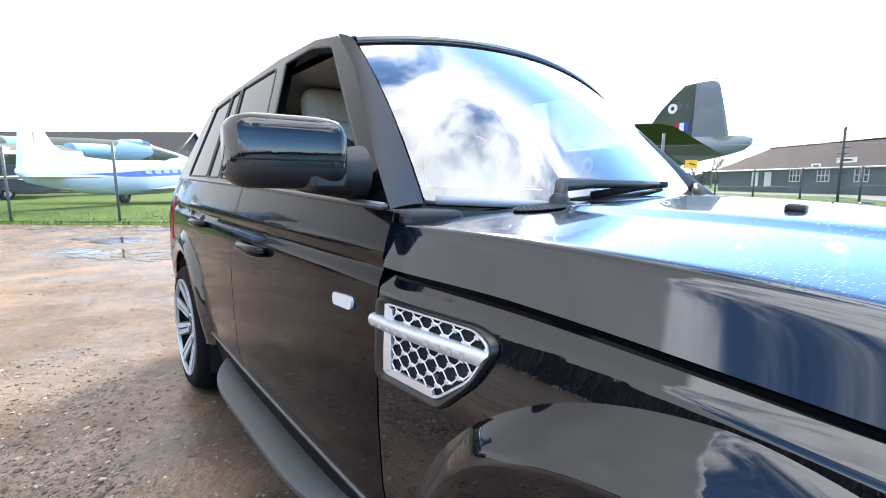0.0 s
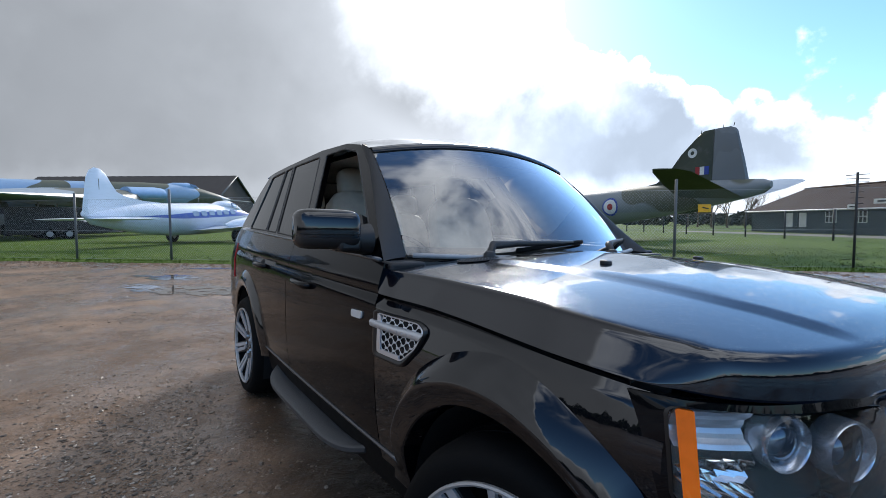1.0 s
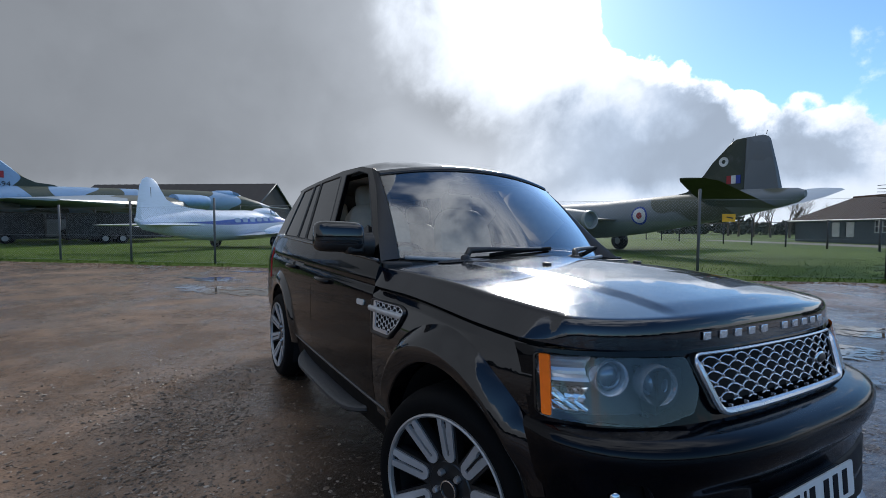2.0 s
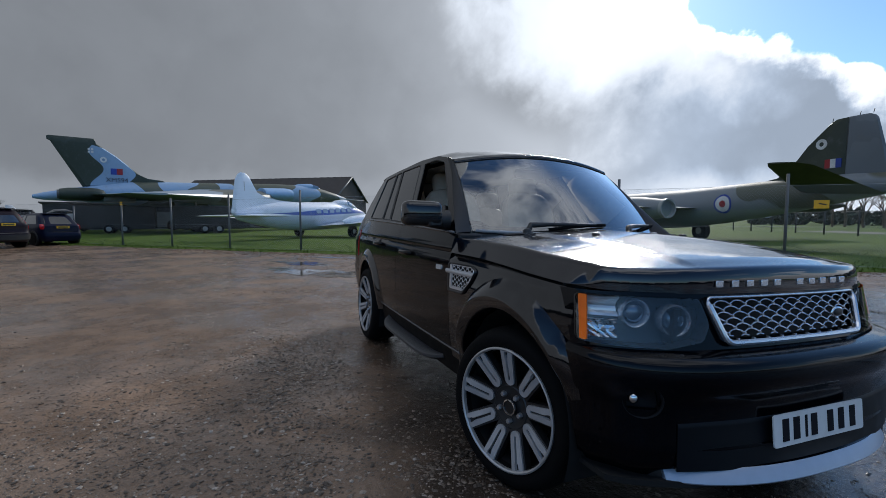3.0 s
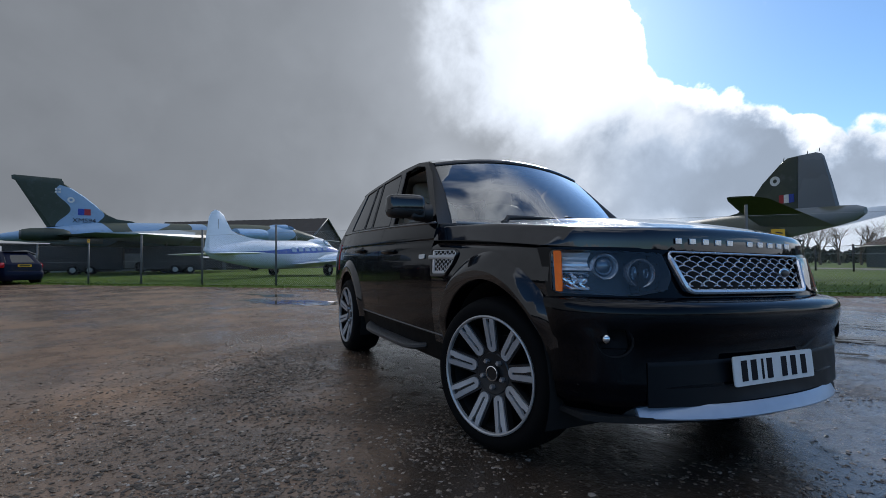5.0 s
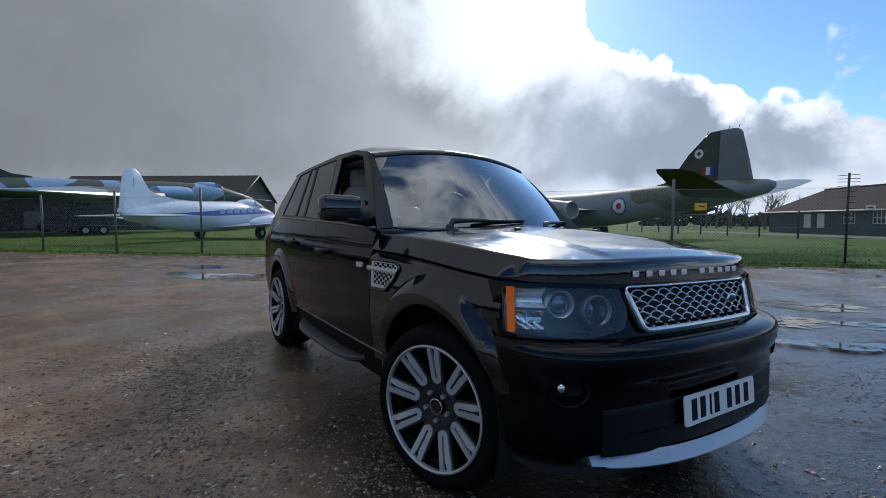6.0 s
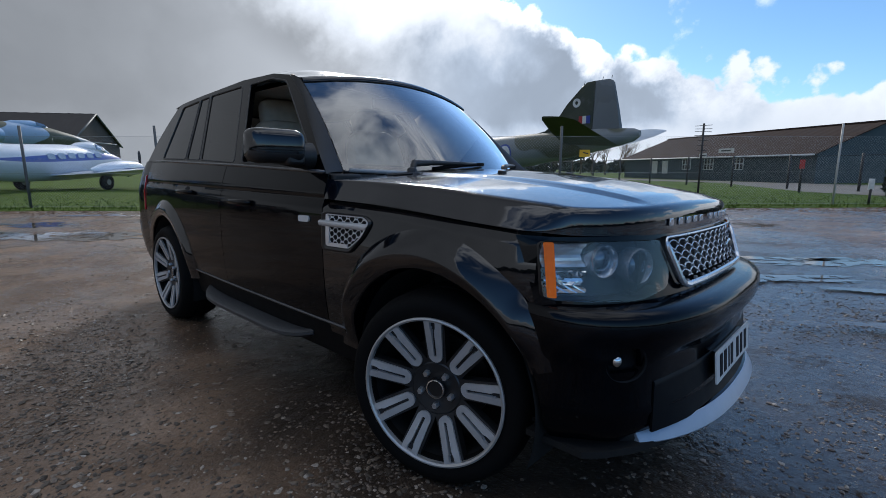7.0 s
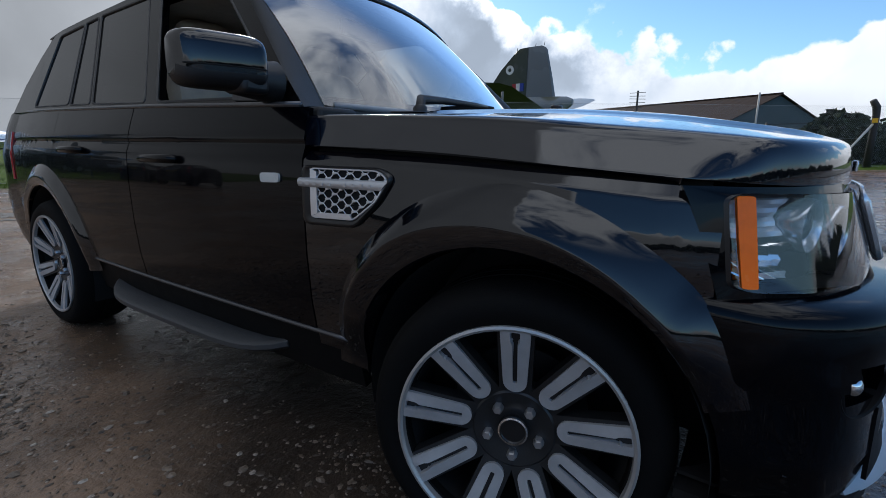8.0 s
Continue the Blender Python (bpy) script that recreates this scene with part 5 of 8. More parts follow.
# ---- ground ----
def ground_mat():
    """Rolled clay and gravel, wet: brown fines, darker patches under a film of water, shade coloured in round the car,
    tyre scrapes, small stones in relief.
    """
    m = bpy.data.materials.new("wet_hardcore")
    m.use_nodes = True
    g = Nodes(m.node_tree)
    out = g.add("ShaderNodeOutputMaterial")
    p = g.add("ShaderNodeBsdfPrincipled")
    c = g.add("ShaderNodeTexCoord").outputs["Object"]
    big, mid, fine = g.noise(c, 0.32, 5.0, 0.6), g.noise(c, 2.3, 6.0, 0.62), g.noise(c, 30.0, 5.0, 0.65)
    grit, lumps = g.noise(c, 140.0, 3.0, 0.6), g.noise(c, 11.0, 4.0, 0.6)
    col = g.mix(g.span(mid, 0.36, 0.64), (0.215, 0.137, 0.086), (0.280, 0.183, 0.119))
    col = g.mix(g.span(fine, 0.42, 0.66, 0.0, 0.38), col, (0.085, 0.060, 0.043))
    pale = g.math("MULTIPLY", g.span(big, 0.50, 0.64), g.span(mid, 0.42, 0.58))
    col = g.mix(g.math("MULTIPLY", pale, 0.6), col, (0.30, 0.205, 0.138))
    # stones set in the surface
    v1 = g.add("ShaderNodeTexVoronoi", {"feature": "F1"}, Vector=c, Scale=46.0)
    pick = g.add("ShaderNodeSeparateColor", None, Color=v1.outputs["Color"]).outputs
    patch = g.span(g.noise(c, 1.1, 5.0, 0.6), 0.44, 0.60)
    stone = g.math("MULTIPLY", g.math("MULTIPLY", g.span(v1.outputs["Distance"], 0.38, 0.20), g.span(pick[0], 0.45, 0.7)), g.math("ADD", g.math("MULTIPLY", patch, 0.85), 0.10))
    tone = g.mix(pick[1], (0.050, 0.040, 0.032), (0.27, 0.215, 0.165))
    col = g.mix(stone, col, tone)
    # soaked: darker and shiny, with a film of water standing in the lowest hollows
    wet = g.span(g.math("ADD", g.math("MULTIPLY", big, 0.65), g.math("MULTIPLY", mid, 0.35)), 0.62, 0.42)
    col = g.mix(g.math("MULTIPLY", wet, 0.42), col, (0.060, 0.043, 0.031))
    # dark strip round the car: wet ground with the car's shade and reflection painted in
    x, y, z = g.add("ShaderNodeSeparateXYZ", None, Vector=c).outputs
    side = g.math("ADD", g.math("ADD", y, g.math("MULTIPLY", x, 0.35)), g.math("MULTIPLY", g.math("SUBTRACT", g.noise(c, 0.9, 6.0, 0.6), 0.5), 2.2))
    wet_shade = g.math("MULTIPLY", g.span(side, -1.95, -1.15), g.span(side, 8.5, 4.5))
    col = g.mix(g.math("MULTIPLY", wet_shade, 0.88), col, (0.018, 0.0145, 0.012))
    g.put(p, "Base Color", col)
    r = g.math("SUBTRACT", 0.44, g.math("MULTIPLY", wet, 0.20))
    g.put(p, "Roughness", g.math("ADD", r, g.math("MULTIPLY", g.math("SUBTRACT", grit, 0.5), 0.2)))
    g.put(p, "Specular IOR Level", 0.14)
    low = g.math("ADD", g.math("MULTIPLY", g.noise(c, 0.75, 4.0, 0.55), 0.55), g.math("ADD", g.math("MULTIPLY", lumps, 0.28), g.math("MULTIPLY", fine, 0.17)))
    film = g.math("MULTIPLY", g.span(g.math("SUBTRACT", low, g.math("MULTIPLY", wet_shade, 0.05)), 0.545, 0.44), g.math("SUBTRACT", 1.0, g.math("MULTIPLY", stone, 0.9)))
    g.put(p, "Coat Weight", g.math("MULTIPLY", film, 0.85))
    g.put(p, "Coat Roughness", 0.10)
    g.put(p, "Coat IOR", 1.33)
    scr = g.add("ShaderNodeMapping", None, Vector=c, Rotation=(0, 0, radians(38)), Scale=(0.6, 9.0, 1.0)).outputs[0]
    drag = g.math("MULTIPLY", g.noise(scr, 1.4, 5.0, 0.6), g.span(big, 0.40, 0.60))
    h = g.math("ADD", g.math("ADD", g.math("MULTIPLY", fine, 0.55), g.math("MULTIPLY", stone, 0.6)), g.math("ADD", g.math("MULTIPLY", grit, 0.14), g.math("MULTIPLY", drag, 0.5)))
    b = g.add("ShaderNodeBump", None, Strength=0.75, Distance=0.018, Height=h).outputs[0]
    b = g.add("ShaderNodeBump", None, Strength=0.35, Distance=0.09, Height=mid, Normal=b).outputs[0]
    b = g.add("ShaderNodeBump", None, Strength=0.45, Distance=0.03, Height=g.math("MULTIPLY", lumps, g.span(big, 0.36, 0.56, 0.3, 1.0)), Normal=b).outputs[0]
    g.put(p, "Normal", b)
    rip = g.add("ShaderNodeBump", None, Strength=0.30, Distance=0.012, Height=g.math("ADD", fine, g.math("MULTIPLY", lumps, 1.2))).outputs[0]
    g.put(p, "Coat Normal", rip)
    m.node_tree.links.new(p.outputs[0], out.inputs[0])
    return m


def water_mat():
    m = bpy.data.materials.new("muddy_water")
    m.use_nodes = True
    g = Nodes(m.node_tree)
    out = g.add("ShaderNodeOutputMaterial")
    c = g.add("ShaderNodeTexCoord").outputs["Object"]
    p = g.add("ShaderNodeBsdfPrincipled", None, Roughness=0.03, IOR=1.33)
    g.put(p, "Base Color", g.mix(g.span(g.noise(c, 3.0, 4.0), 0.35, 0.65), (0.06, 0.048, 0.036), (0.11, 0.088, 0.066)))
    g.put(p, "Normal", g.add("ShaderNodeBump", None, Strength=0.04, Distance=0.01, Height=g.noise(c, 14.0, 3.0)).outputs[0])
    # gravel stands out of the shallow water in islands
    islands = g.span(g.math("ADD", g.math("MULTIPLY", g.noise(c, 5.0, 6.0, 0.65), 0.7), g.math("MULTIPLY", g.noise(c, 26.0, 4.0, 0.6), 0.3)), 0.43, 0.48)
    mx = g.add("ShaderNodeMixShader", None, i0=islands, i1=g.add("ShaderNodeBsdfTransparent").outputs[0], i2=p.outputs[0])
    m.node_tree.links.new(mx.outputs[0], out.inputs[0])
    return m


def pebble_mat():
    m = bpy.data.materials.new("pebble")
    m.use_nodes = True
    g = Nodes(m.node_tree)
    out = g.add("ShaderNodeOutputMaterial")
    p = g.add("ShaderNodeBsdfPrincipled", None, Roughness=0.42)
    r = g.add("ShaderNodeNewGeometry").outputs["Random Per Island"]
    c = g.add("ShaderNodeTexCoord").outputs["Object"]
    col = g.mix(g.span(r, 0.1, 0.9), (0.050, 0.038, 0.028), (0.24, 0.18, 0.13))
    col = g.mix(g.span(r, 0.84, 0.96), col, (0.42, 0.36, 0.30))
    x, y, z = g.add("ShaderNodeSeparateXYZ", None, Vector=c).outputs
    # the ground's painted wet-and-shade strip, carried faintly into the stones' colour
    wet_shade = g.span(g.math("ADD", y, g.math("MULTIPLY", x, 0.35)), -1.75, -1.05)
    col = g.mix(g.math("MULTIPLY", wet_shade, 0.15), col, (0.045, 0.038, 0.032))
    g.put(p, "Base Color", g.mix(g.span(g.noise(c, 90.0, 3.0), 0.4, 0.7, 0.0, 0.5), col, (0.055, 0.042, 0.033)))
    m.node_tree.links.new(p.outputs[0], out.inputs[0])
    return m


def ground_h(x, y):
    # the car stands on a slight fall to its left
    return 0.018 - 0.026 * (max(-2.0, min(1.2, y)) + 0.86) * smooth(6.5, 2.5, abs(x + 1.4)) * smooth(4.5, 1.2, abs(y))


def ground():
    bm = bmesh.new()
    ax = [-900, -300, -150, -80, -50, -30, -20, -14, -10] + [v * 0.5 for v in range(-16, 11)] + [8, 12, 20, 40, 80, 200, 900]
    ay = [-900, -200, -80, -40, -20, -12, -8] + [v * 0.5 for v in range(-12, 13)] + [8, 12, 20, 40, 80, 200, 900]
    surface(bm, [[(x, y, ground_h(x, y)) for y in ay] for x in ax])
    bmesh.ops.recalc_face_normals(bm, faces=bm.faces)
    if bm.faces[0].normal.z < 0:
        bmesh.ops.reverse_faces(bm, faces=bm.faces)
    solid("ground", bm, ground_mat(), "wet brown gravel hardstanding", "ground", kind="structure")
    water = water_mat()
    for k, (x, y, a, b, turn) in enumerate(((-8.6, -0.55, 1.5, 0.46, 38), (0.3, 3.6, 0.9, 0.15, 36), (-0.4, 4.5, 1.2, 0.20, 38), (1.5, 2.7, 0.8, 0.10, 38), (-11.2, -0.7, 0.75, 0.30, 30), (0.95, 5.25, 1.0, 0.24, 38), (-0.65, 8.8, 0.5, 0.22, 40), (-1.0, 5.7, 0.55, 0.22, 35),
                                             (1.2, 3.75, 0.40, 0.10, 30), (-0.62, 3.95, 0.45, 0.14, 30), (-12.6, 0.6, 0.8, 0.2, 44), (-0.8, 5.3, 0.5, 0.14, 30))):
        bm = bmesh.new()
        c, s = math.cos(radians(turn)), math.sin(radians(turn))
        ring = []
        for i in range(180):
            t = 2 * math.pi * i / 180
            r = 1 + 0.75 * noise.noise(Vector((math.cos(t) * 1.2, math.sin(t) * 1.2, k * 3.7))) + 0.45 * noise.noise(Vector((math.cos(t) * 4, math.sin(t) * 4, k * 5.1))) + 0.28 * noise.noise(Vector((math.cos(t) * 11, math.sin(t) * 11, k * 2.3))) + 0.16 * noise.noise(Vector((math.cos(t) * 27, math.sin(t) * 27, k * 1.3)))
            r = max(0.15, r)
            u, v = a * r * math.cos(t), b * r * math.sin(t)
            px, py = x + u * c - v * s, y + u * s + v * c
            ring.append(bm.verts.new((px, py, 0.023)))
        bm.faces.new(ring)
        bm.normal_update()
        solid("puddle", bm, water, "shallow muddy rain puddle on gravel", "puddle", group="puddles", kind="structure", flat=True)


def pebbles():
    """Loose stones, thickest near the camera's side of the car."""
    rng = np.random.RandomState(4)
    base = np.array([(0, 0, 1), (0.9, 0, 0.4), (0.28, 0.86, 0.42), (-0.73, 0.53, 0.4), (-0.73, -0.53, 0.42), (0.28, -0.86, 0.4), (0.75, 0.55, -0.4), (-0.3, 0.88, -0.4), (-0.92, 0, -0.4), (-0.3, -0.88, -0.4), (0.75, -0.55, -0.4)])
    tri = [(0, 1, 2), (0, 2, 3), (0, 3, 4), (0, 4, 5), (0, 5, 1), (1, 6, 2), (2, 7, 3), (3, 8, 4), (4, 9, 5), (5, 10, 1), (2, 6, 7), (3, 7, 8), (4, 8, 9), (5, 9, 10), (1, 10, 6)]
    verts, faces, count = [], [], 0
    while count < 52000:
        x, y = rng.uniform(-7.5, 4.5), rng.uniform(-7.0, 5.5)
        far = math.hypot(x + 0.3, y + 1.9)
        d = noise.noise(Vector((x * 0.9, y * 0.9, 1.7))) + 0.6 * noise.noise(Vector((x * 2.6, y * 2.6, 4.1)))
        thick = math.exp(-((x + 0.1) / 1.75) ** 2 - ((y + 2.5) / 1.65) ** 2) + 0.07 * math.exp(-far * 0.30) + 0.32 * math.exp(-((x - 1.1) / 0.9) ** 2 - ((y - 2.0) / 1.1) ** 2)
        if rng.rand() > thick * (0.16 + 1.0 * max(0.0, d + 0.10) ** 0.9):
            continue
        if -3.6 < x < 0.5 and -0.75 < y < 0.8 and rng.rand() < 0.8:
            continue
        s = 0.0039 * math.exp(min(1.3, abs(rng.normal(0, 0.60)) + 0.05))
        if y + 0.35 * x > -1.5:
            s *= 0.85
        a = rng.uniform(0, 6.28)
        c, q = math.cos(a), math.sin(a)
        sx, sy, sz = s * rng.uniform(0.8, 1.5), s * rng.uniform(0.6, 1.1), s * rng.uniform(0.25, 0.5)
        p = base * (1 + rng.uniform(-0.38, 0.38, base.shape)) * (sx, sy, sz)
        p = np.stack([p[:, 0] * c - p[:, 1] * q + x, p[:, 0] * q + p[:, 1] * c + y, p[:, 2] + ground_h(x, y) + sz * 0.25], 1)
        n = len(verts)
        verts.extend(p.tolist())
        faces.extend([(i + n, j + n, k + n) for i, j, k in tri])
        count += 1
    me = bpy.data.meshes.new("pebbles")
    me.from_pydata(verts, [], faces)
    me.materials.append(pebble_mat())
    tagged(new("pebbles", me), "loose wet gravel stones scattered over the ground", "gravel", kind="stuff")


def clods():
    """Trodden mud and leaf litter along the lawn's edge."""
    rng = np.random.RandomState(12)
    base = np.array([(0, 0, 1), (1, 0, 0.1), (0.3, 0.9, 0.15), (-0.8, 0.5, 0.1), (-0.8, -0.5, 0.12), (0.3, -0.9, 0.1)])
    tri = [(0, 1, 2), (0, 2, 3), (0, 3, 4), (0, 4, 5), (0, 5, 1)]
    verts, faces = [], []
    for _ in range(5200):
        d = rng.uniform(-20, 26)
        off = -0.85 - abs(rng.normal(0, 0.75))
        if noise.noise(Vector((d * 0.5, off * 1.2, 3.0))) < -0.1:
            continue
        x, y = -16.22 + 0.7113 * d - 0.7029 * off, -0.22 + 0.7029 * d + 0.7113 * off
        s = 0.022 * math.exp(rng.normal(0, 0.5))
        p = base * (1 + rng.uniform(-0.3, 0.3, base.shape)) * (s * 1.3, s, s * 0.55)
        a = rng.uniform(0, 6.28)
        c, q = math.cos(a), math.sin(a)
        n = len(verts)
        verts.extend(np.stack([p[:, 0] * c - p[:, 1] * q + x, p[:, 0] * q + p[:, 1] * c + y, p[:, 2] + 0.016], 1).tolist())
        faces.extend([(i + n, j + n, k + n) for i, j, k in tri])
    me = bpy.data.meshes.new("clods")
    me.from_pydata(verts, [], faces)
    me.materials.append(material("damp_mud", (0.13, 0.078, 0.045), 0.8, var=0.3, scale=6))
    tagged(new("clods", me), "brown mud clods and leaf litter along the grass edge", "mud", kind="stuff")


ground()
pebbles()
clods()

# ---- field, fence and buildings behind the car ----
def field_mat(name, a, b, c, rough, bump):
    m = bpy.data.materials.new(name)
    m.use_nodes = True
    g = Nodes(m.node_tree)
    out = g.add("ShaderNodeOutputMaterial")
    p = g.add("ShaderNodeBsdfPrincipled", None, Roughness=rough)
    g.put(p, "Specular IOR Level", 0.12)
    o = g.add("ShaderNodeTexCoord").outputs["Object"]
    n1, n2, n3 = g.noise(o, 0.25, 4.0), g.noise(o, 2.5, 6.0), g.noise(o, 40.0, 4.0)
    col = g.mix(g.span(n1, 0.35, 0.65), a, b)
    col = g.mix(g.span(g.math("ADD", g.math("MULTIPLY", n2, 0.6), g.math("MULTIPLY", n3, 0.4)), 0.45, 0.65, 0.0, 0.7), col, c)
    g.put(p, "Base Color", col)
    g.put(p, "Normal", g.add("ShaderNodeBump", None, Strength=bump, Distance=0.06, Height=n3).outputs[0])
    m.node_tree.links.new(p.outputs[0], out.inputs[0])
    return m


GRASS = field_mat("mown_grass", (0.070, 0.122, 0.012), (0.098, 0.152, 0.018), (0.064, 0.094, 0.016), 0.8, 0.8)
TARMAC = field_mat("grey_path", (0.20, 0.19, 0.175), (0.24, 0.225, 0.205), (0.16, 0.15, 0.14), 0.7, 0.3)
POST = material("weathered_post", (0.10, 0.105, 0.105), 0.6, dirt=(0.05, 0.045, 0.04, 0.5))
POST_PALE = material("pale_pole", (0.42, 0.42, 0.40), 0.5)
POST_DARK = material("dark_post", (0.03, 0.03, 0.03), 0.7)
WIRE = material("galvanised_wire", (0.36, 0.37, 0.37), 0.5, 0.4)
YELLOW = material("yellow_sign", (0.75, 0.42, 0.01), 0.45)
WHITE = material("white_board", (0.70, 0.70, 0.68), 0.5)
REDSIGN = material("red_sign", (0.50, 0.05, 0.04), 0.5)
ROOFING = material("dark_roof_sheet", (0.042, 0.028, 0.022), 0.85, spec=0.12, scale=6, bump=0.3, bump_scale=30, dirt=(0.065, 0.055, 0.042, 0.5))
GREYWALL = material("grey_boarding", (0.066, 0.088, 0.098), 0.8, spec=0.2, scale=5, dirt=(0.10, 0.10, 0.09, 0.4))
HANGAR = material("black_hangar_sheet", (0.022, 0.020, 0.019), 0.7, scale=3, dirt=(0.06, 0.05, 0.045, 0.5))
BARK = material("bare_bark", (0.105, 0.075, 0.048), 0.9)
HEDGE = material("dark_leaves", (0.022, 0.034, 0.016), 0.85, var=0.3)

FENCE_A = Vector((-16.22, -0.22, 0))
FENCE_D = Vector((0.7113, 0.7029, 0))
FENCE_N = Vector((-0.7029, 0.7113, 0))


def on_fence(d, off=0.0, z=0.0):
    return FENCE_A + FENCE_D * d + FENCE_N * off + Vector((0, 0, z))


def field():
    bm = bmesh.new()
    ds = [-400, -200, -90, -60, -40] + list(np.arange(-30, 40, 1.0)) + [45, 60, 90, 200, 400]
    rows = []
    for d in ds:
        edge = -0.75 + 0.22 * (noise.noise(Vector((d * 0.35, 3.1, 0))) + 0.6 * noise.noise(Vector((d * 1.7, 7.3, 0))))
        rows.append([on_fence(d, edge - 0.03, 0.0), on_fence(d, edge, 0.03), on_fence(d, edge + 0.15, 0.045), on_fence(d, 6, 0.05), on_fence(d, 20, 0.05), on_fence(d, 60, 0.05), on_fence(d, 150, 0.05), on_fence(d, 500, 0.05)])
    surface(bm, rows)
    bmesh.ops.recalc_face_normals(bm, faces=bm.faces)
    solid("lawn", bm, GRASS, "mown green grass behind the wire fence", "grass", kind="structure")
    # rough tufts along its edge
    bm = bmesh.new()
    rng = random.Random(5)
    for _ in range(2600):
        d = rng.uniform(-16, 24)
        edge = -0.75 + 0.22 * (noise.noise(Vector((d * 0.35, 3.1, 0))) + 0.6 * noise.noise(Vector((d * 1.7, 7.3, 0))))
        p = on_fence(d, edge + rng.uniform(-0.05, 0.5) , 0.02)
        h, a, w = rng.uniform(0.03, 0.10), rng.uniform(0, 6.28), rng.uniform(0.01, 0.03)
        q = Vector((math.cos(a) * w, math.sin(a) * w, 0))
        v = [bm.verts.new(p - q), bm.verts.new(p + q), bm.verts.new(p + q * 0.3 + Vector((rng.uniform(-0.03, 0.03), rng.uniform(-0.03, 0.03), h)))]
        bm.faces.new(v)
    solid("grass_tufts", bm, GRASS, "rough grass tufts along the lawn's edge", "grass", kind="stuff", flat=True)
    # short blades that break up the mown surface
    rng = np.random.RandomState(31)
    verts, faces = [], []
    for k in range(16000):
        d, off = rng.uniform(-18, 28), -0.5 + 9.0 * rng.rand() ** 1.6
        p = on_fence(d, off, 0.035)
        a, w, h = rng.uniform(0, 6.28), rng.uniform(0.008, 0.022), rng.uniform(0.03, 0.075)
        verts += [(p.x - math.cos(a) * w, p.y - math.sin(a) * w, p.z), (p.x + math.cos(a) * w, p.y + math.sin(a) * w, p.z), (p.x + rng.uniform(-0.03, 0.03), p.y + rng.uniform(-0.03, 0.03), p.z + h)]
        faces.append((3 * k, 3 * k + 1, 3 * k + 2))
    me = bpy.data.meshes.new("grass_blades")
    me.from_pydata(verts, [], faces)
    me.materials.append(GRASS)
    tagged(new("grass_blades", me), "short blades standing out of the mown lawn", "grass", kind="stuff")
    bm = bmesh.new()
    # path in front of the hut
    a, b = Vector((-26, 44.5, 0)), Vector((30, 20, 0))
    n = Vector((0.40, 0.917, 0))
    near = [(-26, 44.5), (-7, 35.2), (-2.6, 26.6), (-1.2, 24.0), (1.2, 22.4), (30, 12)]
    far = [a.lerp(b, (x + 26) / 56) + n * 3.2 for x, y in near]
    surface(bm, [[Vector((x, y, 0.06)) for x, y in near], [Vector((q.x, q.y, 0.06)) for q in far]])
    bmesh.ops.recalc_face_normals(bm, faces=bm.faces)
    solid("path", bm, TARMAC, "pale grey path along the hut", "path", kind="structure")


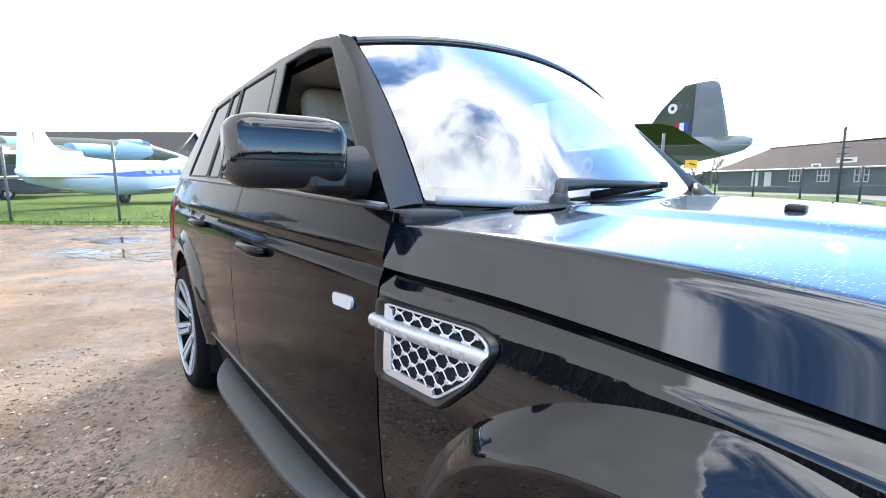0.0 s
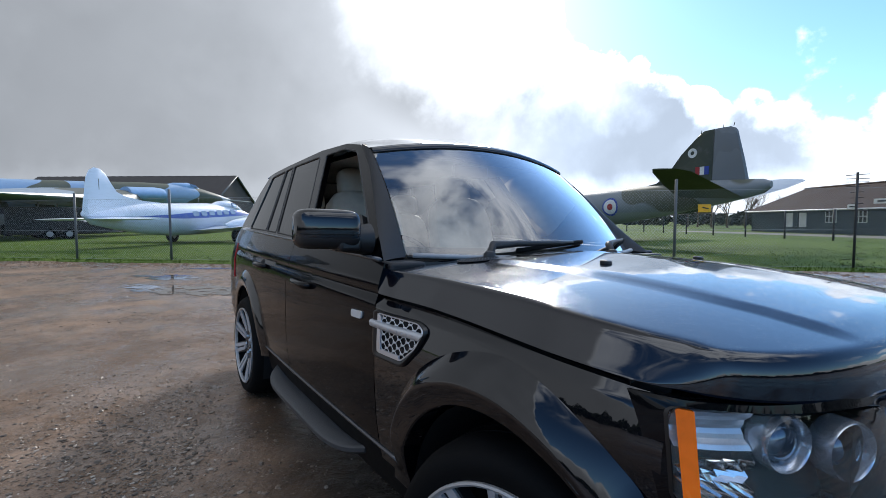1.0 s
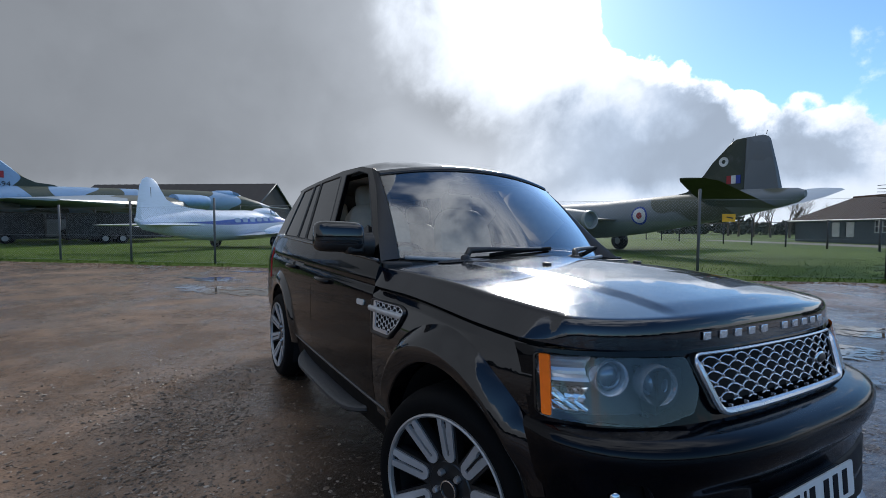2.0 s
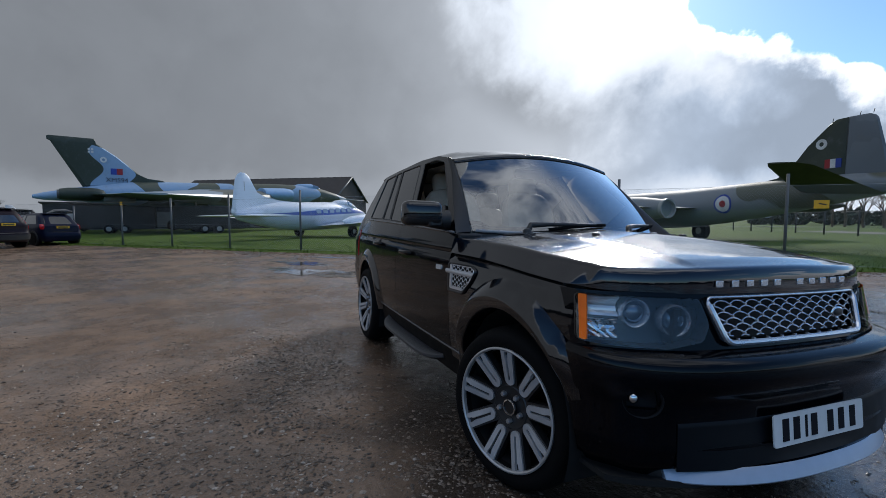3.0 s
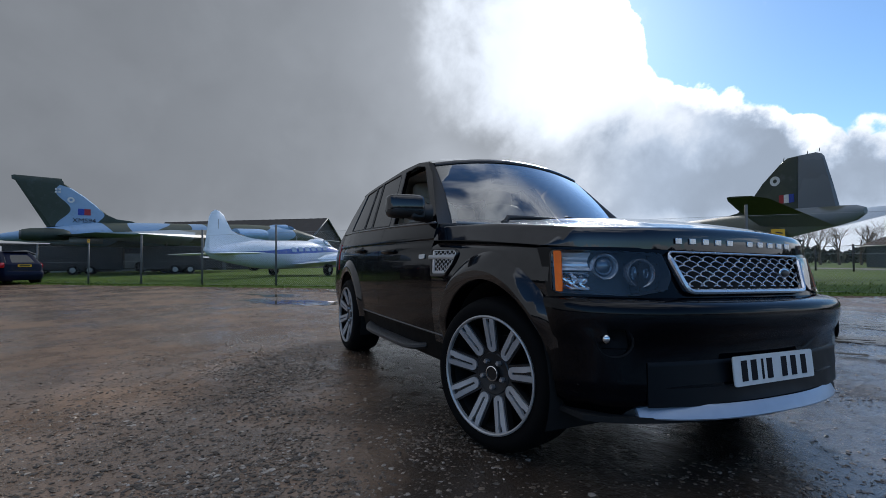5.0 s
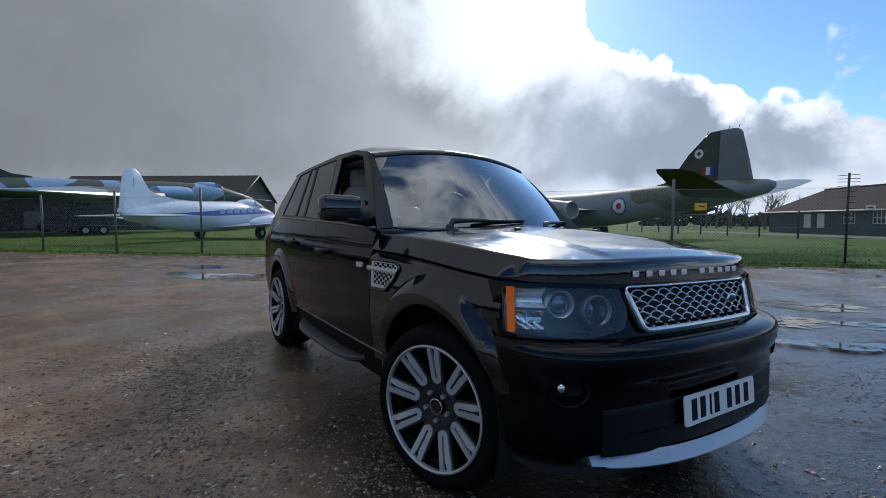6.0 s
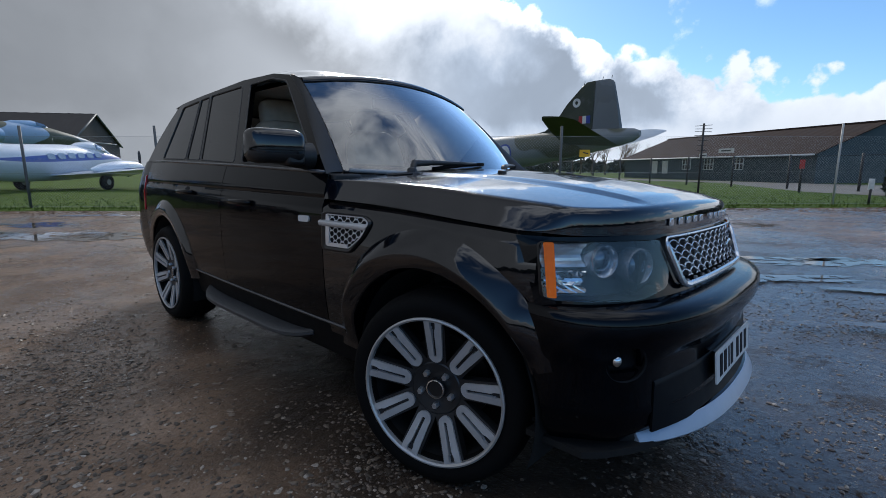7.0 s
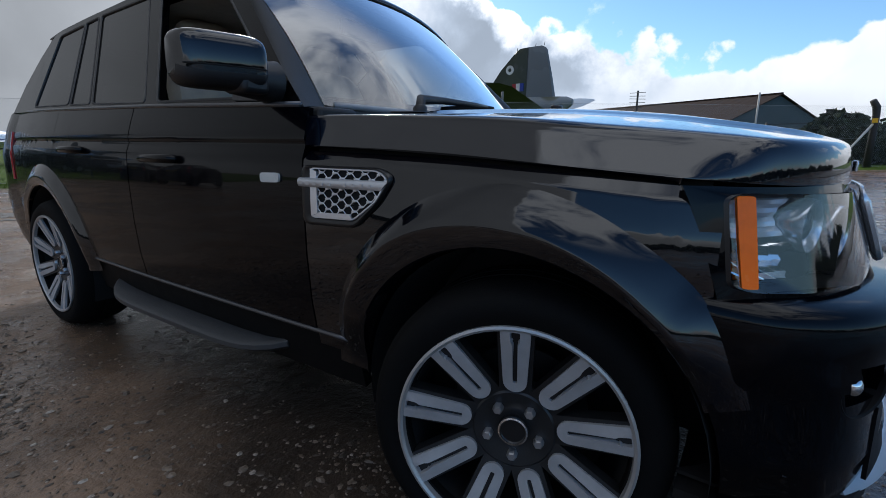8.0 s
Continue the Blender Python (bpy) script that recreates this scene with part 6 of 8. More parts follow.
def fence():
    f = thing("fence", Matrix(), "tall chain-link fence on slim weathered metal posts", "fence")
    for d, lean, tall in ((-17.4, 0.4, 1.62), (-13.7, 0.2, 1.88), (-10.15, -0.3, 1.98), (-6.9, 0.5, 2.12), (-3.56, -0.6, 2.22), (0.0, -0.3, 2.28), (3.6, 0.3, 2.28), (7.2, 0.0, 2.28), (11.0, 0.5, 2.28), (14.85, 0.5, 2.28)):
        bm = bmesh.new()
        p = on_fence(d)
        top = p + Vector((math.sin(radians(lean)) * 2.3, 0, tall))
        tube(bm, [p, p.lerp(top, 0.5), top], 0.036, 10)
        part("post", bm, POST, f, ref=None)
    for d, rad, top_z in ((23.0, 0.028, 2.36), (30.4, 0.030, 2.3)):
        bm = bmesh.new()
        p = on_fence(d)
        tube(bm, [p, p + Vector((0, 0, top_z * 0.5)), p + Vector((0, 0, top_z))], rad, 10)
        part("post", bm, POST_PALE, f, ref=None)
    # strands of the mesh: straight diagonals both ways, and three tie wires
    bm = bmesh.new()
    a, b, h, pitch = -28.0, 31.0, 1.95, 0.085
    k = int((b - a) / pitch)
    for i in range(k):
        d = a + i * pitch
        for s in (-1, 1):
            p, q = on_fence(d, 0.03 * s * 0.2, 0.05), on_fence(d + s * h, 0.03 * s * 0.2, 0.05 + h)
            r = 0.0015
            o = FENCE_N * r
            u = Vector((0, 0, r * 1.2))
            vs = [bm.verts.new(x) for x in (p - u, p + u, q + u, q - u)]
            bm.faces.new(vs)
    part("wire_mesh", bm, WIRE, f, flat=True, ref=None)
    for z in (0.08, 1.0, 2.0):
        bm = bmesh.new()
        tube(bm, [on_fence(d, 0, z - 0.015 * (i % 2)) for i, d in enumerate(np.arange(-28, 31.1, 3.5))], 0.003, 5)
        part("tie_wire", bm, WIRE, f, ref=None)
    # the aerial-like post with barbs
    p = on_fence(18.93)
    post = thing("barbed_post", Matrix.Translation(p), "thin dark post bristling with short cross bars", "post")
    bm = bmesh.new()
    tube(bm, [(0, 0, 0), (0, 0, 1.2), (0.0, 0, 2.36)], 0.028, 8)
    part("pole", bm, POST_DARK, post, ref=None)
    rng = random.Random(9)
    for z in [0.1, 0.26, 0.40, 0.55, 0.70, 0.86, 1.0, 1.15, 1.3, 1.45, 1.6, 1.75, 1.9, 2.02, 2.14, 2.22, 2.30]:
        bm = bmesh.new()
        w = 0.22 if z > 1.95 or z < 0.5 else 0.13
        v = Vector((0.9, 0.42, 0)) * w
        tube(bm, [-v + Vector((0, 0, z + rng.uniform(-0.02, 0.02))), v + Vector((0, 0, z + rng.uniform(-0.02, 0.02)))], 0.008, 5)
        part("cross_bar", bm, POST_DARK, post, ref=None)
    for pos, size, z, nm, mat in (((-5.165, 10.70), (0.30, 0.20), 1.53, "small yellow warning sign wired to the fence", YELLOW), ((-23.4, -7.33), (0.16, 0.16), 1.93, "small yellow square tag on the fence", YELLOW)):
        s = thing("fence_sign", Matrix.Translation((*pos, z)) @ pose(0, 0, 0, 0, 0, 44.6), nm, "sign")
        bm = bmesh.new()
        box(bm, (0, -0.03, 0), (size[0], 0.008, size[1]))
        part("board", bm, mat, s, bevel=0.002, ref=None)
        bm = bmesh.new()
        box(bm, (0.02, -0.036, 0.01), (size[0] * 0.5, 0.004, 0.03), pose(0, 0, 0, 0, 12))
        part("marking", bm, POST_DARK, s, ref=None)


def hut():
    p1, ax, dep = Vector((-2.2, 37.6, 0)), Vector((-0.824, 0.566, 0)), Vector((0.566, 0.824, 0))
    L, W, E, R = 21.0, 10.8, 2.12, 4.15
    h = thing("hut", Matrix(), "long low grey hut with a brown sheet roof", "building")
    at = lambda l, w, z: p1 + ax * l + dep * w + Vector((0, 0, z))  # noqa: E731
    bm = bmesh.new()
    polygon(bm, [(0, 0), (L, 0), (L, E), (0, E)], [[(a, 0.95), (a + 1.0, 0.95), (a + 1.0, 1.85), (a, 1.85)] for a in (5.6, 8.6, 11.2)] + [[(14.6, 0.6), (15.1, 0.6), (15.1, 1.75), (14.6, 1.75)]], lambda u, v: at(u, 0, v))
    part("front_wall", bm, GREYWALL, h, ref=None, flat=True, thick=0.12)
    bm = bmesh.new()
    polygon(bm, [(0, 0), (W, 0), (W, E), (W / 2, R - 0.05), (0, E)], [], lambda u, v: at(0, u, v))
    part("gable_wall", bm, GREYWALL, h, ref=None, flat=True, thick=0.12)
    bm = bmesh.new()
    polygon(bm, [(0, 0), (W, 0), (W, E), (W / 2, R - 0.05), (0, E)], [], lambda u, v: at(L, u, v))
    part("gable_wall", bm, GREYWALL, h, ref=None, flat=True, thick=0.12)
    bm = bmesh.new()
    surface(bm, [[at(0, W, 0), at(0, W, E)], [at(L, W, 0), at(L, W, E)]])
    part("back_wall", bm, GREYWALL, h, ref=None, flat=True)
    for w0, w1 in ((-0.45, W / 2), (W + 0.45, W / 2)):
        bm = bmesh.new()
        z0 = E - 0.17
        n = 60
        surface(bm, [[at(lerp(-0.3, L + 0.3, i / n), lerp(w0, w1, j / 6), lerp(z0, R, j / 6) + (0.018 if i % 2 else 0)) for j in range(7)] for i in range(n + 1)])
        part("roof_slope", bm, ROOFING, h, ref=None, flat=True, thick=0.06)
    bm = bmesh.new()
    tube(bm, [at(-0.35, W / 2, R + 0.03), at(L + 0.35, W / 2, R + 0.03)], 0.09, 8)
    part("ridge", bm, ROOFING, h, ref=None)
    bm = bmesh.new()
    tube(bm, [at(-0.3, -0.5, E - 0.18), at(L + 0.3, -0.5, E - 0.18)], 0.055, 8)
    part("gutter", bm, WHITE, h, ref=None)
    for a in (5.6, 8.6, 11.2):
        win = part("window", frame_bm(at, a, 0.95, 1.0, 0.90), WHITE, h, ref=None)
        bm = bmesh.new()
        surface(bm, [[at(a, 0.06, 0.95), at(a, 0.06, 1.85)], [at(a + 1.0, 0.06, 0.95), at(a + 1.0, 0.06, 1.85)]])
        part("pane", bm, PANE, win, ref=None)
    for a in (14.5, 16.0):
        bm = bmesh.new()
        m = Matrix((ax, dep, Vector((0, 0, 1)))).transposed().to_4x4()
        box(bm, (0, 0, 0), (0.75, 0.05, 1.2), Matrix.Translation(at(a, -0.04, 1.15)) @ m)
        part("notice_panel", bm, WHITE, h, ref=None)
    for d, wd, z in ((6.6, 1.5, 2.42), (9.0, 0.8, 2.1)):
        bm = bmesh.new()
        m = Matrix((ax, dep, Vector((0, 0, 1)))).transposed().to_4x4()
        box(bm, (0, 0, 0), (wd, 0.04, 0.34), Matrix.Translation(at(d, -0.75, z)) @ m)
        s = part("name_board", bm, WHITE, h, ref=None)
        bm = bmesh.new()
        box(bm, (0, -0.03, 0), (wd * 0.6, 0.01, 0.10), Matrix.Translation(at(d, -0.75, z)) @ m)
        part("writing_bar", bm, POST_DARK, s, ref=None)


PANE = material("hut_window_glass", (0.03, 0.035, 0.04), 0.06, coat=1.0)


def frame_bm(at, a, z, w, hh):
    bm = bmesh.new()
    for u in (0.0, 0.34, 0.67, 1.0):
        tube(bm, [at(a + w * u, -0.02, z), at(a + w * u, -0.02, z + hh)], 0.035, 4)
    for v in (0.0, 0.5, 1.0):
        tube(bm, [at(a, -0.02, z + hh * v), at(a + w, -0.02, z + hh * v)], 0.035, 4)
    return bm


def far_fence():
    f = thing("far_fence", Matrix(), "dark wire fence along the path", "fence")
    a, b = Vector((3.2, 24.5, 0)), Vector((-30, 42, 0))
    n = 12
    for k in range(n + 1):
        p = a.lerp(b, k / n)
        bm = bmesh.new()
        tube(bm, [p, p + Vector((0, 0, 1.75))], 0.055, 8)
        part("post", bm, POST_DARK, f, ref=None)
    bm = bmesh.new()
    d = (b - a).normalized()
    L = (b - a).length
    for i in range(int(L / 0.12)):
        for s in (-1, 1):
            p = a + d * (i * 0.12)
            q = p + d * (s * 1.6) + Vector((0, 0, 1.6))
            u = Vector((0, 0, 0.003))
            bm.faces.new([bm.verts.new(x) for x in (p - u, p + u, q + u, q - u)])
    part("wire_mesh", bm, WIRE, f, flat=True, ref=None)
    bm = bmesh.new()
    tube(bm, [a + Vector((0, 0, 1.65)), b + Vector((0, 0, 1.65))], 0.02, 6)
    part("rail", bm, POST_DARK, f, ref=None)
    s = thing("red_sign", Matrix.Translation((-1.45, 23.6, 0)), "small red notice on a dark post", "sign")
    bm = bmesh.new()
    box(bm, (0, -0.07, 1.26), (0.19, 0.02, 0.38), pose(0, 0, 0, 0, 0, 8))
    part("board", bm, REDSIGN, s, ref=None)
    bm = bmesh.new()
    tube(bm, [(0, 0, 0), (0, 0, 1.3)], 0.055, 6)
    part("pole", bm, POST_DARK, s, ref=None)
    s = thing("white_marker", Matrix.Translation(on_fence(24.0, -0.1)), "short dark marker post with a white face", "post")
    bm = bmesh.new()
    tube(bm, [(0, 0, 0), (0, 0, 0.5)], 0.035, 6)
    part("pole", bm, POST_DARK, s, ref=None)
    bm = bmesh.new()
    box(bm, (0, 0, 0.64), (0.13, 0.05, 0.32), pose(0, 0, 0, 0, 0, 10))
    part("face", bm, WHITE, s, ref=None)


def fence_corner():
    """The stout end post with a cranked head, its long brace and a tag."""
    base = on_fence(27.5)
    c = thing("corner_post", Matrix.Translation(base), "stout dark concrete fence post with a cranked head and pale brace", "post")
    bm = bmesh.new()
    tube(bm, [(0, 0, 0), (0, 0, 1.2), (0, 0, 1.72), (-0.03, -0.02, 1.96), (-0.16, -0.10, 2.18)], [0.11, 0.10, 0.10, 0.11, 0.09], 8)
    part("pillar", bm, POST_DARK, c, ref=None)
    bm = bmesh.new()
    tube(bm, [(0, 0, 1.50), FENCE_D * -1.7 + FENCE_N * -0.2], 0.034, 8)
    part("brace", bm, POST_PALE, c, ref=None)
    bm = bmesh.new()
    box(bm, (-0.02, -0.125, 1.55), (0.14, 0.01, 0.14))
    part("tag", bm, YELLOW, c, ref=None)
    # crumpled pale sheeting under the hedge
    for k, (x, y, w) in enumerate(((1.75, 20.35, 0.38), (2.7, 20.4, 0.30))):
        bm = bmesh.new()
        rows = []
        for i in range(15):
            row = []
            for j in range(9):
                u, v = lerp(-1, 1, i / 14), lerp(-1, 1, j / 8)
                e = max(0.0, 1 - u * u) ** 0.5 * max(0.0, 1 - v * v) ** 0.5
                row.append((x + u * w, y + v * 0.25, 0.04 + e * (0.12 + 0.16 * noise.noise(Vector((u * 3, v * 2, k * 4.0 + 0.5))))))
            rows.append(row)
        surface(bm, rows)
        bmesh.ops.recalc_face_normals(bm, faces=bm.faces)
        solid("pale_sheeting", bm, WHITE, "crumpled pale sheeting heaped under the hedge", "sheeting")


def bare_tree(name, pos, height, seed, label):
    rng = random.Random(seed)
    t = thing(name, Matrix.Translation(pos), label, "tree", group="bare trees")
    bm = bmesh.new()
    twigs = bmesh.new()

    def grow(p, d, l, r, depth):
        q = p + d * l
        mid = p.lerp(q, 0.5) + Vector((rng.uniform(-1, 1), rng.uniform(-1, 1), 0)) * l * 0.06
        tube(bm if depth < 2 else twigs, [p, mid, q], [r, r * 0.85, r * 0.66], 6 if depth < 2 else 3, ends=False)
        if depth == 5:
            return
        for _ in range(3 if depth else 4):
            nd = (d + Vector((rng.uniform(-1, 1), rng.uniform(-1, 1), rng.uniform(-0.25, 0.8))) * 0.75).normalized()
            grow(p.lerp(q, rng.uniform(0.55, 1.0)), nd, l * rng.uniform(0.58, 0.80), r * 0.52, depth + 1)

    grow(Vector((0, 0, 0)), Vector((0, 0, 1)), height * 0.30, height * 0.022, 0)
    part("trunk", bm, BARK, t, ref=None)
    part("crown", twigs, BARK, t, ref=None)
    return t


def hedge(name, a, b, h, depth, seed, n, label, leaf=0.16):
    rng = random.Random(seed)
    bm = bmesh.new()
    a, b = Vector(a), Vector(b)
    side = (b - a).normalized().cross(Vector((0, 0, 1)))
    for _ in range(n):
        u = rng.random()
        top = h * (0.70 + 0.45 * noise.noise(Vector((u * (b - a).length * 0.30, seed, 0.5))) + 0.2 * noise.noise(Vector((u * (b - a).length * 1.3, seed, 2.5)))) * (0.55 + 0.45 * smooth(0.0, 1.6, u * (b - a).length))
        w = rng.uniform(-1, 1)
        z = top * math.sqrt(max(0.0, 1 - w * w * 0.7)) * rng.random() ** 0.5
        p = a.lerp(b, u) + side * (w * depth / 2) + Vector((0, 0, z))
        s = leaf * rng.uniform(0.6, 1.4)
        d1 = Vector((rng.gauss(0, 1), rng.gauss(0, 1), rng.gauss(0, 1))).normalized() * s
        d2 = d1.cross(Vector((rng.gauss(0, 1), rng.gauss(0, 1), rng.gauss(0, 1)))).normalized() * s * 0.7
        bm.faces.new([bm.verts.new(x) for x in (p - d1, p + d2, p + d1, p - d2)])
    return solid(name, bm, HEDGE, label, "hedge", kind="stuff", flat=True)


field()
fence()
hut()
far_fence()
fence_corner()
bare_tree("bare_tree", (-24, 62, 0), 6.5, 3, "bare winter tree beyond the hut")
bare_tree("bare_tree", (-29, 66, 0), 7.0, 4, "bare winter tree beyond the hut")
bare_tree("bare_tree", (-35, 70, 0), 7.5, 6, "bare winter tree beyond the hut")
bare_tree("bare_tree", (-20, 66, 0), 6.0, 8, "bare winter tree beyond the hut")
bare_tree("bare_tree", (-26, 64, 0), 6.2, 13, "bare winter tree beyond the hut")
bare_tree("bare_tree", (-32, 68, 0), 7.2, 14, "bare winter tree beyond the hut")
bare_tree("bare_tree", (-22, 63, 0), 5.6, 15, "bare winter tree beyond the hut")
bare_tree("bare_tree", (-38, 73, 0), 7.0, 16, "bare winter tree beyond the hut")
bare_tree("bare_tree", (-67.0, -29.0, 0), 5.2, 11, "small bare tree far across the field")
hedge("hedge", (1.35, 22.2, 0), (7.0, 22.6, 0), 2.35, 2.6, 21, 9000, "dark evergreen hedge beside the hut")
hedge("far_hedge", (-60, 90, 0), (40, 95, 0), 4.0, 5, 22, 6000, "distant dark hedgerow", 0.5)
hedge("far_hedge", (-110, -60, 0), (-120, 20, 0), 3.0, 5, 23, 4000, "distant dark hedgerow", 0.5)
hedge("tree_belt", (60, -60, 0), (-60, -70, 0), 4.8, 8, 24, 30000, "belt of dark trees across the car park", 0.30)
hedge("tree_belt", (60, -60, 0), (55, 60, 0), 4.5, 8, 25, 30000, "belt of dark trees across the car park", 0.30)

# ---- aircraft ----
def banded(name, bands, rough=0.35, coat=0.3, dirt=0.25):
    """Paint in level bands: (lower edge in z, colour), from the lowest up."""
    m = bpy.data.materials.new(name)
    m.use_nodes = True
    g = Nodes(m.node_tree)
    out = g.add("ShaderNodeOutputMaterial")
    p = g.add("ShaderNodeBsdfPrincipled", None, Roughness=rough)
    g.put(p, "Coat Weight", coat)
    c = g.add("ShaderNodeTexCoord").outputs["Object"]
    z = g.add("ShaderNodeSeparateXYZ", None, Vector=c).outputs[2]
    col = (*bands[0][1], 1.0)
    for lo, shade in bands[1:]:
        n = g.add("ShaderNodeMix", {"data_type": "RGBA"}, i0=g.span(z, lo - 0.006, lo + 0.006), i6=col, i7=(*shade, 1.0))
        col = n.outputs[2]
    grime = g.add("ShaderNodeMapping", None, Vector=c, Scale=(1.2, 1.2, 6.0)).outputs[0]
    col = g.mix(g.span(g.noise(grime, 1.6, 7.0, 0.65), 0.48, 0.75, 0.0, dirt), col, (0.30, 0.30, 0.28))
    g.put(p, "Base Color", col)
    m.node_tree.links.new(p.outputs[0], out.inputs[0])
    return m


def camouflage(name, a, b, scale, shift, rough=0.55, under=None):
    """Two paints in large soft-edged patches; under: a third below a height."""
    m = bpy.data.materials.new(name)
    m.use_nodes = True
    g = Nodes(m.node_tree)
    out = g.add("ShaderNodeOutputMaterial")
    p = g.add("ShaderNodeBsdfPrincipled", None, Roughness=rough)
    c = g.add("ShaderNodeTexCoord").outputs["Object"]
    v = g.add("ShaderNodeMapping", None, Vector=c, Location=shift, Scale=(1, 0.6, 0.8)).outputs[0]
    col = g.mix(g.span(g.noise(v, scale, 1.5, 0.4), 0.495, 0.505), a, b)
    if under:
        z = g.add("ShaderNodeSeparateXYZ", None, Vector=c).outputs[2]
        col = g.mix(g.span(z, under[0] + 0.05, under[0] - 0.05), col, under[1])
    col = g.mix(g.span(g.noise(c, 2.2, 7.0, 0.65), 0.5, 0.78, 0.0, 0.35), col, (0.12, 0.125, 0.12))
    g.put(p, "Base Color", col)
    m.node_tree.links.new(p.outputs[0], out.inputs[0])
    return m


def hull(bm, secs, n=28):
    """A fuselage through sections (x, y, z, half width, half height)."""
    rows = []
    for x, y, z, w, h in secs:
        rows.append([(x, y + w * math.cos(2 * math.pi * k / n), z + h * math.sin(2 * math.pi * k / n)) for k in range(n)])
    vs = surface(bm, rows, close=True)
    cap(bm, vs[0], True), cap(bm, vs[-1])
    bmesh.ops.recalc_face_normals(bm, faces=bm.faces)


FOIL = [(0.0, 0.0), (0.02, 0.28), (0.10, 0.47), (0.28, 0.5), (0.5, 0.42), (0.75, 0.22), (1.0, 0.02), (0.75, -0.16), (0.5, -0.30), (0.28, -0.38), (0.10, -0.34), (0.02, -0.2)]


def wing(bm, stations, tilt=0.0):
    """A wing through stations (y, x of the nose, chord, z, thickness)."""
    rows = [[(x - u * ch, y, z + v * t + (0.5 - u) * ch * tilt) for u, v in FOIL] for y, x, ch, z, t in stations]
    vs = surface(bm, rows, close=True)
    cap(bm, vs[0], True), cap(bm, vs[-1])
    bmesh.ops.recalc_face_normals(bm, faces=bm.faces)


def fin(bm, outline, t0, t1, taper_z, y=0.0):
    """An upright fin from its outline (x, z), thinner towards the top."""
    z0, z1 = taper_z
    ring = []
    cx = sum(p[0] for p in outline) / len(outline)
    cz = sum(p[1] for p in outline) / len(outline)
    for k, (s, shrink) in enumerate(((-1, 0.90), (-1, 1.0), (1, 1.0), (1, 0.90))):
        row = []
        for x, z in outline:
            t = lerp(t0, t1, min(1, max(0, (z - z0) / (z1 - z0)))) * (1.0 if shrink < 1 else 0.12)
            row.append((cx + (x - cx) * shrink, y + s * t, cz + (z - cz) * shrink))
        ring.append(row)
    vs = surface(bm, ring, close=True)
    cap(bm, vs[0]), cap(bm, vs[-1])
    bmesh.ops.recalc_face_normals(bm, faces=bm.faces)


def gear(parent, x, y, z_top, r, w, mat_leg, twin=False):
    bm = bmesh.new()
    tube(bm, [(x, y, r), (x + 0.03, y, z_top)], 0.06, 8)
    leg = part("gear_leg", bm, mat_leg, parent, ref=None)
    for dy in ((-w, w) if twin else (0.0,)):
        bm = bmesh.new()
        lathe(bm, [(r * 0.55, -w / 2), (r * 0.9, -w / 2), (r, -w / 4), (r, w / 4), (r * 0.9, w / 2), (r * 0.55, w / 2)], 24, Matrix.Translation((x, y + dy, r)))
        tyre = part("gear_wheel", bm, RUBBER, leg, ref=None)
        bm = bmesh.new()
        lathe(bm, [(r * 0.56, -w * 0.45), (r * 0.3, -w * 0.52), (0.001, -w * 0.52)], 20, Matrix.Translation((x, y + dy, r)), caps=False)
        lathe(bm, [(r * 0.56, w * 0.45), (r * 0.3, w * 0.52), (0.001, w * 0.52)], 20, Matrix.Translation((x, y + dy, r)), caps=False)
        part("gear_hub", bm, HUBGREY, leg, ref=None)


def disc(bm, place, r0, r1, n=28):
    surface(bm, [[place(r * math.cos(2 * math.pi * k / n), r * math.sin(2 * math.pi * k / n)) for k in range(n)] for r in ((r0, (r0 + r1) / 2, r1) if r0 else (0.004, r1 * 0.5, r1))], close=True)


HUBGREY = material("wheel_hub_grey", (0.35, 0.35, 0.34), 0.4)
DOVE_WHITE = banded("airliner_white", [(0, (0.78, 0.83, 0.90)), (30, (0.6, 0.6, 0.6))], dirt=0.15)
DOVE_WING = banded("airliner_wing", [(0, (0.50, 0.54, 0.60)), (30, (0.6, 0.6, 0.6))])
BLUE_PAINT = material("blue_paint", (0.05, 0.09, 0.40), 0.35)
WINDOW_DARK = material("cabin_glass", (0.10, 0.15, 0.22), 0.05, coat=1.0)
PROP_BLACK = material("propeller_black", (0.012, 0.012, 0.012), 0.4)


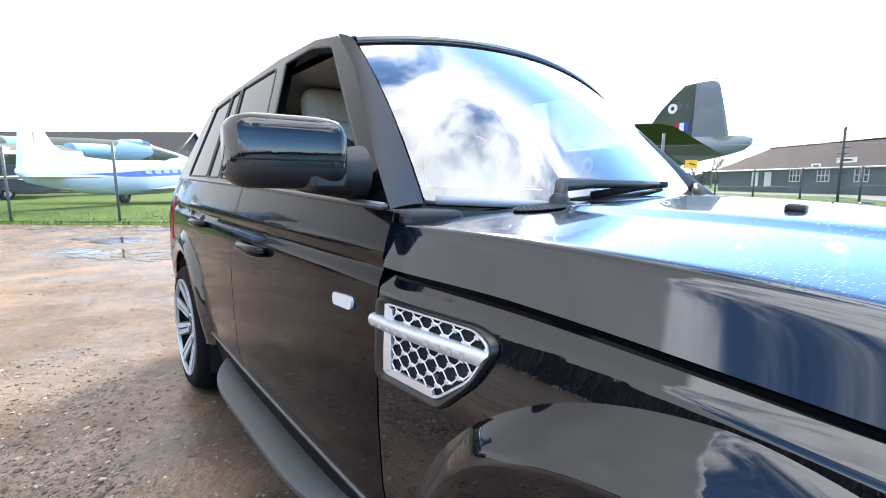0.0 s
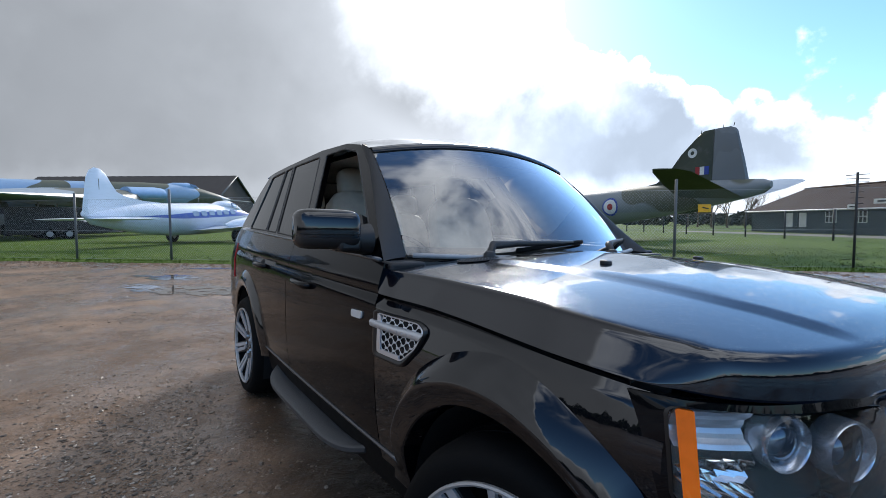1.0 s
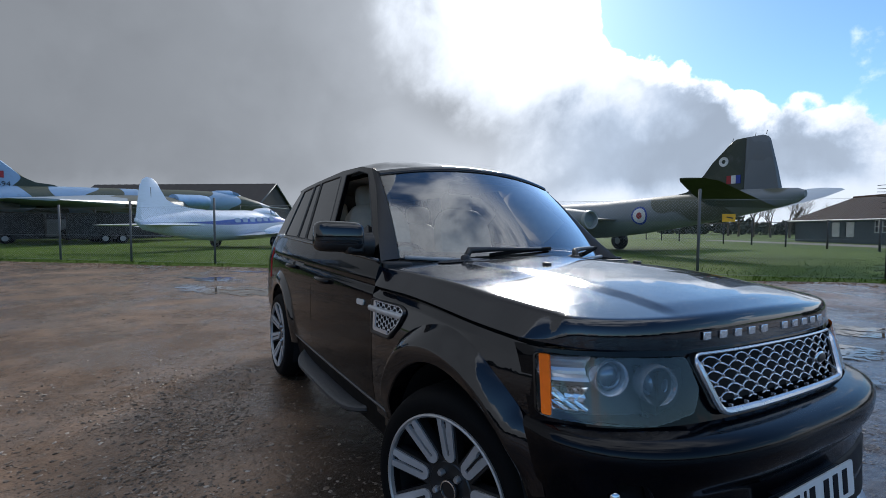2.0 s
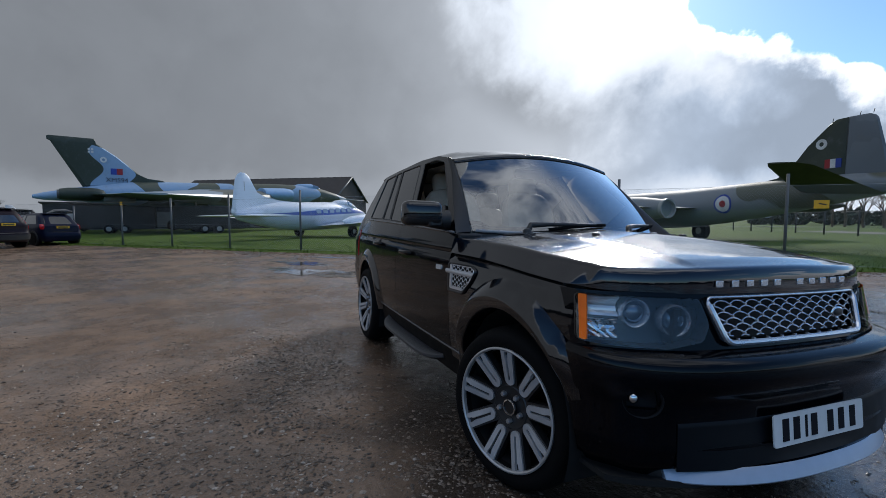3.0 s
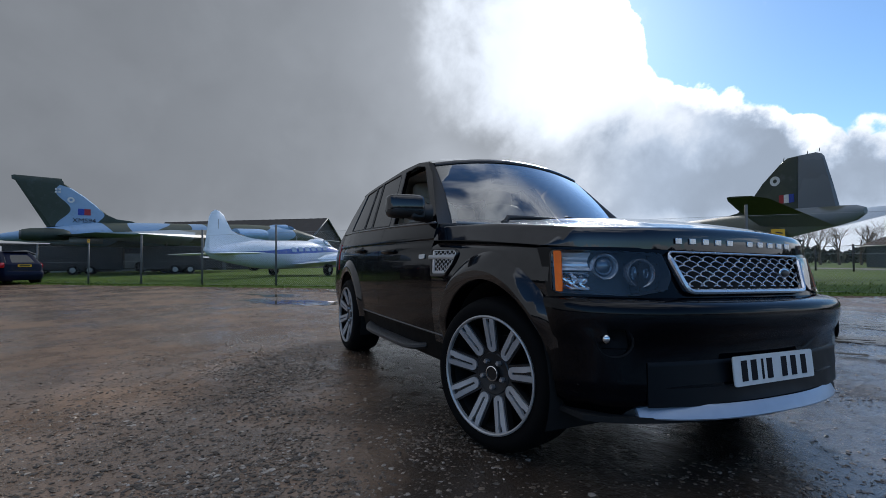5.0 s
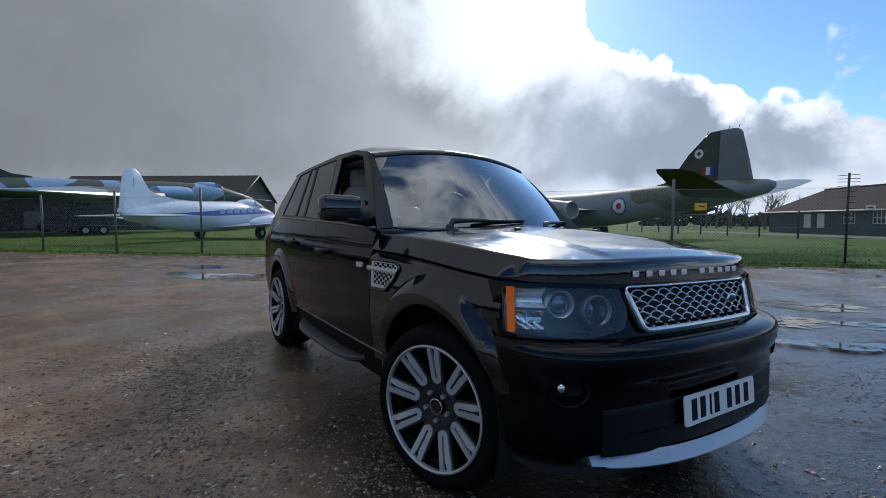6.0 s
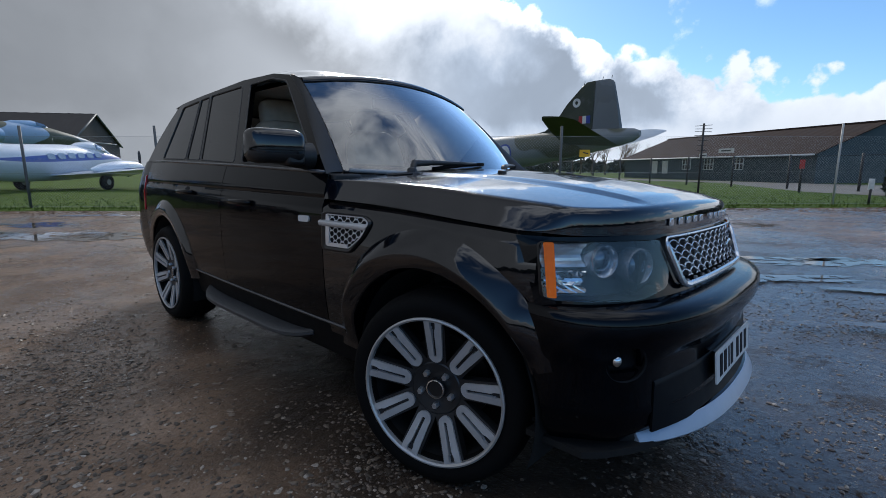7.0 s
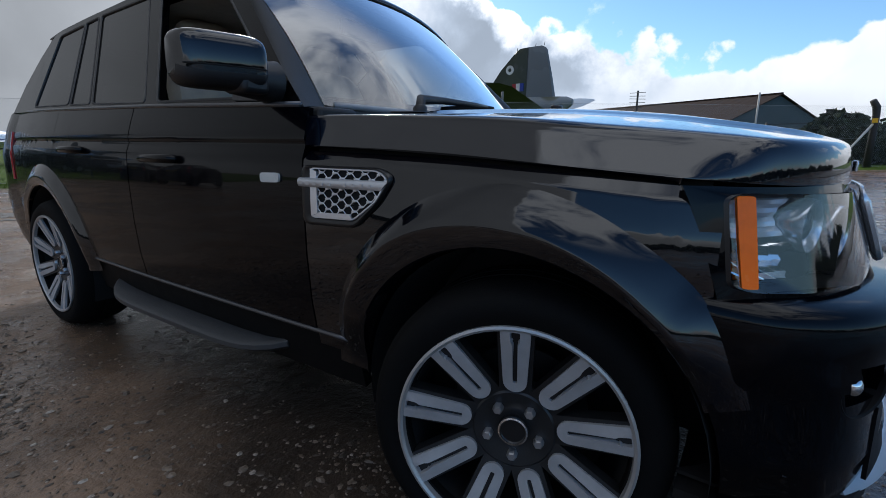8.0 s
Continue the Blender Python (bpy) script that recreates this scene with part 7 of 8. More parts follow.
def airliner_paint():
    """White over pale grey-blue, with a blue stripe that widens from the tail and climbs to the nose."""
    m = bpy.data.materials.new("airliner_livery")
    m.use_nodes = True
    g = Nodes(m.node_tree)
    out = g.add("ShaderNodeOutputMaterial")
    p = g.add("ShaderNodeBsdfPrincipled", None, Roughness=0.34)
    g.put(p, "Coat Weight", 0.3)
    c = g.add("ShaderNodeTexCoord").outputs["Object"]
    x, y, z = g.add("ShaderNodeSeparateXYZ", None, Vector=c).outputs
    mid = g.math("ADD", 1.51, g.math("MULTIPLY", g.math("MAXIMUM", g.math("SUBTRACT", x, 4.4), 0.0), 0.046))
    half = g.math("MULTIPLY", g.span(x, 1.8, 6.2), 0.165)
    off = g.math("SUBTRACT", g.math("ABSOLUTE", g.math("SUBTRACT", z, mid)), half)
    col = g.mix(g.span(g.math("SUBTRACT", z, mid), -0.01, 0.01), (0.60, 0.65, 0.73), (0.78, 0.82, 0.88))
    col = g.mix(g.span(off, 0.006, -0.006), col, (0.050, 0.095, 0.40))
    streak = g.add("ShaderNodeMapping", None, Vector=c, Scale=(4.0, 1.2, 1.0)).outputs[0]
    col = g.mix(g.span(g.noise(streak, 1.6, 7.0, 0.65), 0.48, 0.75, 0.0, 0.25), col, (0.32, 0.33, 0.33))
    g.put(p, "Base Color", col)
    m.node_tree.links.new(p.outputs[0], out.inputs[0])
    return m


DOVE_PAINT = airliner_paint()


def small_airliner():
    m = Matrix.Translation((-25.1, -2.87, 0.03)) @ pose(0, 0, 0, 0, 0, 131.7)
    a = thing("twin_propeller_aircraft", m, "white and blue twin-propeller aircraft parked on the grass", "aircraft")
    bm = bmesh.new()
    secs = [(0.0, 0, 1.60, 0.05, 0.10), (0.4, 0, 1.44, 0.20, 0.31), (1.5, 0, 1.42, 0.36, 0.53), (3.15, 0, 1.40, 0.58, 0.79), (4.9, 0, 1.35, 0.72, 0.87), (7.5, 0, 1.41, 0.76, 0.91),
            (9.2, 0, 1.43, 0.74, 0.86), (10.1, 0, 1.46, 0.64, 0.68), (11.0, 0, 1.52, 0.42, 0.38), (11.5, 0, 1.56, 0.22, 0.19), (11.8, 0, 1.58, 0.04, 0.04)]
    hull(bm, secs)
    part("fuselage", bm, DOVE_PAINT, a, ref=None)
    bm = bmesh.new()
    hull(bm, [(8.0, 0, 2.22, 0.10, 0.06), (8.6, 0, 2.24, 0.42, 0.24), (9.3, 0, 2.22, 0.54, 0.34), (9.8, 0, 2.08, 0.54, 0.30), (10.3, 0, 1.92, 0.42, 0.20), (10.7, 0, 1.80, 0.1, 0.06)])
    cp = part("cockpit", bm, DOVE_WHITE, a, ref=None)
    for s in (-1, 1):
        bm = bmesh.new()
        surface(bm, [[(9.15, s * 0.555, 2.14), (9.15, s * 0.47, 2.42)], [(9.75, s * 0.56, 2.05), (9.65, s * 0.46, 2.30)], [(10.2, s * 0.38, 1.98), (10.0, s * 0.32, 2.20)]])
        part("cockpit_window", bm, WINDOW_DARK, cp, ref=None, thick=0.02)
        for k in range(6):
            bm = bmesh.new()
            x = 5.95 + 0.62 * k
            z0 = 1.50 + 0.046 * (x - 4.4)
            zc, h, w = (interp(x, [(q[0], q[i]) for q in secs]) for i in (2, 4, 3))
            polygon(bm, rounded([(x - 0.215, z0 - 0.03), (x + 0.215, z0 - 0.03), (x + 0.215, z0 + 0.24), (x - 0.215, z0 + 0.24)], 0.09), [], lambda u, v: Vector((u, s * (w * math.sqrt(max(0.05, 1 - ((v - zc) / h) ** 2)) + 0.014), v)))
            part("cabin_window", bm, PALEGLASS, a, ref=None, thick=0.02)
    bm = bmesh.new()
    fin(bm, [(0.10, 1.50), (0.04, 1.72), (0.16, 2.5), (0.27, 3.23), (0.42, 3.55), (0.67, 3.70), (0.95, 3.66), (1.18, 3.50), (1.43, 3.06), (1.69, 2.66), (2.2, 2.43), (3.31, 2.24), (4.4, 2.18), (3.0, 1.7)], 0.15, 0.05, (1.6, 3.6))
    f = part("tail_fin", bm, DOVE_WHITE, a, ref=None)
    for s in (-1, 1):
        # hinge line of the rudder
        bm = bmesh.new()
        box(bm, (0.80, s * 0.085, 2.45), (0.03, 0.02, 1.5))
        part("rudder_hinge", bm, HUBGREY, f, ref=None)
    bm = bmesh.new()
    wing(bm, [(-3.15, 1.0, 0.75, 1.36, 0.08), (-2.6, 1.3, 1.15, 1.36, 0.12), (0, 1.8, 1.6, 1.38, 0.18), (2.6, 1.3, 1.15, 1.36, 0.12), (3.15, 1.0, 0.75, 1.36, 0.08)])
    part("tailplane", bm, DOVE_WHITE, a, ref=None)
    for s in (-1, 1):
        bm = bmesh.new()
        wing(bm, [(s * 0.1, 8.6, 2.7, 0.72, 0.44), (s * 2.4, 8.55, 2.5, 0.84, 0.38), (s * 8.0, 8.1, 1.45, 1.28, 0.2), (s * 8.7, 7.75, 0.9, 1.34, 0.10)])
        part("wing", bm, DOVE_WING, a, ref=None)
        bm = bmesh.new()
        hull(bm, [(6.2, s * 2.35, 1.05, 0.05, 0.05), (7.0, s * 2.35, 1.05, 0.28, 0.30), (8.4, s * 2.35, 1.10, 0.40, 0.42), (9.5, s * 2.35, 1.12, 0.36, 0.38), (9.9, s * 2.35, 1.12, 0.24, 0.25)])
        nac = part("engine", bm, DOVE_WHITE, a, ref=None)
        bm = bmesh.new()
        hull(bm, [(9.88, s * 2.35, 1.12, 0.20, 0.20), (10.05, s * 2.35, 1.12, 0.14, 0.14), (10.2, s * 2.35, 1.12, 0.02, 0.02)], 16)
        part("spinner", bm, BLUE_PAINT, nac, ref=None)
        for k in range(3):
            ang = radians(90 + 120 * k)
            bm = bmesh.new()
            tube(bm, [Vector((9.98, s * 2.35 + math.cos(ang) * r, 1.12 + math.sin(ang) * r)) for r in (0.1, 0.5, 0.8, 0.95)], [0.05, 0.09, 0.085, 0.04], 8, up=(1, 0, 0), flat=0.3)
            part("propeller_blade", bm, PROP_BLACK, nac, ref=None)
        gear(a, 7.35, s * 2.25, 0.95, 0.40, 0.26, HUBGREY)
        # blue flash on the wing's nose
        bm = bmesh.new()
        surface(bm, [[(8.28, s * 3.2, 1.075), (7.4, s * 3.2, 1.09)], [(8.0, s * 7.4, 1.345), (7.65, s * 7.4, 1.335)]])
        part("wing_flash", bm, BLUE_PAINT, a, ref=None, thick=0.015)
    gear(a, 10.3, 0, 1.0, 0.32, 0.22, HUBGREY)
    bm = bmesh.new()
    tube(bm, [(7.0, 0, 2.25), (7.0, 0, 2.6)], 0.012, 5)
    part("mast", bm, HUBGREY, a, ref=None)


PALEGLASS = material("cabin_pane", (0.36, 0.42, 0.50), 0.08, coat=1.0)
GREEN_D, BLUEGREY = (0.034, 0.046, 0.030), (0.27, 0.39, 0.54)
V_CAMO = camouflage("bomber_camouflage", (0.085, 0.095, 0.075), (0.27, 0.33, 0.38), 0.22, (3.0, 1.2, 0.0), rough=0.4, under=(2.7, (0.10, 0.105, 0.10)))
def body_camo():
    """The bomber's body: blue-grey and green in long bands along it, a pale nose."""
    m = bpy.data.materials.new("bomber_body_camouflage")
    m.use_nodes = True
    g = Nodes(m.node_tree)
    out = g.add("ShaderNodeOutputMaterial")
    p = g.add("ShaderNodeBsdfPrincipled", None, Roughness=0.5)
    c = g.add("ShaderNodeTexCoord").outputs["Object"]
    x, y, z = g.add("ShaderNodeSeparateXYZ", None, Vector=c).outputs
    s = g.math("ADD", x, g.math("MULTIPLY", g.math("SINE", g.math("ADD", g.math("MULTIPLY", z, 1.9), g.math("MULTIPLY", x, 0.6))), 0.7))
    green = (0.080, 0.090, 0.060)
    col = g.mix(g.span(s, 7.6, 7.7), BLUEGREY, green)
    for x0, shade in ((9.9, BLUEGREY), (12.2, green), (14.0, BLUEGREY), (16.0, green), (22.4, BLUEGREY), (25.3, green), (28.4, (0.40, 0.43, 0.45))):
        n = g.add("ShaderNodeMix", {"data_type": "RGBA"}, i0=g.span(s, x0 - 0.05, x0 + 0.05), i6=col, i7=(*shade, 1.0))
        col = n.outputs[2]
    col = g.mix(g.span(z, 2.55, 2.45), col, (0.12, 0.12, 0.115))
    col = g.mix(g.span(g.noise(c, 2.2, 7.0, 0.65), 0.5, 0.78, 0.0, 0.35), col, (0.15, 0.155, 0.15))
    g.put(p, "Base Color", col)
    m.node_tree.links.new(p.outputs[0], out.inputs[0])
    return m


V_BODY = body_camo()
PALE_GREY = material("pale_grey_skin", (0.36, 0.37, 0.36), 0.4, scale=2, dirt=(0.2, 0.2, 0.18, 0.4))
MARK_RED = material("marking_red", (0.30, 0.02, 0.025), 0.5)
MARK_BLUE = material("marking_blue", (0.02, 0.05, 0.30), 0.5)
MARK_WHITE = material("marking_white", (0.66, 0.66, 0.64), 0.5)
INK = material("marking_black", (0.01, 0.01, 0.011), 0.5)


def fin_camo():
    """The bomber's fin: green tip and rear with a waved edge, green again at the foot of its nose."""
    m = bpy.data.materials.new("bomber_fin_camouflage")
    m.use_nodes = True
    g = Nodes(m.node_tree)
    out = g.add("ShaderNodeOutputMaterial")
    p = g.add("ShaderNodeBsdfPrincipled", None, Roughness=0.55)
    c = g.add("ShaderNodeTexCoord").outputs["Object"]
    x, y, z = g.add("ShaderNodeSeparateXYZ", None, Vector=c).outputs
    wave = g.math("SINE", g.math("ADD", g.math("MULTIPLY", z, 2.0), 2.6))
    rear = g.span(g.math("SUBTRACT", x, g.math("ADD", 4.5, g.math("MULTIPLY", wave, 0.52))), 0.04, -0.04)
    tip = g.span(g.math("ADD", z, g.math("MULTIPLY", x, 0.28)), 9.05, 9.12)
    tip = g.math("MULTIPLY", tip, g.span(z, 7.55, 7.65))
    foot = g.span(g.math("ADD", x, g.math("MULTIPLY", g.math("SINE", g.math("MULTIPLY", z, 3.2)), 0.3)), 7.15, 7.22)
    f = g.math("MAXIMUM", g.math("MAXIMUM", rear, tip), foot)
    col = g.mix(f, BLUEGREY, GREEN_D)
    col = g.mix(g.span(g.noise(c, 2.2, 7.0, 0.65), 0.5, 0.78, 0.0, 0.3), col, (0.13, 0.14, 0.14))
    g.put(p, "Base Color", col)
    m.node_tree.links.new(p.outputs[0], out.inputs[0])
    return m


def delta_bomber():
    m = Matrix.Translation((-48.3, -19.1, 0.05)) @ pose(0, 0, 0, 0, 0, 109.3)
    a = thing("delta_wing_bomber", m, "large camouflaged delta-wing jet bomber parked on grass", "aircraft")
    bm = bmesh.new()
    hull(bm, [(0.0, 0, 3.15, 0.12, 0.15), (0.8, 0, 3.2, 0.34, 0.34), (3.0, 0, 3.4, 0.75, 0.62), (7.0, 0, 3.6, 1.3, 1.1), (10.3, 0, 3.62, 1.4, 1.23), (15.8, 0, 3.70, 1.45, 1.28), (20.7, 0, 3.88, 1.45, 1.31), (24, 0, 3.95, 1.40, 1.22), (26.5, 0, 3.92, 1.20, 0.95), (28.6, 0, 3.75, 0.70, 0.55), (29.6, 0, 3.70, 0.32, 0.28), (30.1, 0, 3.72, 0.08, 0.08)])
    part("fuselage", bm, V_BODY, a, ref=None)
    bm = bmesh.new()
    hull(bm, [(23.0, 0, 5.0, 0.1, 0.1), (23.8, 0, 4.95, 0.6, 0.38), (25.2, 0, 4.95, 0.75, 0.46), (26.0, 0, 4.85, 0.6, 0.35), (26.8, 0, 4.6, 0.1, 0.08)])
    cp = part("cockpit", bm, BLUE_SKIN, a, ref=None)
    for s in (-1, 1):
        bm = bmesh.new()
        surface(bm, [[(25.3, s * 0.77, 4.98), (25.3, s * 0.62, 5.26)], [(26.1, s * 0.62, 4.88), (26.0, s * 0.48, 5.12)]])
        part("cockpit_window", bm, WINDOW_DARK, cp, ref=None, thick=0.02)
    bm = bmesh.new()
    tube(bm, [(29.9, 0, 3.72), (32.7, 0, 3.56)], [0.07, 0.04], 8)
    part("refuelling_probe", bm, PALE_GREY, a, ref=None)
    bm = bmesh.new()
    wing(bm, [(-15.2, 7.2, 2.4, 2.95, 0.15), (-14.0, 8.6, 3.9, 2.98, 0.3), (-9.0, 13.0, 8.6, 3.10, 0.85), (-5.0, 18.6, 14.4, 3.25, 1.5), (-1.2, 21.6, 17.8, 3.35, 2.0), (1.2, 21.6, 17.8, 3.35, 2.0), (5.0, 18.6, 14.4, 3.25, 1.5), (9.0, 13.0, 8.6, 3.10, 0.85), (14.0, 8.6, 3.9, 2.98, 0.3), (15.2, 7.2, 2.4, 2.95, 0.15)])
    part("delta_wing", bm, V_CAMO, a, ref=None)
    for s in (-1, 1):
        # air intake lip and its dark mouth
        bm = bmesh.new()
        hull(bm, [(18.2, s * 3.0, 3.75, 1.55, 0.72), (20.6, s * 3.0, 3.75, 1.7, 0.78), (21.2, s * 2.9, 3.75, 1.65, 0.72)])
        part("intake", bm, BLUE_SKIN, a, ref=None)
        bm = bmesh.new()
        hull(bm, [(21.19, s * 2.9, 3.75, 1.5, 0.58), (21.23, s * 2.9, 3.75, 1.5, 0.58)])
        part("intake_mouth", bm, MARK_DARK, a, ref=None)
        bm = bmesh.new()
        hull(bm, [(21.24, s * 3.2, 3.75, 0.5, 0.42), (21.28, s * 3.2, 3.75, 0.5, 0.42)])
        part("intake_blank", bm, MARK_RED, a, ref=None)
        # green fairing round the inner jet pipe, rounded in front and open behind, and the bare outer pipe
        bm = bmesh.new()
        hull(bm, [(1.72, s * 1.6, 3.34, 0.40, 0.44), (2.3, s * 1.6, 3.36, 0.52, 0.54), (3.6, s * 1.6, 3.38, 0.58, 0.58), (4.4, s * 1.6, 3.38, 0.52, 0.52), (4.8, s * 1.6, 3.38, 0.36, 0.38), (4.98, s * 1.6, 3.38, 0.10, 0.12)])
        fairing = part("pipe_fairing", bm, V_GREEN, a, ref=None)
        bm = bmesh.new()
        lathe(bm, [(0.36, -0.1), (0.38, 0.14), (0.31, 0.14), (0.29, -0.1)], 20, Matrix.Translation((1.72, s * 1.6, 3.34)) @ pose(0, 0, 0, 0, 0, 90), closed=True, caps=False)
        part("nozzle", bm, V_DARK, fairing, ref=None)
        bm = bmesh.new()
        lathe(bm, [(0.22, 0.9), (0.27, 0.6), (0.29, -0.3), (0.25, -1.4)], 20, Matrix.Translation((5.6, s * 2.7, 2.92)) @ pose(0, 0, 0, 0, 0, 90))
        part("jet_pipe", bm, PALE_GREY, a, ref=None)
        gear(a, 11.5, s * 4.7, 3.0, 0.55, 0.4, HUBGREY, True)
        gear(a, 12.7, s * 4.7, 3.0, 0.55, 0.4, HUBGREY, True)
    gear(a, 21.5, 0, 3.0, 0.5, 0.35, HUBGREY, True)
    bm = bmesh.new()
    out = [(3.53, 3.95), (2.35, 6.15), (1.35, 8.0), (1.14, 8.08), (1.12, 8.40), (1.3, 8.46), (4.40, 8.46), (4.48, 8.36), (4.52, 8.08), (6.1, 6.95), (7.9, 5.34), (8.86, 4.88), (10.2, 4.74), (11.0, 4.2)]
    fin(bm, out, 0.30, 0.12, (4.2, 8.3))
    f = part("tail_fin", bm, fin_camo(), a, ref=None)
    # markings on both faces
    for s in (-1, 1):
        txt = bpy.data.curves.new("serial", "FONT")
        txt.body, txt.size, txt.extrude, txt.align_x, txt.offset = "XM594", 0.575, 0.004, "CENTER", 0.0
        txt.materials.append(INK)
        ob = new("serial", txt)
        ob.parent = f
        ob.matrix_basis = pose(6.0, s * 0.315, 4.62, 90, 0, 0 if s < 0 else 180)
        for x0, mat in ((5.57, MARK_BLUE), (6.03, MARK_RED)):
            bm = bmesh.new()
            box(bm, (x0 + 0.2, s * 0.285, 5.58), (0.458, 0.03, 0.56))
            part("fin_flash", bm, mat, f, ref=None)
        bm = bmesh.new()
        disc(bm, lambda u, v: Vector((5.04 + u, s * 0.245, 6.61 + v)), 0.12, 0.26)
        part("emblem", bm, MARK_WHITE, f, ref=None, thick=0.02)
        bm = bmesh.new()
        for u in (-1, 1):
            for v in (-1, 1):
                box(bm, (4.13 + u * 0.12, s * 0.24, 7.36 + v * 0.12), (0.17, 0.02, 0.17))
        part("quartered_emblem", bm, MARK_WHITE, f, ref=None, bevel=0.03)


BLUE_SKIN = material("blue_grey_skin", (0.27, 0.42, 0.62), 0.45, scale=2, dirt=(0.25, 0.26, 0.26, 0.35))
MARK_DARK = material("intake_dark", (0.004, 0.004, 0.005), 0.9)
V_GREEN = camouflage("fairing_green", GREEN_D, tuple(v * 0.8 for v in GREEN_D[:3]), 0.5, (0, 0, 0))
V_DARK = material("burnt_metal", (0.12, 0.12, 0.11), 0.5, 0.4)
C_BODY = camouflage("jet_camouflage", (0.095, 0.100, 0.072), (0.20, 0.22, 0.23), 0.30, (0.4, 0.0, 0.2), under=(1.52, (0.23, 0.26, 0.22)))
C_GREEN = camouflage("jet_green", (0.026, 0.036, 0.022), (0.034, 0.044, 0.026), 0.5, (0, 0, 0))
C_GREY = camouflage("jet_grey", (0.13, 0.15, 0.165), (0.11, 0.128, 0.142), 0.7, (0, 0, 0))


def jet_bomber():
    m = Matrix.Translation((-7.6, 17.55, 0.05)) @ pose(0, 0, 0, 0, 0, 175.5)
    a = thing("jet_bomber", m, "camouflaged twin-jet bomber, tail to the fence", "aircraft")
    secs = [(-1.45, 0, 2.42, 0.10, 0.12), (-1.2, 0, 2.38, 0.24, 0.26), (-0.6, 0, 2.32, 0.34, 0.36), (0.4, 0, 2.24, 0.46, 0.48), (2.0, 0, 2.08, 0.60, 0.62), (3.6, 0, 1.94, 0.72, 0.74), (5.3, 0, 1.79, 0.82, 0.84), (7.5, 0, 1.64, 0.90, 0.92), (10, 0, 1.58, 0.95, 0.97), (14, 0, 1.58, 0.95, 0.97), (16, 0, 1.60, 0.80, 0.82), (17.2, 0, 1.6, 0.45, 0.46), (17.8, 0, 1.6, 0.1, 0.1)]
    bm = bmesh.new()
    hull(bm, secs, 36)
    part("fuselage", bm, C_BODY, a, ref=None)
    rad = lambda x: (interp(x, [(q[0], q[2]) for q in secs]), interp(x, [(q[0], q[4]) for q in secs]), interp(x, [(q[0], q[3]) for q in secs]))  # noqa: E731
    for s in (-1, 1):
        for r0, r1, mat, off in ((0.34, 0.42, MARK_BLUE, 0.012), (0.15, 0.34, MARK_WHITE, 0.012), (0.0, 0.15, MARK_RED, 0.012)):
            bm = bmesh.new()

            def onto(u, v):
                zc, h, w = rad(4.9 + u)
                z = 1.79 + v
                return Vector((4.9 + u, s * (w * math.sqrt(max(0.0, 1 - ((z - zc) / h) ** 2)) + off), z))

            disc(bm, onto, r0, r1)
            part("roundel_ring", bm, mat, a, ref=None, thick=0.006)
    bm = bmesh.new()
    fin(bm, [(0.62, 2.50), (0.57, 4.70), (1.0, 4.68), (1.16, 4.59), (1.89, 3.90), (2.29, 3.38), (2.7, 2.95), (3.1, 2.68), (4.6, 2.42), (3.0, 2.1)], 0.14, 0.06, (2.4, 4.7))
    f = part("tail_fin", bm, C_GREEN, a, ref=None)
    bm = bmesh.new()
    fin(bm, [(-0.70, 2.53), (-0.53, 3.4), (-0.26, 4.52), (-0.18, 4.62), (0.0, 4.70), (0.64, 4.70), (0.66, 2.52)], 0.12, 0.055, (2.5, 4.7))
    part("rudder", bm, C_GREY, a, ref=None)
    for s in (-1, 1):
        for x0, mat in ((0.82, MARK_BLUE), (1.00, MARK_WHITE), (1.18, MARK_RED)):
            bm = bmesh.new()
            box(bm, (x0, s * 0.118, 3.12), (0.178, 0.03, 0.32))
            part("fin_flash", bm, mat, f, ref=None)
        bm = bmesh.new()
        disc(bm, lambda u, v: Vector((1.43 + u, s * 0.105, 3.86 + v)), 0.08, 0.19)
        part("emblem", bm, MARK_WHITE, f, ref=None, thick=0.02)
    for x, z in ((-0.1, 4.72), (1.15, 4.62), (0.3, 4.70)):
        bm = bmesh.new()
        tube(bm, [(x, 0, z - 0.02), (x - 0.03, 0, z + 0.12)], 0.012, 5)
        part("aerial", bm, POST_DARK, f, ref=None)
    for s in (-1, 1):
        bm = bmesh.new()
        wing(bm, [(s * 0.15, 1.95, 2.6, 2.03, 0.24), (s * 2.5, 1.08, 1.95, 2.46, 0.18), (s * 3.9, 0.50, 1.40, 2.78, 0.11), (s * 4.3, 0.22, 0.85, 2.86, 0.05)], 0.06)
        part("tailplane", bm, C_GREEN if s > 0 else PALE_GREY, a, ref=None)
        bm = bmesh.new()
        wing(bm, [(s * 0.6, 11.2, 5.0, 1.62, 0.62), (s * 3.6, 11.0, 4.7, 1.66, 0.55), (s * 9.2, 9.6, 2.2, 1.95, 0.22), (s * 9.75, 9.2, 1.5, 1.98, 0.08)])
        part("wing", bm, C_BODY, a, ref=None)
        bm = bmesh.new()
        hull(bm, [(5.9, s * 2.95, 1.60, 0.40, 0.40), (7.2, s * 2.95, 1.60, 0.56, 0.56), (10, s * 2.95, 1.60, 0.64, 0.64), (12.4, s * 2.95, 1.6, 0.60, 0.60), (13.2, s * 2.95, 1.6, 0.45, 0.45)])
        e = part("engine", bm, C_BODY, a, ref=None)
        bm = bmesh.new()
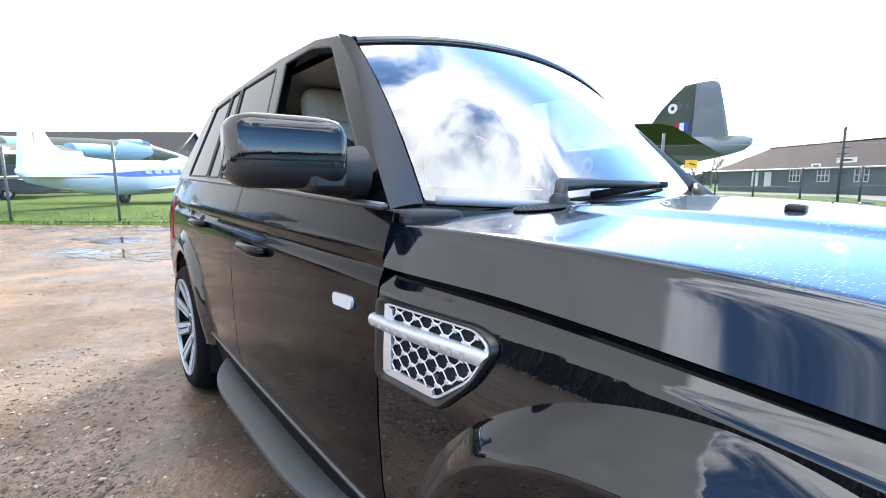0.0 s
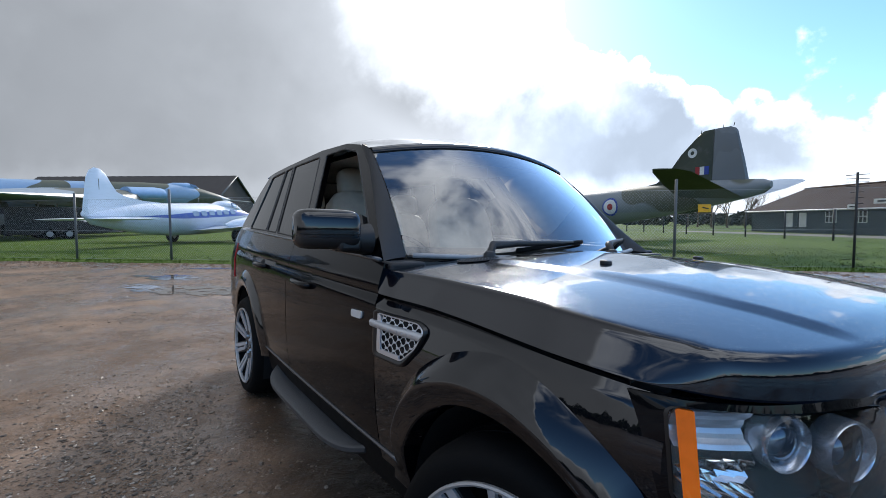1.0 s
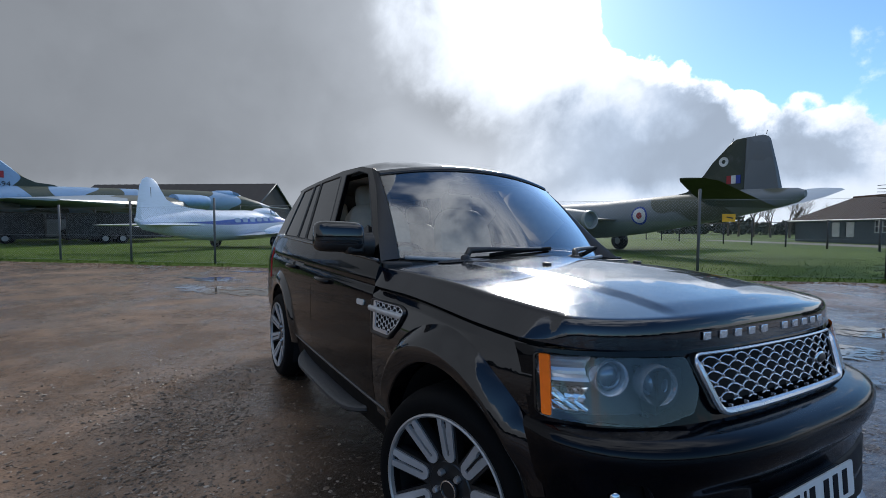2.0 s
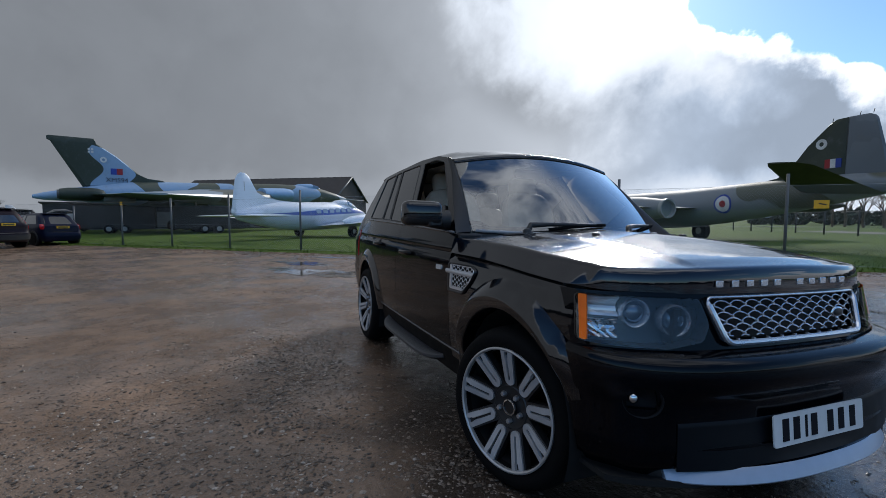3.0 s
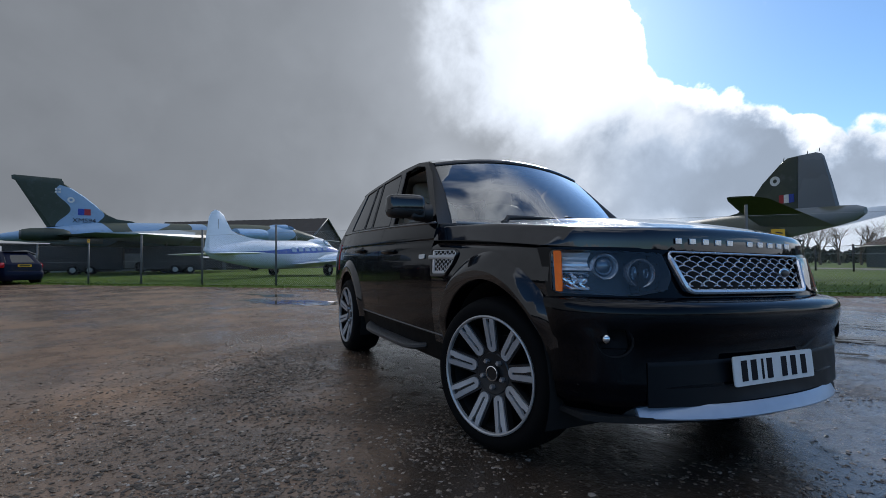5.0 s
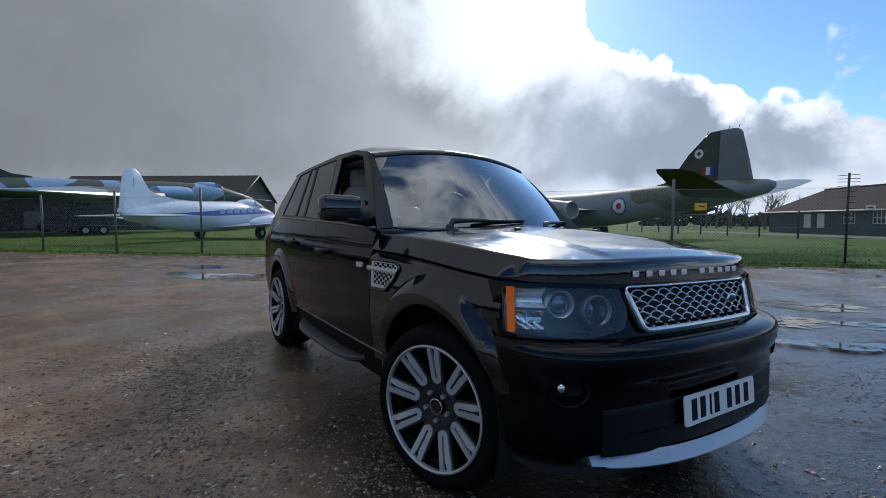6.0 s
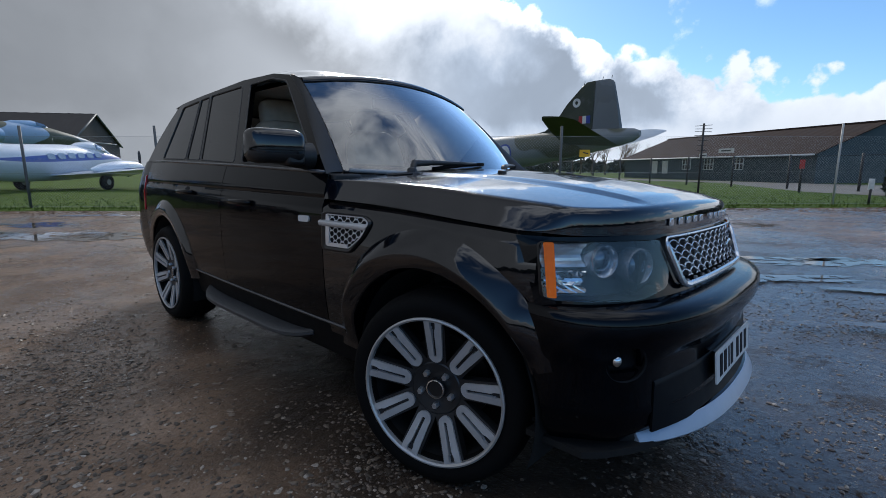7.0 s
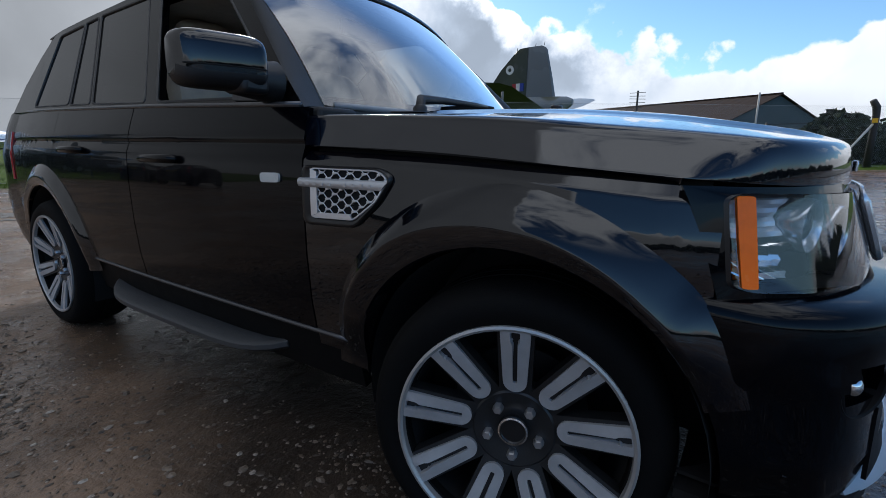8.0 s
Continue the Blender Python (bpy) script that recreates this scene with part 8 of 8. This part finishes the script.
        lathe(bm, [(0.40, 0.05), (0.43, 0.02), (0.43, 0.20), (0.37, 0.2), (0.36, -0.25)], 24, Matrix.Translation((5.9, s * 2.95, 1.6)) @ pose(0, 0, 0, 0, 0, 90), caps=False)
        part("exhaust_ring", bm, PALE_GREY, e, ref=None)
        gear(a, 9.0, s * 2.4, 1.4, 0.5, 0.35, HUBGREY)
        bm = bmesh.new()
        hull(bm, [(6.6, s * 9.8, 1.85, 0.05, 0.05), (7.6, s * 9.8, 1.85, 0.30, 0.30), (9.6, s * 9.8, 1.85, 0.34, 0.34), (11.2, s * 9.8, 1.85, 0.05, 0.05)])
        part("tip_tank", bm, C_GREEN, a, ref=None)
    gear(a, 14.5, 0, 1.1, 0.35, 0.25, HUBGREY, True)


small_airliner()
delta_bomber()
jet_bomber()


# ---- buildings and vehicles across the field ----
def hangar():
    A, ax = Vector((-77.1, 13.5, 0)), Vector((-0.571, -0.821, 0))
    dep = Vector((-0.821, 0.571, 0))
    L, W, E, R = 30.0, 13.0, 4.3, 8.15
    at = lambda l, w, z: A + ax * l + dep * w + Vector((0, 0, z))  # noqa: E731
    h = thing("hangar", Matrix(), "large dark hangar with a pitched sheet roof", "building")
    for l in (0.0, L):
        bm = bmesh.new()
        polygon(bm, [(-W / 2, 0), (W / 2, 0), (W / 2, E), (0, R), (-W / 2, E)], [], lambda u, v: at(l, u, v))
        part("gable_wall", bm, HANGAR, h, ref=None, flat=True, thick=0.2)
    for s in (-1, 1):
        bm = bmesh.new()
        surface(bm, [[at(0, s * W / 2, 0), at(0, s * W / 2, E)], [at(L, s * W / 2, 0), at(L, s * W / 2, E)]])
        part("side_wall", bm, HANGAR, h, ref=None, flat=True, thick=0.1)
        bm = bmesh.new()
        n = 50
        surface(bm, [[at(lerp(-0.4, L + 0.4, i / n), s * lerp(W / 2 + 0.3, 0, j / 4), lerp(E - 0.1, R + 0.08, j / 4) + (0.03 if i % 2 else 0)) for j in range(5)] for i in range(n + 1)])
        part("roof_slope", bm, HANGAR_ROOF, h, ref=None, flat=True, thick=0.1)
        bm = bmesh.new()
        tube(bm, [at(-0.45, s * (W / 2 + 0.3), E - 0.1), at(-0.45, 0, R + 0.1)], 0.12, 6)
        part("barge_board", bm, BARGE, h, ref=None)
    # long dark store behind the bomber
    b = thing("store_building", Matrix.Translation((-68, -9, 0)) @ pose(0, 0, 0, 0, 0, 105), "long low dark store with pale doors", "building")
    bm = bmesh.new()
    box(bm, (0, 0, 1.5), (30, 6, 3.0))
    part("wall_block", bm, HANGAR, b, ref=None, flat=True)
    bm = bmesh.new()
    box(bm, (0, 0, 3.08), (30.6, 6.6, 0.16))
    part("roof", bm, HANGAR_ROOF, b, ref=None, flat=True)
    for x, w, mat in ((-10.0, 2.3, PALE_GREY), (-3.5, 3.6, BARGE), (4.8, 0.7, PALE_GREY), (6.6, 0.5, BARGE), (11, 2.4, BARGE)):
        bm = bmesh.new()
        box(bm, (x, -3.03, 1.1), (w, 0.08, 2.1))
        part("door", bm, mat, b, ref=None, bevel=0.02)


def trailer(x, y, yaw, label):
    t = thing("box_trailer", Matrix.Translation((x, y, 0.05)) @ pose(0, 0, 0, 0, 0, yaw), label, "trailer", group="trailers by the hangar")
    bm = bmesh.new()
    box(bm, (0, 0, 1.35), (5.6, 2.1, 1.9))
    part("body", bm, HANGAR, t, ref=None, bevel=0.05)
    bm = bmesh.new()
    box(bm, (0, 0, 0.42), (5.2, 1.6, 0.16))
    tube(bm, [(2.6, 0, 0.45), (4.0, 0, 0.45)], 0.06, 6)
    part("chassis", bm, POST_DARK, t, ref=None)
    for wx in (-0.55, 0.55):
        for s in (-1, 1):
            bm = bmesh.new()
            lathe(bm, [(0.2, -0.1), (0.36, -0.1), (0.38, 0), (0.36, 0.1), (0.2, 0.1)], 20, Matrix.Translation((wx, s * 1.06, 0.38)))
            w = part("wheel", bm, RUBBER, t, ref=None)
            bm = bmesh.new()
            lathe(bm, [(0.2, -0.11), (0.08, -0.13), (0.001, -0.13)], 16, Matrix.Translation((wx, s * 1.06, 0.38)), caps=False)
            lathe(bm, [(0.2, 0.11), (0.08, 0.13), (0.001, 0.13)], 16, Matrix.Translation((wx, s * 1.06, 0.38)), caps=False)
            part("hub", bm, HUBGREY, w, ref=None)


HANGAR_ROOF = material("hangar_roof_sheet", (0.045, 0.036, 0.030), 0.7, scale=2, dirt=(0.08, 0.07, 0.06, 0.4))
BARGE = material("grey_door_paint", (0.11, 0.12, 0.12), 0.6)
hangar()
trailer(-43.5, -5.2, 100, "dark box trailer on twin wheels under the bomber's wing")
trailer(-46.0, -12.5, 96, "dark box trailer standing on the grass")


CARGLASS = material("tinted_car_glass", (0.012, 0.014, 0.016), 0.05, coat=1.0)


def parked_car(pos, yaw, base, label, dims, tall):
    """A parked car; x forward, origin on the ground at its middle. Built of level slices with rounded corners."""
    L, W, H = dims
    paint = material("car_paint", base, 0.32, coat=0.12, coat_rough=0.06, var=0.06, spec=0.08)
    c = thing("parked_car", Matrix.Translation(pos) @ pose(0, 0, 0, 0, 0, yaw), label, "car", group="parked cars")
    zs = H * (0.62 if tall else 0.635)
    low = 0.26 if tall else 0.19
    if tall:
        rear = [(low, 0.10), (0.36, 0.0), (0.62, 0.0), (0.70, 0.06), (zs - 0.08, 0.07), (zs, 0.10), (H - 0.15, 0.44), (H - 0.05, 0.60), (H, 1.0)]
    else:
        rear = [(low, 0.10), (0.30, 0.01), (0.52, 0.0), (0.60, 0.06), (zs - 0.06, 0.08), (zs, 0.13), (H - 0.13, 0.60), (H - 0.04, 0.78), (H, 1.15)]
    front = [(low, 0.10), (0.36, 0.0), (0.6, 0.03), (zs - 0.22, 0.14), (zs - 0.09, 0.5), (zs - 0.03, 1.0), (zs + 0.02, 1.12), (H - 0.12, 1.72), (H - 0.04, 1.95), (H, 2.2)]
    wide = [(low, 0.92), (0.36, 0.975), (0.6, 1.0), (zs - 0.10, 0.985), (zs, 0.95), (H - 0.13, 0.76), (H - 0.05, 0.68), (H, 0.50)]

    def slice_at(z):
        x0, x1 = -L / 2 + interp(z, rear), L / 2 - interp(z, front)
        return (x0 + x1) / 2, (x1 - x0) / 2, W / 2 * interp(z, wide), 8.0 if z < zs else 6.0

    def round_at(deg, z, off=0.0):
        """A point of the slice, deg from straight behind (0) round to the side (90)."""
        xc, a, b, n = slice_at(z)
        t = radians(abs(deg))
        return (xc - (a + off) * math.cos(t) ** (2 / n), math.copysign((b + off) * math.sin(t) ** (2 / n), deg), z)

    def behind(y, z, off=0.0):
        xc, a, b, n = slice_at(z)
        return (xc - a * max(0.0, 1 - abs(y / b) ** n) ** (1 / n) - off, y, z)

    def beside(s, x, z, off=0.0):
        xc, a, b, n = slice_at(z)
        return (x, s * (b * max(0.0, 1 - abs((x - xc) / a) ** n) ** (1 / n) + off), z)

    levels = sorted({low, 0.30, 0.36, 0.46, 0.54, 0.60, 0.68, zs - 0.22, zs - 0.14, zs - 0.09, zs - 0.05, zs - 0.02, zs, zs + 0.04, lerp(zs, H, 0.3), lerp(zs, H, 0.55), H - 0.13, H - 0.09, H - 0.05, H - 0.02, H})
    bm = bmesh.new()
    rows = []
    for z in levels:
        xc, a, b, n = slice_at(z)
        ring = []
        for i in range(56):
            t = 2 * math.pi * i / 56
            ct, st = math.cos(t), math.sin(t)
            ring.append((xc + a * math.copysign(abs(ct) ** (2 / n), ct), b * math.copysign(abs(st) ** (2 / n), st), z))
        rows.append(ring)
    vs = surface(bm, rows, close=True)
    cap(bm, vs[0]), cap(bm, vs[-1])
    bmesh.ops.recalc_face_normals(bm, faces=bm.faces)
    body = part("body", bm, paint, c, ref=None, angle=30)

    def patch(name, mat, pts, parent, label="", thick=0.012):
        bm = bmesh.new()
        surface(bm, pts)
        face_out(bm, (0, 0, 0.6))
        return part(name, bm, mat, parent, label, ref=None, thick=thick)

    z0, z1 = zs + 0.03, H - 0.12
    patch("rear_window", CARGLASS, [[behind(v * slice_at(z)[2] * 0.80, z, 0.006) for v in (-1, -0.6, -0.2, 0.2, 0.6, 1)] for z in (z0, lerp(z0, z1, 0.5), z1)], body)
    patch("tailgate_seam", SEAM, [[behind(v * W * 0.36, z, 0.004) for v in (-1, -0.5, 0, 0.5, 1)] for z in (0.625, 0.645)], body, thick=0.006)
    patch("rear_bumper", SEAM if tall else paint, [[round_at(v, z, 0.018) for v in range(-56, 57, 8)] for z in (low + 0.05, 0.36, 0.48, 0.57)], body, thick=0.02)
    for s in (-1, 1):
        if tall:
            pts = [[round_at(s * v, z, 0.014) for v in (d0, (d0 + d1) / 2, d1)] for z, d0, d1 in ((0.78, 36, 48), (0.92, 34, 50), (zs, 36, 54), (lerp(zs, H, 0.3), 46, 56), (lerp(zs, H, 0.6), 50, 57))]
        else:
            pts = [[round_at(s * v, z, 0.014) for v in (d0, (d0 + d1) / 2, d1)] for z, d0, d1 in ((zs - 0.20, 33, 50), (zs - 0.12, 30, 56), (zs - 0.03, 30, 58), (zs + 0.03, 38, 56))]
        patch("tail_lamp", TAILRED, pts, body, "red tail lamp wrapped round the corner", thick=0.02)
        for x0, x1, a0, a1 in ((-L / 2 + 0.62, -0.34, 0.30, 0.0), (-0.27, 0.86, 0.0, -0.62)):
            patch("side_window", CARGLASS, [[beside(s, lerp(x0 + a0 * t, x1 + a1 * t, u), lerp(z0, z1, t), 0.006) for t in (0, 0.35, 0.7, 1)] for u in (0, 0.35, 0.7, 1)], body)
        wr = 0.37 if tall else 0.31
        for x in (-L / 2 + 0.80, L / 2 - 0.85):
            yw = s * (W / 2 - 0.105)
            bm = bmesh.new()
            lathe(bm, [(0.01, 0.02), (wr + 0.055, 0.02), (wr + 0.07, -0.05)], 28, Matrix.Translation((x, s * W / 2 * 0.992, wr + 0.01)) @ pose(0, 0, 0, 0, 0, 0 if s > 0 else 180), caps=False)
            part("wheel_arch", bm, SEAM, body, ref=None)
            bm = bmesh.new()
            lathe(bm, [(wr * 0.62, -0.11), (wr * 0.93, -0.11), (wr, -0.07), (wr, 0.10), (wr * 0.94, 0.135), (wr * 0.62, 0.135)] if s > 0 else [(wr * 0.62, -0.135), (wr * 0.94, -0.135), (wr, -0.10), (wr, 0.07), (wr * 0.93, 0.11), (wr * 0.62, 0.11)], 26, Matrix.Translation((x, yw, wr)))
            w = part("wheel", bm, RUBBER, c, ref=None)
            bm = bmesh.new()
            lathe(bm, [(wr * 0.64, s * 0.13), (wr * 0.56, s * 0.105), (wr * 0.2, s * 0.12), (0.001, s * 0.125)], 20, Matrix.Translation((x, yw, wr)), caps=False)
            part("hub", bm, HUBGREY, w, ref=None)
        bm = bmesh.new()
        box(bm, (0.62, s * (W / 2 + 0.07), zs + 0.05), (0.12, 0.20, 0.14))
        part("door_mirror", bm, paint, c, ref=None, bevel=0.03)
    zp = zs - (0.05 if tall else 0.11)
    xp = behind(0, zp)[0]
    bm = bmesh.new()
    box(bm, (xp - 0.010, 0, zp), (0.02, 0.52, 0.11))
    pl = part("rear_plate", bm, YELLOW, c, ref=None)
    bm = bmesh.new()
    box(bm, (xp - 0.022, 0, zp), (0.006, 0.40, 0.055))
    part("plate_bar", bm, YELLOW_INK, pl, ref=None)
    bm = bmesh.new()
    xs = behind(0, H - 0.05)[0]
    box(bm, (xs + 0.02, 0, H - 0.035), (0.34, W * 0.56, 0.035))
    part("roof_spoiler", bm, paint, body, ref=None, bevel=0.012)
    if tall:
        for s in (-1, 1):
            bm = bmesh.new()
            tube(bm, [(xs + 0.45, s * W * 0.31, H - 0.05), (xs + 0.55, s * W * 0.31, H + 0.035), (xs + 1.9, s * W * 0.31, H + 0.035), (xs + 2.0, s * W * 0.31, H - 0.04)], 0.016, 6)
            part("roof_rail", bm, SEAM, body, ref=None)


SEAM = material("black_car_trim", (0.006, 0.006, 0.007), 0.6)
YELLOW_INK = material("yellow_plate_ink", (0.07, 0.06, 0.01), 0.6)
parked_car((-23.85, -12.83, 0.018), -126, (0.010, 0.005, 0.009), "dark plum crossover car with tall red lamps by the fence", (4.5, 1.84, 1.68), True)
parked_car((-26.40, -11.30, 0.018), -137, (0.006, 0.009, 0.026), "dark blue hatchback parked along the fence", (3.9, 1.70, 1.50), False)
parked_car((-33.2, -15.2, 0.018), -134, (0.012, 0.013, 0.015), "dark tall car with roof rails parked farther along", (4.5, 1.8, 1.78), True)


def light_aircraft():
    """A small white low-wing aeroplane beyond the bomber's tail."""
    a = thing("light_aircraft", Matrix.Translation((-53.6, -16.6, 0.05)) @ pose(0, 0, 0, 0, 0, 135), "small white low-wing light aircraft on the grass", "aircraft")
    bm = bmesh.new()
    hull(bm, [(-6.3, 0, 1.35, 0.05, 0.10), (-4.5, 0, 1.35, 0.22, 0.26), (-2.6, 0, 1.40, 0.48, 0.50), (-1.2, 0, 1.38, 0.52, 0.52), (-0.3, 0, 1.30, 0.42, 0.42), (0.0, 0, 1.26, 0.16, 0.16)])
    part("fuselage", bm, LIGHT_WHITE, a, ref=None)
    bm = bmesh.new()
    hull(bm, [(-3.5, 0, 1.75, 0.05, 0.05), (-2.9, 0, 1.85, 0.40, 0.26), (-2.0, 0, 1.88, 0.44, 0.28), (-1.3, 0, 1.72, 0.30, 0.12), (-1.1, 0, 1.66, 0.05, 0.03)])
    part("canopy", bm, CARGLASS, a, ref=None)
    bm = bmesh.new()
    wing(bm, [(-4.3, -1.7, 1.1, 1.25, 0.10), (0.0, -1.5, 1.5, 1.05, 0.20), (4.3, -1.7, 1.1, 1.25, 0.10)])
    part("wing", bm, LIGHT_WHITE, a, ref=None)
    bm = bmesh.new()
    wing(bm, [(-1.5, -5.9, 0.6, 1.45, 0.06), (1.5, -5.9, 0.6, 1.45, 0.06)])
    part("tailplane", bm, LIGHT_WHITE, a, ref=None)
    bm = bmesh.new()
    fin(bm, [(-6.4, 1.4), (-6.5, 2.4), (-6.0, 2.4), (-5.2, 1.5)], 0.06, 0.03, (1.4, 2.4))
    part("tail_fin", bm, LIGHT_WHITE, a, ref=None)
    for x, y in ((-0.5, 0.0), (-2.0, 1.2), (-2.0, -1.2)):
        gear(a, x, y, 1.0, 0.22, 0.14, HUBGREY)


LIGHT_WHITE = material("white_aircraft_skin", (0.60, 0.62, 0.64), 0.4, scale=2)
light_aircraft()
